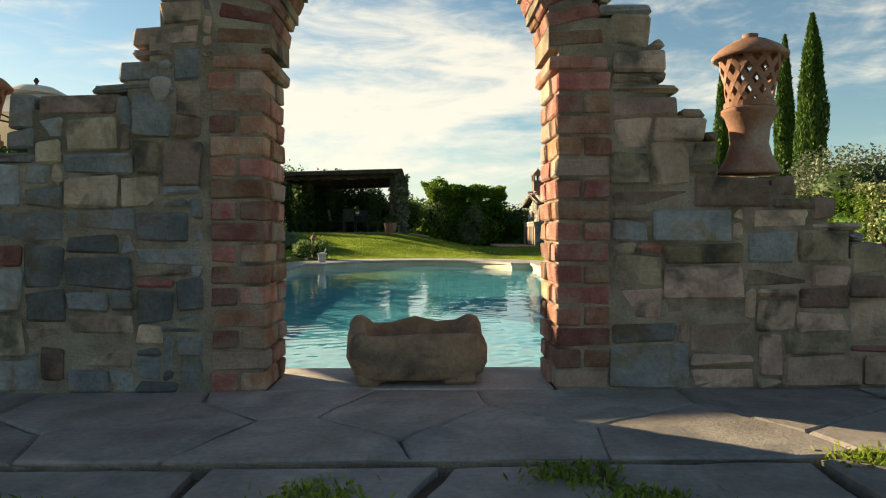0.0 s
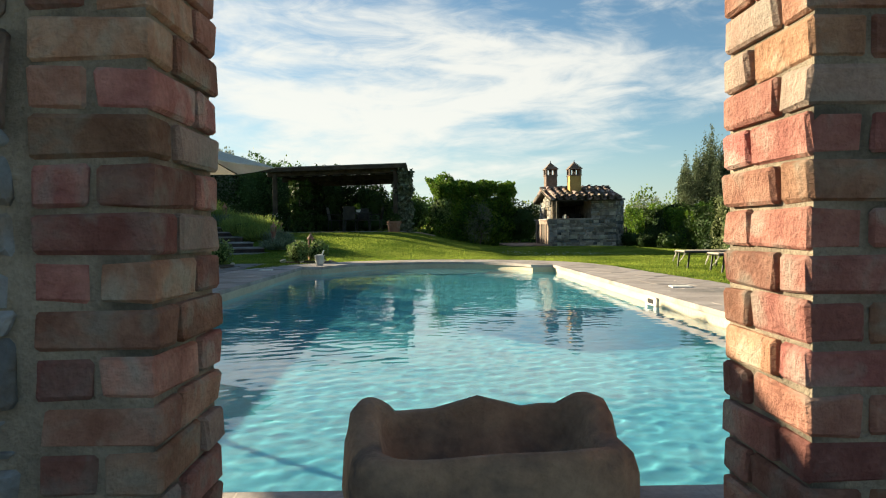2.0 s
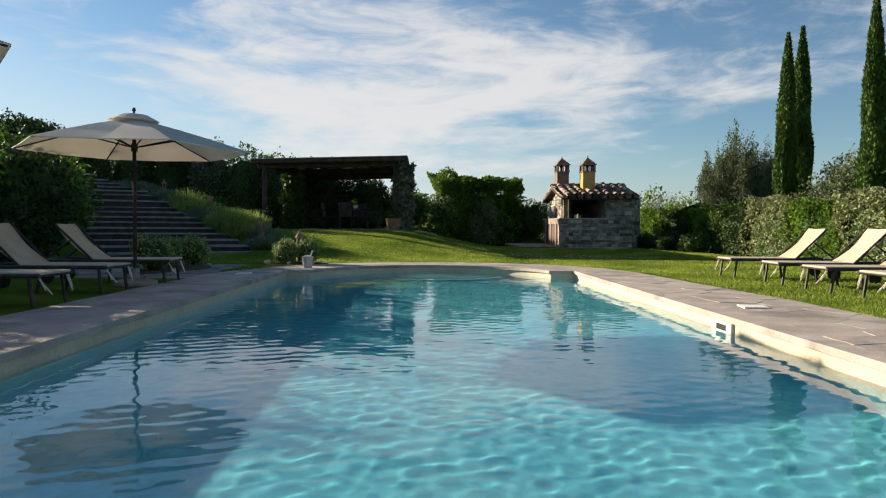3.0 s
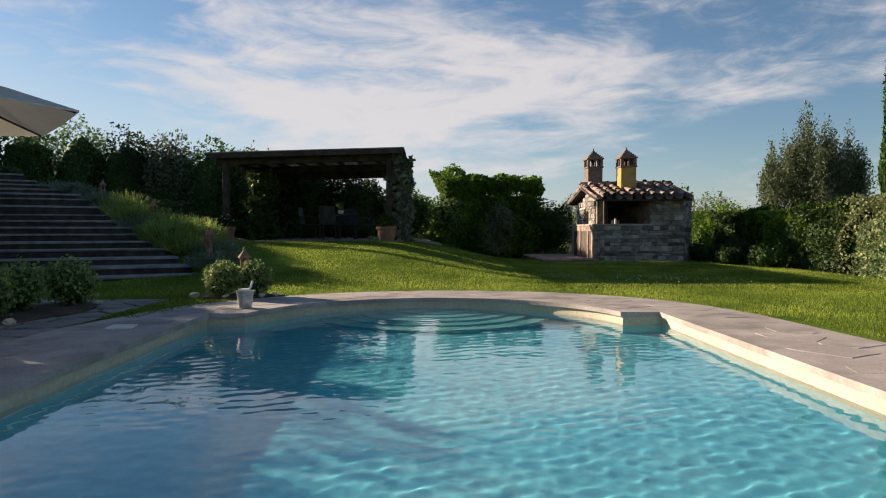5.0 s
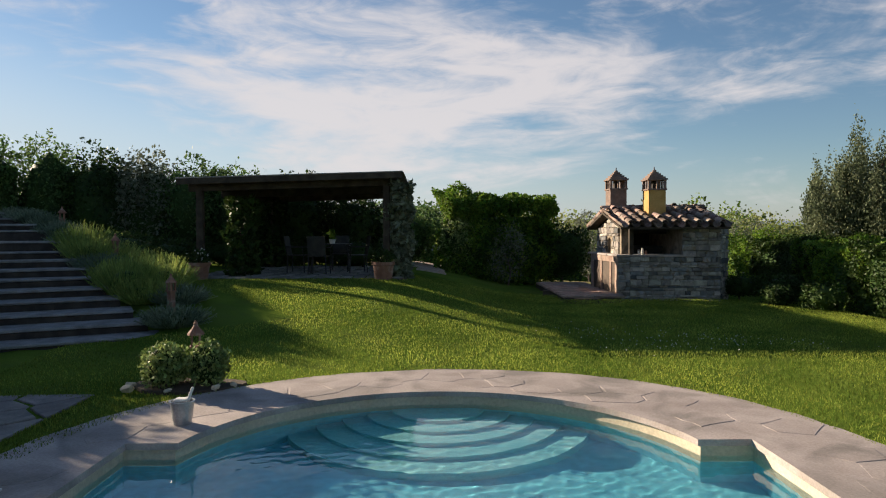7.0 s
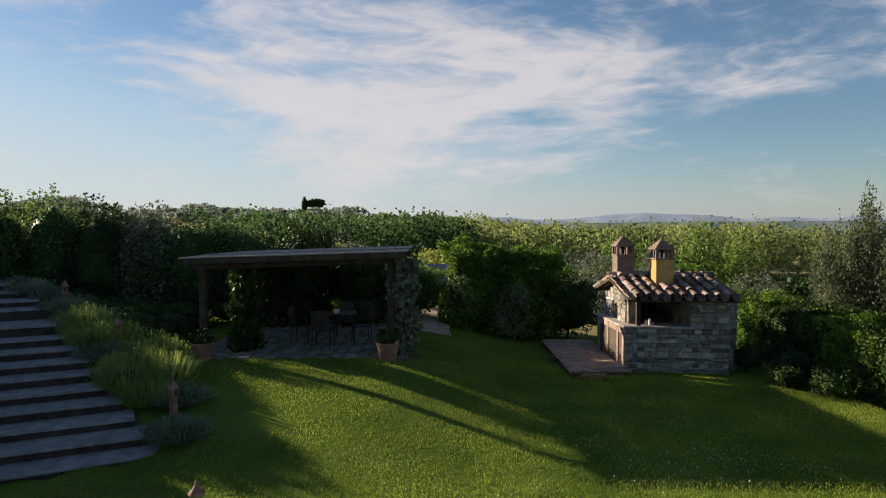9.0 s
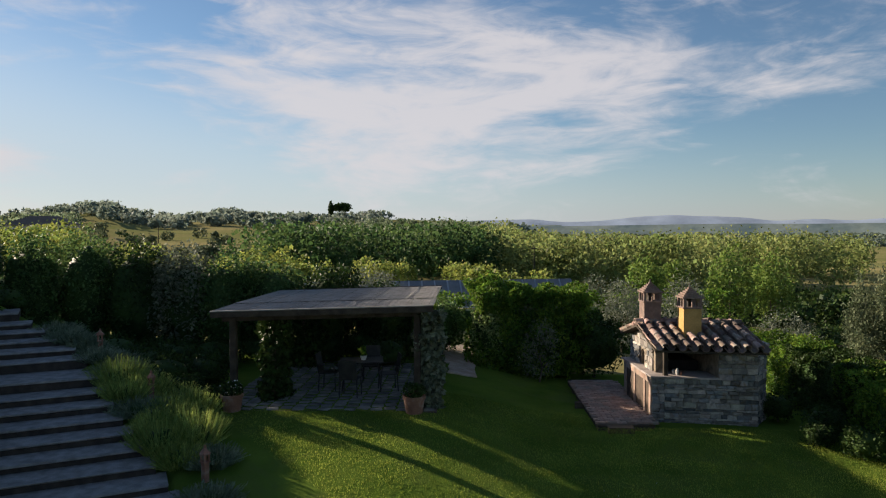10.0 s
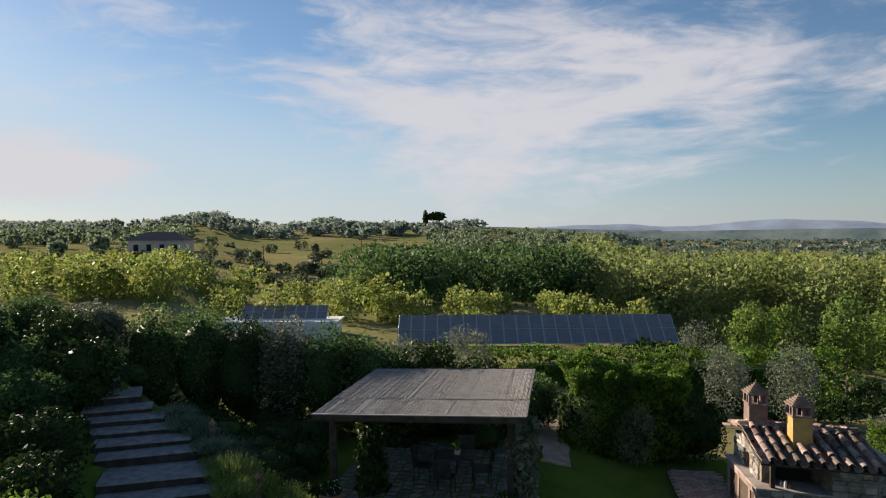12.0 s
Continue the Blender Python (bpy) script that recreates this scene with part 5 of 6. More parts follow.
# ---- things round the pool ----
def lounger(m, label, group):
    ob = thing("sun_lounger", (0, 0, 0), 0, label, "sun lounger", group)
    # feet end at x = 0, head towards +x
    bm = bmesh.new()
    for sy in (-1, 1):
        rod(bm, (0.0, sy * 0.30, 0.30), (1.75, sy * 0.30, 0.30), 0.022, sides=8)
    for x_ in (0.02, 1.0, 1.74):
        rod(bm, (x_, -0.30, 0.30), (x_, 0.30, 0.30), 0.018, sides=8)
    part("frame", bm, M["iron"], ob)
    bm = boxed(0.0, 1.02, -0.28, 0.28, 0.305, 0.33, 0.01)
    part("seat", bm, M["sling"], ob, "cream sling fabric")
    bm = bmesh.new()
    steps = 9
    grid = []
    for i in range(steps):
        t_ = i / (steps - 1)
        x_, z_ = 1.0 + 0.47 * t_ + 0.04 * math.sin(t_ * math.pi), 0.33 + 0.47 * t_ - 0.02 * math.sin(t_ * math.pi)
        wave = 0.03 * (t_ > 0.9)
        grid.append([(x_, -0.28 + wave, z_), (x_ + 0.012, 0, z_ - 0.01), (x_, 0.28 - wave, z_)])
    for d in (0.0, 0.018):
        vs = [[bm.verts.new((c[0] + d * 0.8, c[1], c[2] - d * 0.6)) for c in row] for row in grid]
        for a, b in zip(vs, vs[1:]):
            for j in range(2):
                bm.faces.new((a[j], a[j + 1], b[j + 1], b[j]))
        if d == 0.0:
            first = vs
    for a, b, c, e in ((first, vs, 0, 0), (first, vs, -1, -1)):
        for j in range(2):
            bm.faces.new((a[c][j], a[c][j + 1], b[e][j + 1], b[e][j]))
    for j in (0, 2):
        for i in range(steps - 1):
            bm.faces.new((first[i][j], first[i + 1][j], vs[i + 1][j], vs[i][j]))
    part("backrest", bm, M["sling"], ob, "raised cream sling back")
    for sy in (-1, 1):
        part("back_rail", rod(bmesh.new(), (1.0, sy * 0.295, 0.31), (1.48, sy * 0.295, 0.79), 0.016, sides=8), M["iron"], ob)
        part("back_stay", rod(bmesh.new(), (1.28, sy * 0.295, 0.58), (1.62, sy * 0.295, 0.31), 0.012, sides=8), M["iron"], ob)
    for sy in (-1, 1):
        part("leg", rod(bmesh.new(), (0.06, sy * 0.29, 0), (0.1, sy * 0.29, 0.3), 0.018, sides=8), M["iron"], ob)
        part("leg", rod(bmesh.new(), (0.8, sy * 0.29, 0), (0.76, sy * 0.29, 0.3), 0.018, sides=8), M["iron"], ob)
        part("wheel", rod(bmesh.new(), (1.6, sy * 0.27, 0.09), (1.6, sy * 0.33, 0.09), 0.09, sides=18), M["dark"], ob, "black wheel")
        part("wheel_strut", rod(bmesh.new(), (1.6, sy * 0.29, 0.09), (1.58, sy * 0.29, 0.3), 0.016, sides=8), M["iron"], ob)
    for sy in (-1, 1):
        for j in range(2):
            part("tie", rod(bmesh.new(), (0.03 + 0.02 * j, sy * 0.27, 0.31), (-0.03 - 0.03 * j, sy * (0.24 - 0.05 * j), 0.16 - 0.04 * j), 0.008, sides=6), M["canvas"], ob, "cream fabric tie")
    ob.matrix_basis = m
    return ob


first_lounger = lounger(pose(4.66, 14.6, -0.01, 0, 0, -3), "cream sling sun lounger on the sunny lawn", "loungers on the lawn")
for y_, a_ in ((13.25, -5), (12.15, -2), (11.0, -4)):
    copy_thing(first_lounger, pose(4.72, y_, -0.01, 0, 0, a_))
shade_lounger = lounger(pose(-3.62, 13.25, 0.0, 0, 0, 183), "cream sling sun lounger under the parasol", "loungers by the stairs")
for y_, a_ in ((11.75, 178), (10.4, 181)):
    copy_thing(shade_lounger, pose(-3.72, y_, 0.0, 0, 0, a_))


def parasol(at, turn):
    ob = thing("parasol", at, turn, "large off-white canvas parasol on a dark wooden pole", "parasol", "parasols by the pool")
    part("base_plate", lathe(bmesh.new(), [(0.27, 0), (0.27, 0.05), (0.2, 0.07), (0.06, 0.08), (0.05, 0.22)], 24), M["paving"], ob)
    part("pole", rod(bmesh.new(), (0, 0, 0.06), (0, 0, 2.17), 0.024, sides=12), M["wood"], ob)
    top, rim, r = 2.18, 1.76, 1.47
    n_ = 6
    corner = [(r * math.cos(2 * math.pi * (i + 0.5) / n_), r * math.sin(2 * math.pi * (i + 0.5) / n_)) for i in range(n_)]
    bm = bmesh.new()
    for dz, up in ((0.0, 1), (-0.012, 0)):
        rings = []
        for t_ in (0.10, 0.4, 0.7, 1.0):
            ring = []
            for i in range(n_):
                for h_ in (0, 1):
                    a, b = corner[i], corner[(i + 1) % n_]
                    x_, y_ = (a[0], a[1]) if h_ == 0 else ((a[0] + b[0]) / 2, (a[1] + b[1]) / 2)
                    sag = 0.035 * t_ * h_ * (1 if t_ < 1 else 0.3)
                    ring.append(bm.verts.new((x_ * t_, y_ * t_, top + (rim - top) * t_ + 0.015 * math.sin(math.pi * t_) - sag + dz)))
            rings.append(ring)
        for a, b in zip(rings, rings[1:]):
            for i in range(2 * n_):
                j = (i + 1) % (2 * n_)
                bm.faces.new((a[i], a[j], b[j], b[i]))
        edge = rings[-1]
        if up:
            keep = edge
        else:
            for i in range(2 * n_):
                j = (i + 1) % (2 * n_)
                bm.faces.new((keep[i], keep[j], edge[j], edge[i]))
    canopy = part("canopy", bm, M["canvas"], ob, "off-white canvas canopy")
    bm = bmesh.new()
    lathe(bm, [(0.30, top - 0.055), (0.31, top - 0.045), (0.17, top + 0.03), (0.02, top + 0.05)], 16)
    part("vent_cap", bm, M["canvas"], canopy)
    part("finial", lathe(bmesh.new(), [(0.02, top + 0.04), (0.012, top + 0.07), (0.028, top + 0.1), (0.01, top + 0.13)], 10), M["wood"], ob)
    for i in range(n_):
        a = corner[i]
        part("rib", rod(bmesh.new(), (a[0] * 0.04, a[1] * 0.04, top - 0.03), (a[0] * 0.985, a[1] * 0.985, rim - 0.012), 0.011, 0.009, 8), M["wood"], ob)
        part("strut", rod(bmesh.new(), (a[0] * 0.03, a[1] * 0.03, 1.80), (a[0] * 0.52, a[1] * 0.52, rim + (top - rim) * 0.5), 0.009, sides=6), M["wood"], ob)
    part("runner", rod(bmesh.new(), (0, 0, 1.74), (0, 0, 1.84), 0.04, sides=12), M["wood"], ob)
    return ob


shade = parasol((-3.95, 12.70, 0.0), -22)
copy_thing(shade, pose(-3.85, 7.35, 0.0, 0, 0, -22))


def clay_lantern(m):
    """A small terracotta lantern house on a foot."""
    ob = thing("clay_lantern", (0, 0, 0), 0, "small terracotta lantern with a pointed roof", "lantern", "terracotta lanterns")
    part("foot", boxed(-0.05, 0.05, -0.05, 0.05, 0, 0.36, 0.01), M["terracotta"], ob)
    for sx in (-1, 1):
        for sy in (-1, 1):
            part("pier", boxed(sx * 0.043 - 0.013, sx * 0.043 + 0.013, sy * 0.043 - 0.013, sy * 0.043 + 0.013, 0.36, 0.50), M["terracotta"], ob)
    part("tray", boxed(-0.068, 0.068, -0.068, 0.068, 0.345, 0.365, 0.004), M["terracotta"], ob)
    part("roof", lathe(bmesh.new(), [(0.098, 0.495), (0.094, 0.515), (0.045, 0.57), (0.02, 0.61), (0.024, 0.63), (0.004, 0.66)], 8), M["terracotta"], ob)
    ob.matrix_basis = m
    return ob


lantern = clay_lantern(pose(-2.88, 18.30, 0.05, 0, 0, 20))
for x_, y_ in ((-4.95, 16.3), *LANTERNS):
    copy_thing(lantern, pose(x_, y_, float(land(x_, y_)) + 0.02, 0, 0, 10 + 9 * x_))

for i, (x_, y_, r_, h_, m_) in enumerate(((-3.12, 17.98, 0.27, 0.28, "leaf_bed"), (-2.66, 18.02, 0.23, 0.28, "leaf_bed"), (-4.75, 15.2, 0.36, 0.34, "leaf_bed"), (-4.85, 16.0, 0.33, 0.33, "leaf_bed"), (-4.62, 16.75, 0.32, 0.33, "leaf_bed"), (-4.7, 8.6, 0.40, 0.42, "leaf_yellow"), (-4.75, 9.3, 0.42, 0.44, "leaf_yellow"), (-4.8, 7.8, 0.42, 0.42, "leaf_yellow"))):
    shrub("pittosporum_bush", (x_, y_, -0.01), (r_, r_, h_), 1700, 0.055, M[m_], "small rounded pale green bush in a pool-side bed", "bush", "pool-side bushes", seed=400 + i, blobs=6, up=0.6)
rng = np.random.default_rng(91)


def bed(name, cx, cy, rx, ry, label):
    bm = bmesh.new()
    pts = [(cx + rx * math.cos(a) * (1 + 0.12 * math.sin(3 * a)), cy + ry * math.sin(a)) for a in np.linspace(0, 2 * math.pi, 25)[:-1]]
    vs = [bm.verts.new((x_, y_, 0.02)) for x_, y_ in pts]
    c = bm.verts.new((cx, cy, 0.05))
    lo = [bm.verts.new((v.co.x, v.co.y, -0.06)) for v in vs]
    for i in range(24):
        j = (i + 1) % 24
        bm.faces.new((vs[i], vs[j], c))
        bm.faces.new((vs[i], lo[i], lo[j], vs[j]))
    return tagged(part(name, bm, M["soil"]), label, "flower bed", kind="structure")


bed("flower_bed", -2.9, 18.05, 0.62, 0.36, "dark soil bed with white edging stones")
bed("flower_bed", -4.75, 15.95, 0.55, 1.25, "dark soil bed beside the paving")
bed("flower_bed", -4.75, 8.6, 0.55, 1.35, "dark soil bed beside the paving")
for i, (x_, y_, r_) in enumerate(((-3.42, 17.72, 0.10), (-2.98, 17.70, 0.06), (-2.5, 17.82, 0.07), (-2.36, 18.0, 0.06), (-3.5, 18.0, 0.07), (-4.35, 16.9, 0.07), (-4.3, 15.0, 0.08))):
    rock = link_mesh("edging_stone", *chipped(r_ * 1.4, r_ * 1.1, r_ * 0.8, r_ * 0.3, r_ * 0.15, rng), M["plaster"])
    rock.matrix_basis = pose(x_, y_, r_ * 0.36 + 0.01, 0, 0, 40 * i)
    tagged(rock, "pale rounded stone edging the flower bed", "stone", "edging stones")

bucket = thing("ice_bucket", (-2.39, 16.55, 0.0), 0, "zinc bucket with a cloth on the coping", "bucket")
bm = lathe(bmesh.new(), [(0.075, 0), (0.08, 0.01), (0.105, 0.2), (0.112, 0.205), (0.112, 0.215), (0.098, 0.215), (0.09, 0.06)], 20)
part("pail", bm, M["zinc"], bucket)
part("brush_handle", rod(bmesh.new(), (0.02, 0, 0.12), (0.09, 0.02, 0.33), 0.013), M["white"], bucket)
part("cloth", boxed(-0.07, 0.06, -0.06, 0.06, 0.205, 0.235, 0.02), M["white"], bucket)
skimmer = thing("pool_skimmer", (XR + 0.02, 9.8, -0.11), 0, "white plastic pool skimmer mouth in the rim wall", "skimmer")
part("frame", boxed(-0.015, 0.03, -0.2, 0.2, -0.06, 0.05, 0.006), M["white"], skimmer)
part("slot", boxed(-0.019, 0.0, -0.1, 0.1, -0.03, 0.025, 0.004), M["dark"], skimmer)

for x_, y_, a in ((-3.13, 14.87, 6), (3.09, 10.34, -8)):
    lid = tagged(link_mesh("skimmer_lid", *chipped(0.24, 0.24, 0.02, 0.005, 0.001, rng), M["white"]), "square white plastic skimmer lid in the coping", "lid", "skimmer lids")
    lid.matrix_basis = pose(x_, y_, 0.006, 0, 0, a)

# ---- stone trough in the arch ----
rng = np.random.default_rng(15)
trough = tagged(new("stone_trough"), "old weathered stone trough with a scalloped rim standing in the archway", "trough")
bm = bmesh.new()
nu, rows_ = 56, []
prof = [(0.86, 0.03), (0.93, 0.05), (1.0, 0.10), (1.0, 0.17), (0.965, 0.215), (0.92, 0.232), (0.83, 0.232), (0.77, 0.222), (0.73, 0.175), (0.66, 0.135), (0.05, 0.125)]
for k_, h_ in prof:
    ring = []
    for i in range(nu):
        a = 2 * math.pi * i / nu
        ca, sa = math.cos(a), math.sin(a)
        sx = math.copysign(abs(ca) ** 0.45, ca)
        sy = math.copysign(abs(sa) ** 0.5, sa)
        x_, y_ = 0.345 * k_ * sx, 0.185 * (k_ if k_ > 0.7 else k_ * 0.75) * sy
        z_ = h_
        if h_ > 0.15 and y_ > 0:
            z_ += 0.022 + 0.035 * max(0, math.cos(x_ / 0.29 * 2 * math.pi)) * min(1, y_ / 0.08)
        d = Vector((x_, y_, z_)) * 7
        w_ = 1 + 0.05 * noise.noise(d) + 0.03 * noise.noise(d * 3)
        ring.append(bm.verts.new((x_ * w_, y_ * w_, z_ * (1 + 0.06 * noise.noise(d * 0.8)))))
    rows_.append(ring)
for a, b in zip(rows_, rows_[1:]):
    for i in range(nu):
        bm.faces.new((a[i], a[(i + 1) % nu], b[(i + 1) % nu], b[i]))
bm.faces.new(rows_[0][::-1])
bm.faces.new(rows_[-1])
part("basin", bm, M["trough"], trough, smooth=True)
for x_, w_ in ((-0.235, 0.13), (0.2, 0.16)):
    foot = link_mesh("foot_stone", *chipped(w_, 0.34, 0.075, 0.018, 0.012, rng), M["trough"], trough)
    foot.matrix_basis = pose(x_, 0.012, 0.037)
trough.matrix_basis = pose(0.105, 3.60, 0.0, 0, 0, 4) @ Matrix.Diagonal((0.97, 1.0, 1.06, 1.0))

# ---- terracotta chimney pot on the wall ----
pot = tagged(new("terracotta_chimney_pot"), "old terracotta chimney pot with a lattice top set on the wall", "chimney pot")
pot.matrix_basis = pose(1.735, 3.585, 1.005, 0, 0, 12) @ Matrix.Diagonal((0.84, 0.84, 1.0, 1.0))
bm = lathe(bmesh.new(), [(0.175, 0), (0.17, 0.02), (0.125, 0.09), (0.105, 0.15), (0.112, 0.22), (0.135, 0.28), (0.155, 0.30), (0.155, 0.315), (0.125, 0.325), (0.10, 0.31)], 28)
part("waist", bm, M["terracotta"], pot, smooth=True)
bm = lathe(bmesh.new(), [(0.135, 0.565), (0.205, 0.56), (0.21, 0.575), (0.17, 0.61), (0.10, 0.645), (0.04, 0.665), (0.045, 0.68), (0.005, 0.69)], 28)
part("cap", bm, M["terracotta"], pot, smooth=True)
part("collar", lathe(bmesh.new(), [(0.12, 0.32), (0.14, 0.322), (0.14, 0.35), (0.125, 0.352)], 28), M["terracotta"], pot)


def lattice_radius(t_):
    return 0.118 + 0.05 * t_ ** 1.5


for hand in (1, -1):
    for i in range(11):
        a0 = 2 * math.pi * i / 11
        bm = bmesh.new()
        prev = None
        for j in range(9):
            t_ = j / 8
            a = a0 + hand * 1.25 * t_
            r = lattice_radius(t_)
            z_ = 0.345 + 0.225 * t_
            w_ = 0.016
            cur = []
            for dr, da in ((0.011, -1), (0.011, 1), (-0.011, 1), (-0.011, -1)):
                aa = a + da * w_ / r * 0.8
                cur.append(bm.verts.new(((r + dr) * math.cos(aa), (r + dr) * math.sin(aa), z_ - da * hand * w_ * 0.4)))
            if prev:
                for q in range(4):
                    bm.faces.new((prev[q], prev[(q + 1) % 4], cur[(q + 1) % 4], cur[q]))
            else:
                bm.faces.new(cur[::-1])
            prev = cur
        bm.faces.new(prev)
        part("lattice_bar", bm, M["terracotta"], pot)
copy_thing(pot, pose(-2.02, 3.585, 0.855, 0, 0, 70))
skull = thing("pale_stone_mask", (-1.04, WF - 0.01, 1.37), 0, "pale worn carved stone set in the wall", "carved stone")
part("block", lathe(bmesh.new(), [(0.03, -0.06), (0.045, -0.03), (0.065, 0.02), (0.06, 0.055), (0.02, 0.07)], 12), M["hut_stone"], skull, smooth=True)
skull.scale = (0.8, 0.45, 0.85)

# ---- path and patio ----
def sheet(name, pts, material, label, category, lift=0.03):
    """A paved patch laid on the slope, with an edge."""
    bm = bmesh.new()
    step = 0.2
    grid = {}

    def vert(i, j):
        if (i, j) not in grid:
            x_, y_ = i * step, j * step
            grid[i, j] = bm.verts.new((x_ + 0.07 * noise.noise(Vector((x_ * 3, y_ * 3, 1))), y_ + 0.07 * noise.noise(Vector((x_ * 3, y_ * 3, 5))), float(land(x_, y_)) + lift))
        return grid[i, j]
    xs, ys = [q[0] for q in pts], [q[1] for q in pts]
    for i in range(int(min(xs) / step) - 1, int(max(xs) / step) + 2):
        for j in range(int(min(ys) / step) - 1, int(max(ys) / step) + 2):
            if inside(pts, (i + 0.5) * step, (j + 0.5) * step):
                bm.faces.new((vert(i, j), vert(i + 1, j), vert(i + 1, j + 1), vert(i, j + 1)))
    edge = [e for e in bm.edges if len(e.link_faces) == 1]
    made = bmesh.ops.extrude_edge_only(bm, edges=edge)["geom"]
    bmesh.ops.translate(bm, vec=(0, 0, -0.15), verts=[g for g in made if isinstance(g, bmesh.types.BMVert)])
    return tagged(part(name, bm, material), label, category, kind="structure")


sheet("path", [(-0.5, 29.9), (0.1, 29.8), (0.15, 31.2), (0.0, 33.0), (0.6, 34.6), (-0.9, 34.8), (-0.9, 32.5)], M["gravel"], "pinkish gravel path between pergola and hedge", "path")
patio = sheet("patio", [(2.95, 26.35), (3.6, 26.15), (4.46, 26.7), (4.46, 31.0), (3.0, 31.3), (2.9, 28.5)], M["soil"], "worn red brick patio beside the barbecue hut", "patio", 0.02)

# ---- solar panels, fence, poles ----
def bearing(px_, d):
    """Plan position d metres out along a line of sight over the garden, px_ across."""
    return -0.08 + d * (px_ * 0.985 - 0.172), 10.5 + d * (0.985 + px_ * 0.172)


def solar_array(px0, px1, d, z0, z1, cols, label):
    (xa, ya), (xb, yb) = bearing(px0, d), bearing(px1, d)
    length = math.hypot(xb - xa, yb - ya)
    ob = thing("solar_array", (xa, ya, z0), math.degrees(math.atan2(yb - ya, xb - xa)), label, "solar panels")
    h_ = z1 - z0
    tilt = 42
    for c in range(cols):
        for r in range(2):
            w_ = length / cols
            v, f = chipped(w_ - 0.13, h_ / 2 / math.sin(radians(tilt)) - 0.10, 0.04, 0.004, 0, rng)
            pn = link_mesh("panel", v, f, M["solar"], ob)
            k_ = (r + 0.5) / 2
            pn.matrix_basis = pose((c + 0.5) * w_, h_ * k_ / math.tan(radians(tilt)), h_ * k_, tilt, 0, 0)
    bm = bmesh.new()
    v = [(0, -0.05, -0.06), (length, -0.05, -0.06), (length, h_ / math.tan(radians(tilt)), h_ - 0.03), (0, h_ / math.tan(radians(tilt)), h_ - 0.03)]
    bm.faces.new([bm.verts.new(q) for q in v])
    part("rack", bm, M["alu"], ob, "pale aluminium rack")
    for c in range(0, cols + 1, 4):
        part("leg", rod(bmesh.new(), (c * length / cols, 0.9, -1.2), (c * length / cols, 0.9, h_ * 0.4), 0.05, sides=6), M["alu"], ob)
    return ob


solar_array(-0.068, 0.352, 52, -1.35, 0.62, 21, "long tilted row of dark solar panels")
solar_array(-0.30, -0.172, 58, -0.1, 0.95, 8, "short tilted row of dark solar panels")
shed = thing("white_shed", (*bearing(-0.30, 57), -2.6), 10, "long low white-rendered shed behind the shrubs", "shed")
part("wall", boxed(-2.2, 8.2, -1.0, 2.6, 0, 2.42, 0.02), M["white"], shed)
part("wall", boxed(-9.2, -5.0, -1.4, 3.0, 0, 2.95, 0.02), M["white"], shed)
part("roof", boxed(-9.5, -4.7, -1.7, 3.3, 2.95, 3.1, 0.02), M["coping"], shed, "flat grey roof slab")
part("roof", boxed(-2.3, 8.4, -0.9, 2.8, 2.42, 2.48, 0.01), M["white"], shed, "flat white roof")
for px_, d, h_ in ((0.438, 40, 4.2), (0.28, 75, 5.5), (-0.12, 110, 8.0), (-0.265, 105, 7.0)):
    x_, y_ = bearing(px_, d)
    pole = thing("utility_pole", (x_, y_, float(land(x_, y_) + far_land(x_, y_))), 0, "thin grey utility pole among the trees", "pole")
    part("shaft", rod(bmesh.new(), (0, 0, 0), (0, 0, h_), 0.08, 0.05), M["wood"], pole)
    part("crossarm", boxed(-0.35, 0.35, -0.04, 0.04, h_ - 0.3, h_ - 0.2), M["iron"], pole)
fence = thing("fence", (0, 0, 0), 0, "rusty post and rail fence at the garden edge", "fence")
for i in range(6):
    x_, y_ = 8.3 + 0.95 * i, 33.6 + 0.1 * i
    z_ = float(land(x_, y_))
    part("post", rod(bmesh.new(), (x_, y_, z_ - 0.1), (x_, y_, z_ + 1.0), 0.035, sides=8), M["wood"], fence)
    if i < 5:
        for dz in (0.5, 0.92):
            part("rail", rod(bmesh.new(), (x_, y_, z_ + dz), (x_ + 0.95, y_ + 0.1, float(land(x_ + 0.95, y_ + 0.1)) + dz), 0.022, sides=8), M["wood"], fence)

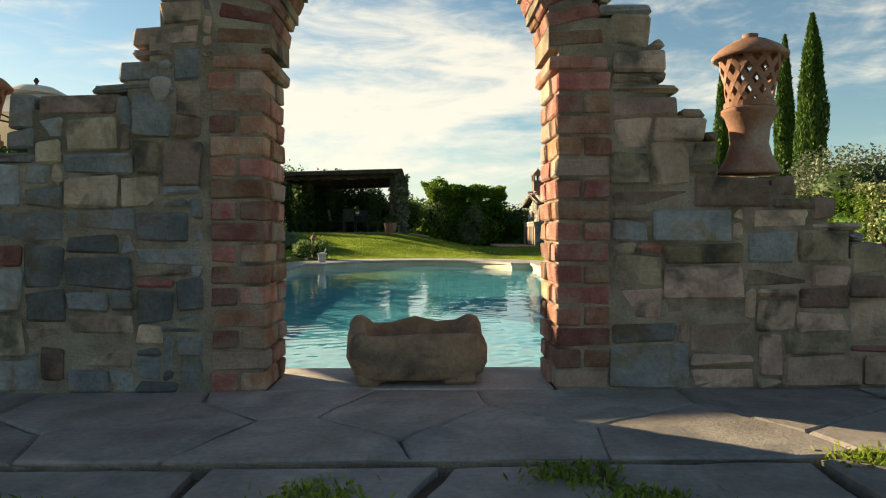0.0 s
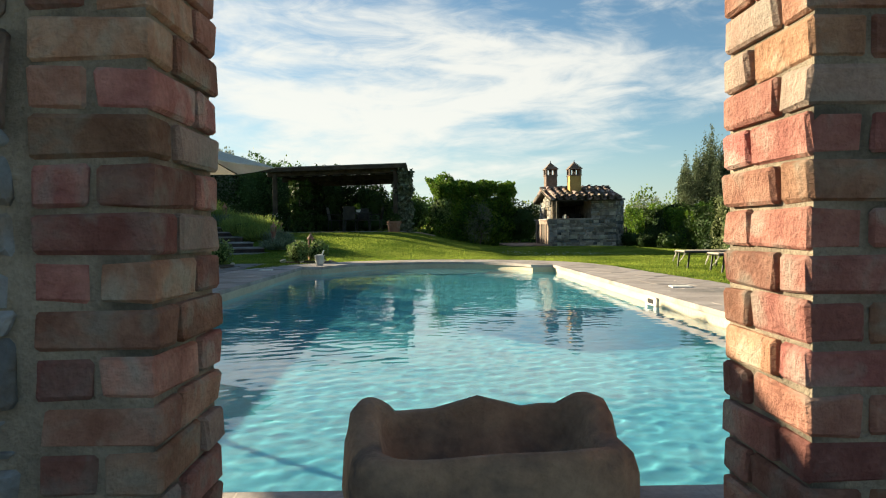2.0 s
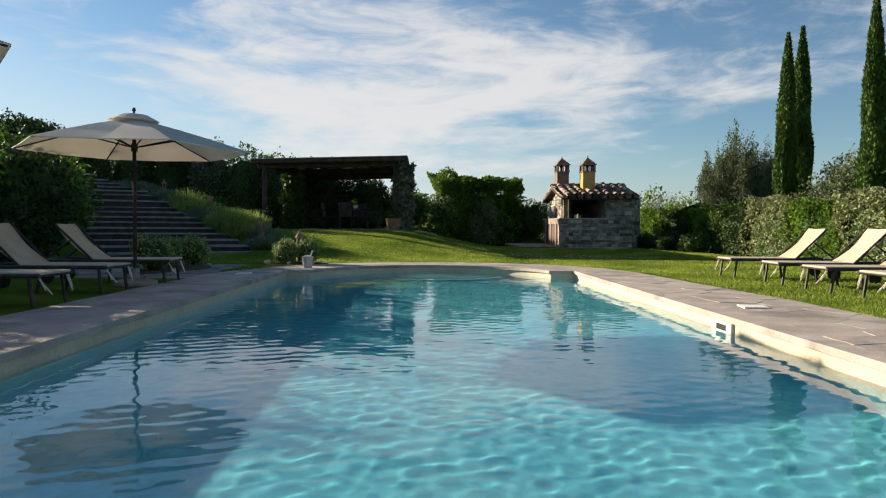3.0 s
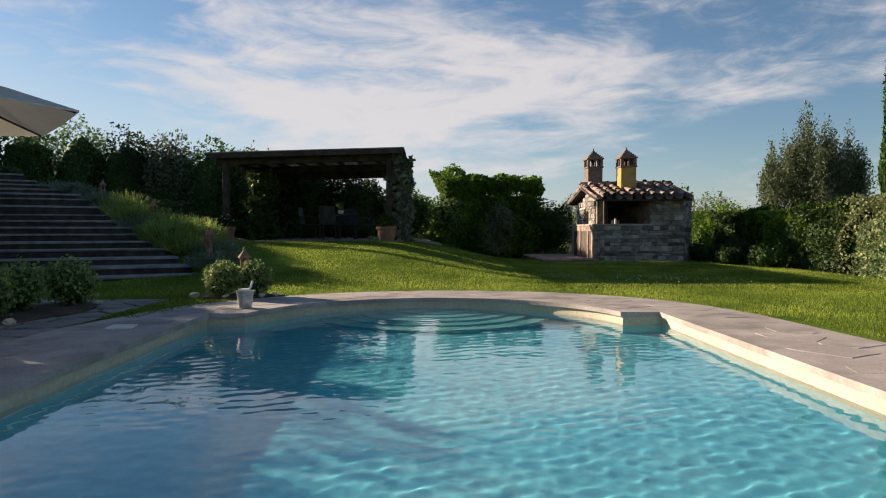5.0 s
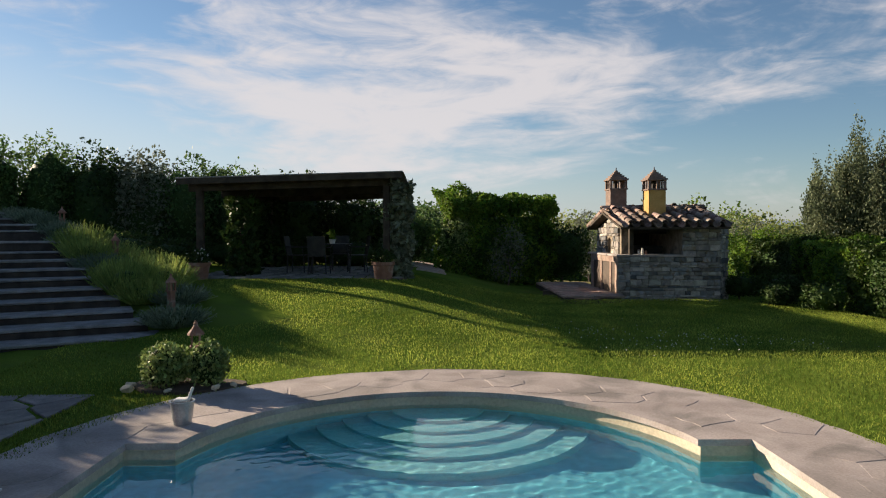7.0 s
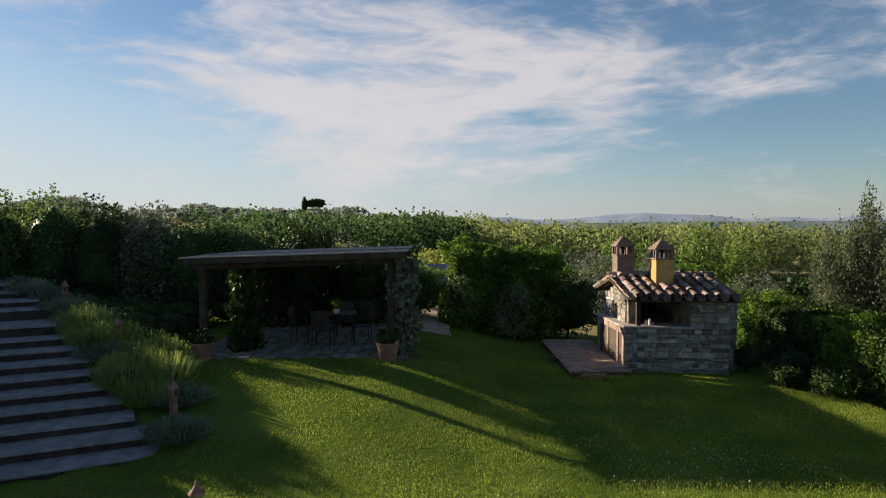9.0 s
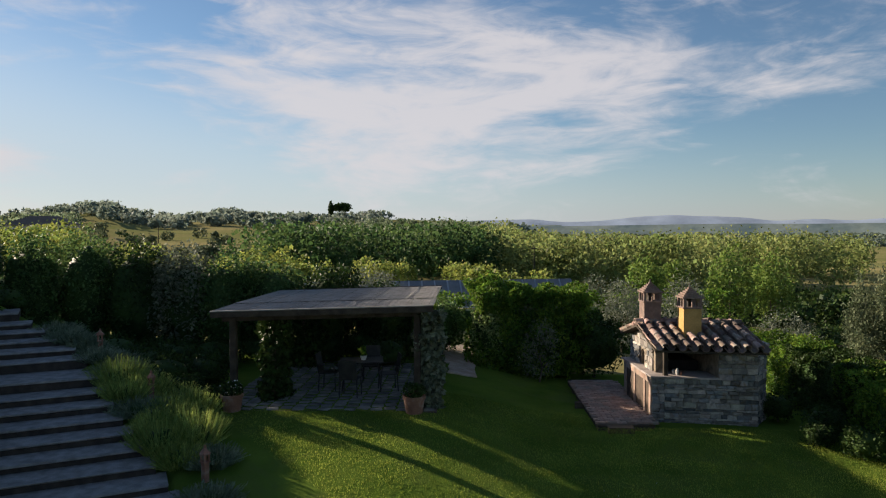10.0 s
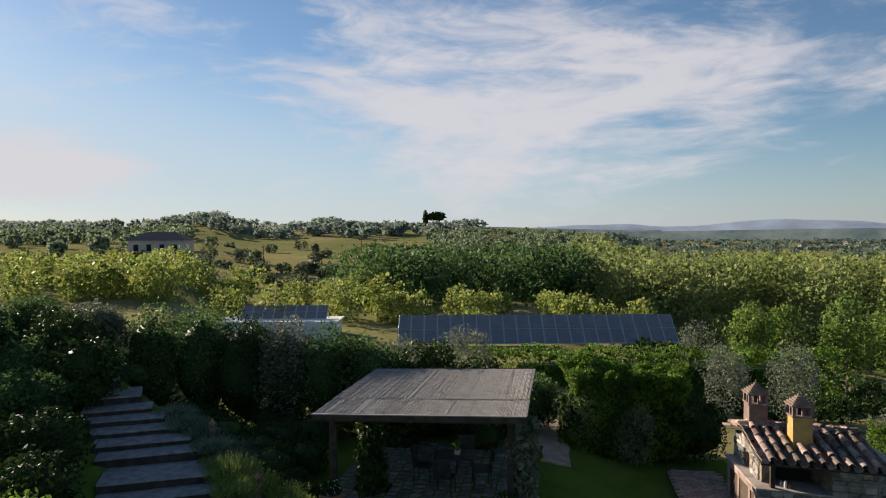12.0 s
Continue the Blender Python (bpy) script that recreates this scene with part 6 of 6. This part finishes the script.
# ---- beyond the garden ----
hedge("hedge", -4.5, 12.5, 43.0, 44.6, -1.5, 1.6, 20000, 0.15, M["leaf"], "long clipped boundary hedge in front of the solar panels", 301, 5)
for i, (px_, d, top, r_, m_, lab) in enumerate(((0.03, 29, 3.2, 1.2, "leaf_grey", "silvery olive tree beyond the pergola"), (-0.06, 30, 2.6, 1.1, "leaf_grey", "silvery olive tree beyond the pergola"), (0.42, 27, 2.7, 0.9, "leaf_grey", "silvery olive tree behind the hut"), (0.52, 27, 2.9, 1.0, "leaf_grey", "silvery olive tree behind the hut"), (0.455, 40, 3.0, 1.3, "leaf_young", "young light green tree with a bare trunk"), (0.51, 42, 2.8, 1.2, "leaf_young", "young light green tree with a bare trunk"), (0.60, 38, 3.9, 1.4, "leaf_young", "young light green tree with a bare trunk"), (0.67, 39, 3.5, 1.4, "leaf_young", "young light green tree with a bare trunk"), (0.38, 40, 2.0, 1.2, "leaf_grey", "silvery olive tree by the solar panels"))):
    x_, y_ = bearing(px_, d)
    z_ = float(land(x_, y_))
    tr = 1.3 if m_ == "leaf_young" else 0.35
    shrub("olive_tree" if m_ == "leaf_grey" else "young_tree", (x_, y_, z_), (r_, r_, (top - z_ - tr) / 1.95), 2600, 0.14 if m_ == "leaf_grey" else 0.2, M[m_], lab, "tree", seed=330 + i, trunk=tr, core=False, slim=0.35 if m_ == "leaf_grey" else 0.7)


def tree_field(spec, leaf_count, leaf, rng):
    out = []
    leaf_count = int(leaf_count * 0.62)
    for x_, y_, z_, h_, r_ in spec:
        p = [blob_points(leaf_count // 3, (x_, y_, z_ + h_ * 0.45), (r_ * 0.8, r_ * 0.8, h_ * 0.42), rng, 0.5, 0.5)]
        for i in range(6):
            a, k_ = rng.uniform(0, 6.28), rng.uniform(0.28, 0.5)
            c = (x_ + math.cos(a) * r_ * 0.62, y_ + math.sin(a) * r_ * 0.62, z_ + h_ * rng.uniform(0.2, 0.82))
            p.append(blob_points(leaf_count // 9, c, (r_ * k_, r_ * k_, min(h_ * k_ * 0.5, r_ * k_ * 1.2)), rng, 0.6, 0.6))
        p = np.concatenate(p)
        out.append(leaves(p[p[:, 2] > z_], leaf, rng, slim=0.8))
        p = blob_points(leaf_count // 4, (x_, y_, z_ + h_ * 0.48), (r_ * 0.75, r_ * 0.75, h_ * 0.42), rng, 0.2, 0.1)
        out.append(leaves(p, leaf * 1.6, rng, slim=0.9))
    return np.concatenate(out)


def woods(count, pr, dr, hr, leaf_count, leaf, material, label, seed, fat=0.5, clear=None):
    """Trees strewn over a stretch of country, hr metres high."""
    rng = np.random.default_rng(seed)
    spec = []
    for i in range(count):
        px_, d = rng.uniform(*pr), math.sqrt(rng.uniform(dr[0] ** 2, dr[1] ** 2))
        if clear and clear[0] < px_ < clear[1] and clear[2] < d < clear[3]:
            continue
        x_, y_ = bearing(px_, d)
        h_ = rng.uniform(*hr)
        spec.append((x_, y_, ground_at(x_, y_) - 0.3, h_, h_ * fat * rng.uniform(0.8, 1.25)))
    ob = quad_mesh("far_woods", tree_field(spec, leaf_count, leaf, rng), material)
    return tagged(ob, label, "woods", kind="stuff")


def ground_at(x_, y_):
    return float(land(x_, y_) + far_land(x_, y_))


woods(52, (-0.64, -0.08), (60, 90), (3.8, 5.4), 900, 0.27, M["leaf_yellow"], "yellow-green young trees beyond the white shed", 61)
woods(15, (-0.09, 0.30), (61, 70), (3.2, 4.2), 1100, 0.22, M["leaf_yellow"], "row of round yellow-green young trees behind the panels", 72)
woods(70, (-0.13, 0.21), (78, 112), (6.2, 8.4), 900, 0.38, M["leaf_wood"], "dark green woodland beyond the panels", 62)
woods(105, (0.21, 0.82), (76, 120), (6.4, 8.8), 950, 0.34, M["leaf_spring"], "pale yellow-green young woodland", 63)
# Darkest leaf used here in place of the shadow under the trees.
woods(70, (0.30, 0.84), (48, 68), (1.6, 3.0), 500, 0.28, M["leaf_dark"], "dark green undergrowth below the young woodland", 64, fat=0.7)
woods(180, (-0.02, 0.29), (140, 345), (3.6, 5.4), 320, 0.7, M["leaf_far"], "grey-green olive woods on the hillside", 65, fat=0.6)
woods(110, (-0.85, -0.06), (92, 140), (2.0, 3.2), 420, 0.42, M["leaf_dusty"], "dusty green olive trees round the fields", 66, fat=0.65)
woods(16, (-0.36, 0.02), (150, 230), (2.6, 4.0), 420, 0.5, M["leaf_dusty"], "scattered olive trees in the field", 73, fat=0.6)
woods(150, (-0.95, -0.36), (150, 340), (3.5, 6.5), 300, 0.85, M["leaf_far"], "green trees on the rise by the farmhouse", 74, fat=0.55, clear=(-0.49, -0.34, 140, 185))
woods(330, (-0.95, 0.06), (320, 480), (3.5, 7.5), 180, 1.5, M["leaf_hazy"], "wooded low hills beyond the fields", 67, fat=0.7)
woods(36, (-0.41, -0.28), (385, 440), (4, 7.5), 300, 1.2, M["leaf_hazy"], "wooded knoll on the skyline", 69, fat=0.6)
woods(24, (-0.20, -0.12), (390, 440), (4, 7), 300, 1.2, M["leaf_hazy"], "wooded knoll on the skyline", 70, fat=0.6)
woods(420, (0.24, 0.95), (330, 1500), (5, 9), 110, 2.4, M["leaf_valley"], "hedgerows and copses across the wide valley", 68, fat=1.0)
# Scrub coloured dark to stand in for the trees' shadow behind the hut.
woods(70, (0.40, 0.90), (31, 46), (0.9, 1.7), 500, 0.16, M["leaf_dark"], "low scrub at the garden edge, darkened as tree shadow", 76, fat=0.8)
woods(36, (0.20, 0.52), (122, 200), (6.5, 9.0), 420, 0.6, M["leaf_spring"], "pale green woods at the edge of the valley", 77)
woods(20, (0.05, 0.3), (120, 150), (4.5, 6.5), 900, 0.4, M["leaf_wood"], "dark trees along the edge of the olive wood", 75)

x_, y_ = bearing(-0.022, 400)
z_ = ground_at(x_, y_)
pine = thing("umbrella_pine", (x_ + 5.5, y_, z_), 0, "dark umbrella pine on the skyline", "tree")
rng = np.random.default_rng(95)
quad_mesh("crown", leaves(blob_points(700, (0, 0, 17.5 - z_), (5.4, 4.4, 2.6), rng, 0.2, 0.5), 1.4, rng, slim=0.8), M["leaf_dark"], pine)
part("trunk", rod(bmesh.new(), (0, 0, -1), (0, 0, 17.0 - z_), 0.6, 0.3, 8), M["bark"], pine)
far_cyp = thing("skyline_cypress", (x_ - 1.0, y_, z_), 0, "tall dark cypress on the skyline", "tree")
quad_mesh("crown", leaves(blob_points(600, (0, 0, (21.5 - z_) / 2), (1.6, 1.6, (21.5 - z_) / 2), rng, 0.15, 0.5), 1.3, rng, slim=0.5, up=1.5), M["leaf_dark"], far_cyp)
part("trunk", rod(bmesh.new(), (0, 0, -1), (0, 0, 8), 0.3, 0.2, 8), M["bark"], far_cyp)

x_, y_ = bearing(-0.415, 165)
farm = thing("farmhouse", (x_, y_, 2.4), 14, "far farmhouse with pale walls and a red hipped roof", "house")
part("wall", boxed(-6.5, 6.5, -4, 4, -3, 3.6), M["plum"], farm)
bm = bmesh.new()
b4 = [bm.verts.new(c) for c in ((-7.2, -4.7, 3.6), (7.2, -4.7, 3.6), (7.2, 4.7, 3.6), (-7.2, 4.7, 3.6))]
r2 = [bm.verts.new(c) for c in ((-3, 0, 5.6), (3, 0, 5.6))]
for f in ((b4[0], b4[1], r2[1], r2[0]), (b4[2], b4[3], r2[0], r2[1]), (b4[1], b4[2], r2[1]), (b4[3], b4[0], r2[0]), (b4[3], b4[2], b4[1], b4[0])):
    bm.faces.new(f)
part("roof", bm, M["tile"], farm)
for i in range(4):
    part("window", boxed(-5.2 + 3.0 * i, -4.1 + 3.0 * i, -4.06, -4.0, 1.0, 2.6), M["dark"], farm)

for px_, d, a in ((0.535, 820, 20), (0.583, 840, -15), (0.60, 1050, 40)):
    x_, y_ = bearing(px_, d)
    copy_thing(farm, pose(x_, y_, ground_at(x_, y_) + 1.5, 0, 0, a))

# mountains at the end of the plain
def range_of_hills(name, dist, a0, a1, low, height, seed, material, label):
    bm = bmesh.new()
    steps = 90
    prev = None
    for i in range(steps + 1):
        t_ = i / steps
        a = radians(a0 + (a1 - a0) * t_)
        h_ = low + height * (0.45 + 0.55 * noise.noise(Vector((t_ * 4.0, seed, 0)))) * math.sin(math.pi * min(max(t_, 0.02), 0.98)) ** 0.6 + height * 0.10 * noise.noise(Vector((t_ * 16, seed, 2)))
        cur = [bm.verts.new((dist * k_ * math.sin(a), dist * k_ * math.cos(a), z_)) for k_, z_ in ((0.93, -60), (1.0, h_), (1.12, -60))]
        if prev:
            for j in range(2):
                bm.faces.new((prev[j], prev[j + 1], cur[j + 1], cur[j]))
        prev = cur
    return tagged(part(name, bm, material, smooth=True), label, "hills", kind="structure")


# Haze comes from the backdrop colours, paler with distance.
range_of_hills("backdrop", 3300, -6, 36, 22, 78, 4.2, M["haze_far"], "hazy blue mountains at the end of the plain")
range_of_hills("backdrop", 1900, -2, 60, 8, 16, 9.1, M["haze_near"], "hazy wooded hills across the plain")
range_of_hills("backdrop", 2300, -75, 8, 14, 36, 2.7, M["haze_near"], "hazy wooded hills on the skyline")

# ---- grass ----
rng = np.random.default_rng(99)


def turf(count, x0, x1, y0, y1, height, keep, seed):
    rng = np.random.default_rng(seed)
    x_, y_ = rng.uniform(x0, x1, count), rng.uniform(y0, y1, count)
    ok = keep(x_, y_)
    x_, y_ = x_[ok], y_[ok]
    n_ = len(x_)
    base_ = np.stack((x_, y_, land(x_, y_) - 0.012), 1)
    a = rng.uniform(0, 2 * math.pi, n_)
    lean = np.stack((np.cos(a) * 0.4, np.sin(a) * 0.4, np.ones(n_)), 1) * (height * rng.uniform(0.5, 1.3, n_))[:, None]
    wide = np.stack((-np.sin(a), np.cos(a), np.zeros(n_)), 1) * (height * 0.2)
    q = np.stack((base_ - wide, base_ + wide, base_ + lean + wide * 0.25, base_ + lean - wide * 0.25), 1)
    return tagged(quad_mesh("grass", q, M["grass"]), "short mown grass blades of the lawn", "grass", kind="stuff")


def on_lawn(x_, y_):
    pool_side = (np.hypot(x_ - 0.08, y_ - 15.5) < 3.38) | ((np.abs(x_ - 0.05) < 3.76) & (y_ < 15.6))
    s = (x_ - STAIR[0]) * UP[0] + (y_ - STAIR[1]) * UP[1]
    w = (x_ - STAIR[0]) * ACROSS[0] + (y_ - STAIR[1]) * ACROSS[1]
    stair = (s > -0.05) & (w < stair_right(s) + 2.0)
    perg = (x_ > -5.9) & (x_ < -0.75) & (y_ > 25.5)
    hut_ = (x_ > 2.9) & (y_ > 26.3)
    return ~(pool_side | stair | perg | hut_) & (x_ > -7)


turf(165000, -5.5, 8.5, 17.5, 27.5, 0.026, on_lawn, 501)
turf(80000, 2.0, 8.6, 4.0, 17.5, 0.026, on_lawn, 502)
turf(7000, -3.74, -2.0, 15.6, 17.5, 0.026, on_lawn, 504)
rng = np.random.default_rng(503)
spots = np.concatenate([np.column_stack((rng.normal(cx, 0.55, 60), rng.normal(cy, 0.35, 60))) for cx, cy in ((2.6, 21.6), (3.9, 21.0), (5.0, 20.6), (3.2, 20.4))])
daisies = leaves(np.column_stack((spots, land(spots[:, 0], spots[:, 1]) + 0.035)), 0.02, rng, slim=0.9, up=0.2)
tagged(quad_mesh("daisies", daisies, M["white"]), "tiny white daisies scattered in the lawn", "flowers", kind="stuff")

# ---- paving pieces ----
def clip_cell(poly, px_, py_, qx, qy, gap):
    """Cut a polygon by the line half-way between two seeds, less half a joint."""
    mx, my = (px_ + qx) / 2, (py_ + qy) / 2
    nx, ny_ = qx - px_, qy - py_
    ln = math.hypot(nx, ny_)
    nx, ny_ = nx / ln, ny_ / ln
    c = nx * mx + ny_ * my - gap / 2
    out = []
    for (ax, ay), (bx, by) in zip(poly, poly[1:] + poly[:1]):
        da, db = nx * ax + ny_ * ay - c, nx * bx + ny_ * by - c
        if da <= 0:
            out.append((ax, ay))
        if da * db < 0:
            t_ = da / (da - db)
            out.append((ax + (bx - ax) * t_, ay + (by - ay) * t_))
    return out


def flags(parent, seeds, bounds, gap, top, thick, material, rng, inside_of=None, name="flagstone", wobble=0.008):
    x0, x1, y0, y1 = bounds
    for i, (sx, sy) in enumerate(seeds):
        if inside_of and not inside_of(sx, sy):
            continue
        poly = [(max(x0, sx - 1.6), max(y0, sy - 1.6)), (min(x1, sx + 1.6), max(y0, sy - 1.6)), (min(x1, sx + 1.6), min(y1, sy + 1.6)), (max(x0, sx - 1.6), min(y1, sy + 1.6))]
        for j, (qx, qy) in enumerate(seeds):
            if i != j and abs(qx - sx) < 2.4 and abs(qy - sy) < 2.4:
                poly = clip_cell(poly, sx, sy, qx, qy, gap)
                if len(poly) < 3:
                    break
        if len(poly) < 3:
            continue
        if inside_of and not all(inside_of(x_, y_) for x_, y_ in poly):
            continue
        z = top + rng.uniform(-wobble, wobble)
        cx, cy = sum(q[0] for q in poly) / len(poly), sum(q[1] for q in poly) / len(poly)
        rough = []
        for (ax, ay), (bx, by) in zip(poly, poly[1:] + poly[:1]):
            cuts_n = max(1, int(math.hypot(bx - ax, by - ay) / 0.11))
            for k_ in range(cuts_n):
                t_ = k_ / cuts_n
                j_ = 0.011
                rough.append((ax + (bx - ax) * t_ + rng.uniform(-j_, j_), ay + (by - ay) * t_ + rng.uniform(-j_, j_)))
        n_ = len(rough)
        verts = [(x_ - cx, y_ - cy, -thick) for x_, y_ in rough] + [(x_ - cx, y_ - cy, -0.008) for x_, y_ in rough] + [((x_ - cx) * 0.965, (y_ - cy) * 0.965, 0.0) for x_, y_ in rough]
        faces = []
        for a, b in ((0, n_), (n_, 2 * n_)):
            faces += [(a + k_, a + (k_ + 1) % n_, b + (k_ + 1) % n_, b + k_) for k_ in range(n_)]
        faces.append(tuple(range(2 * n_, 3 * n_)))
        ob = link_mesh(name, verts, faces, material, parent)
        ob.matrix_basis = pose(cx, cy, z)


def scatter(x0, x1, y0, y1, dx, dy, jitter, rng):
    out = []
    rows_n = int((y1 - y0) / dy)
    for j in range(rows_n):
        for i in range(int((x1 - x0) / dx)):
            out.append((x0 + (i + 0.5 + 0.5 * (j % 2)) * dx + rng.uniform(-jitter, jitter) * dx, y0 + (j + 0.5) * dy + rng.uniform(-jitter, jitter) * dy))
    return out


rng = np.random.default_rng(111)
terrace = tagged(new("pavement"), "irregular flagstone terrace with grass in the joints", "paving", kind="structure")
part("bedding", boxed(-4.2, 4.4, 2.44, Y0 - 0.008, -0.25, -0.012), M["mortar"], terrace)
part("bedding", boxed(-4.2, 4.4, -3.0, 2.4, -0.25, -0.045), M["soil"], terrace)
flags(terrace, scatter(-3.6, 3.8, 2.44, 3.4, 0.75, 0.48, 0.28, rng) , (-4.1, 4.3, 2.45, 3.40), 0.012, 0.0, 0.06, M["paving"], rng, wobble=0.003)
flags(terrace, scatter(-3.6, 3.8, -2.2, 2.4, 0.62, 0.5, 0.3, rng), (-4.1, 4.3, -2.9, 2.41), 0.05, -0.008, 0.06, M["paving"], rng)
part("sill", boxed(XC - HALF + 0.005, XC + HALF - 0.005, 3.405, Y0 - 0.004, -0.2, 0.003, 0.006), M["coping"], terrace, "worn stone sill in the archway")
p = []
for i in range(420):
    x_, y_ = rng.uniform(-2.8, 3.0), rng.uniform(0.8, 2.42)
    p.append((x_, y_, -0.03))
tuft_at = np.array([(1.6, 2.42), (1.75, 2.3), (0.75, 2.1), (0.9, 1.95), (-1.0, 2.05), (-0.15, 2.15), (1.9, 2.45), (0.6, 2.3), (1.1, 1.8)])
pts = np.concatenate([np.column_stack((c[0] + rng.normal(0, 0.07, 130), c[1] + rng.normal(0, 0.05, 130), np.full(130, 0.005))) for c in tuft_at for _ in range(2)] + [np.array(p)])
tagged(quad_mesh("joint_grass", leaves(pts, 0.034, rng, slim=0.3, up=1.0), M["grass"]), "tufts of grass growing in the paving joints", "grass", kind="stuff")

left = tagged(new("pavement"), "irregular stone paving with mossy joints beside the lawn", "paving", kind="structure")
part("bedding", boxed(-6.6, -3.74, 13.9, 17.75, -0.2, -0.016), M["lawn"], left)
flags(left, scatter(-6.6, -3.4, 14.0, 17.9, 0.55, 0.42, 0.3, rng), (-6.5, -3.75, 14.0, 17.7), 0.05, 0.0, 0.05, M["paving"], rng)

ring_out, ring_in = coping_outline(), pool_outline(-0.10)


def on_coping(x_, y_):
    return inside(ring_out, x_, y_) and not inside(ring_in, x_, y_)


flags(coping, scatter(-3.7, 4.2, 3.9, 19.2, 0.5, 0.36, 0.3, rng), (-3.7, 3.85, 3.95, 19.0), 0.005, 0.0025, 0.03, M["coping"], rng, on_coping, wobble=0.002)

# bricks of the patio and cobbles of the pergola floor
rng = np.random.default_rng(112)
brick_mesh = []
for i in range(4):
    v, f = chipped(0.235, 0.112, 0.05, 0.006, 0.003, rng)
    me = bpy.data.meshes.new("brick")
    me.from_pydata([tuple(q) for q in v], [], f)
    me.materials.append(M["brick_worn"])
    brick_mesh.append(me)
for j in range(36):
    for i in range(6):
        x_, y_ = 3.08 + 0.25 * i + 0.125 * (j % 2), 26.6 + 0.125 * j
        if x_ < 4.4:
            block("brick", (x_, y_, float(land(x_, y_)) + 0.028 + rng.uniform(-0.004, 0.004)), None, 0, 0, None, patio, rng, Matrix.Rotation(rng.uniform(-0.03, 0.03), 4, "Z"), brick_mesh[(i * 3 + j) % 4])
cob = []
for i in range(5):
    v, f = chipped(0.26, 0.2, 0.05, 0.02, 0.015, rng)
    me = bpy.data.meshes.new("cobble")
    me.from_pydata([tuple(q) for q in v], [], f)
    me.materials.append(M["cobble"])
    cob.append(me)
for j in range(18):
    for i in range(17):
        block("cobble", (0.295 * (i - 8), -2.55 + 0.295 * j + 0.1 * (i % 2), 0.125 + rng.uniform(-0.006, 0.006)), None, 0, 0, None, pergola_floor, rng, Matrix.Rotation(rng.uniform(-0.3, 0.3), 4, "Z"), cob[(i + 2 * j) % 5])
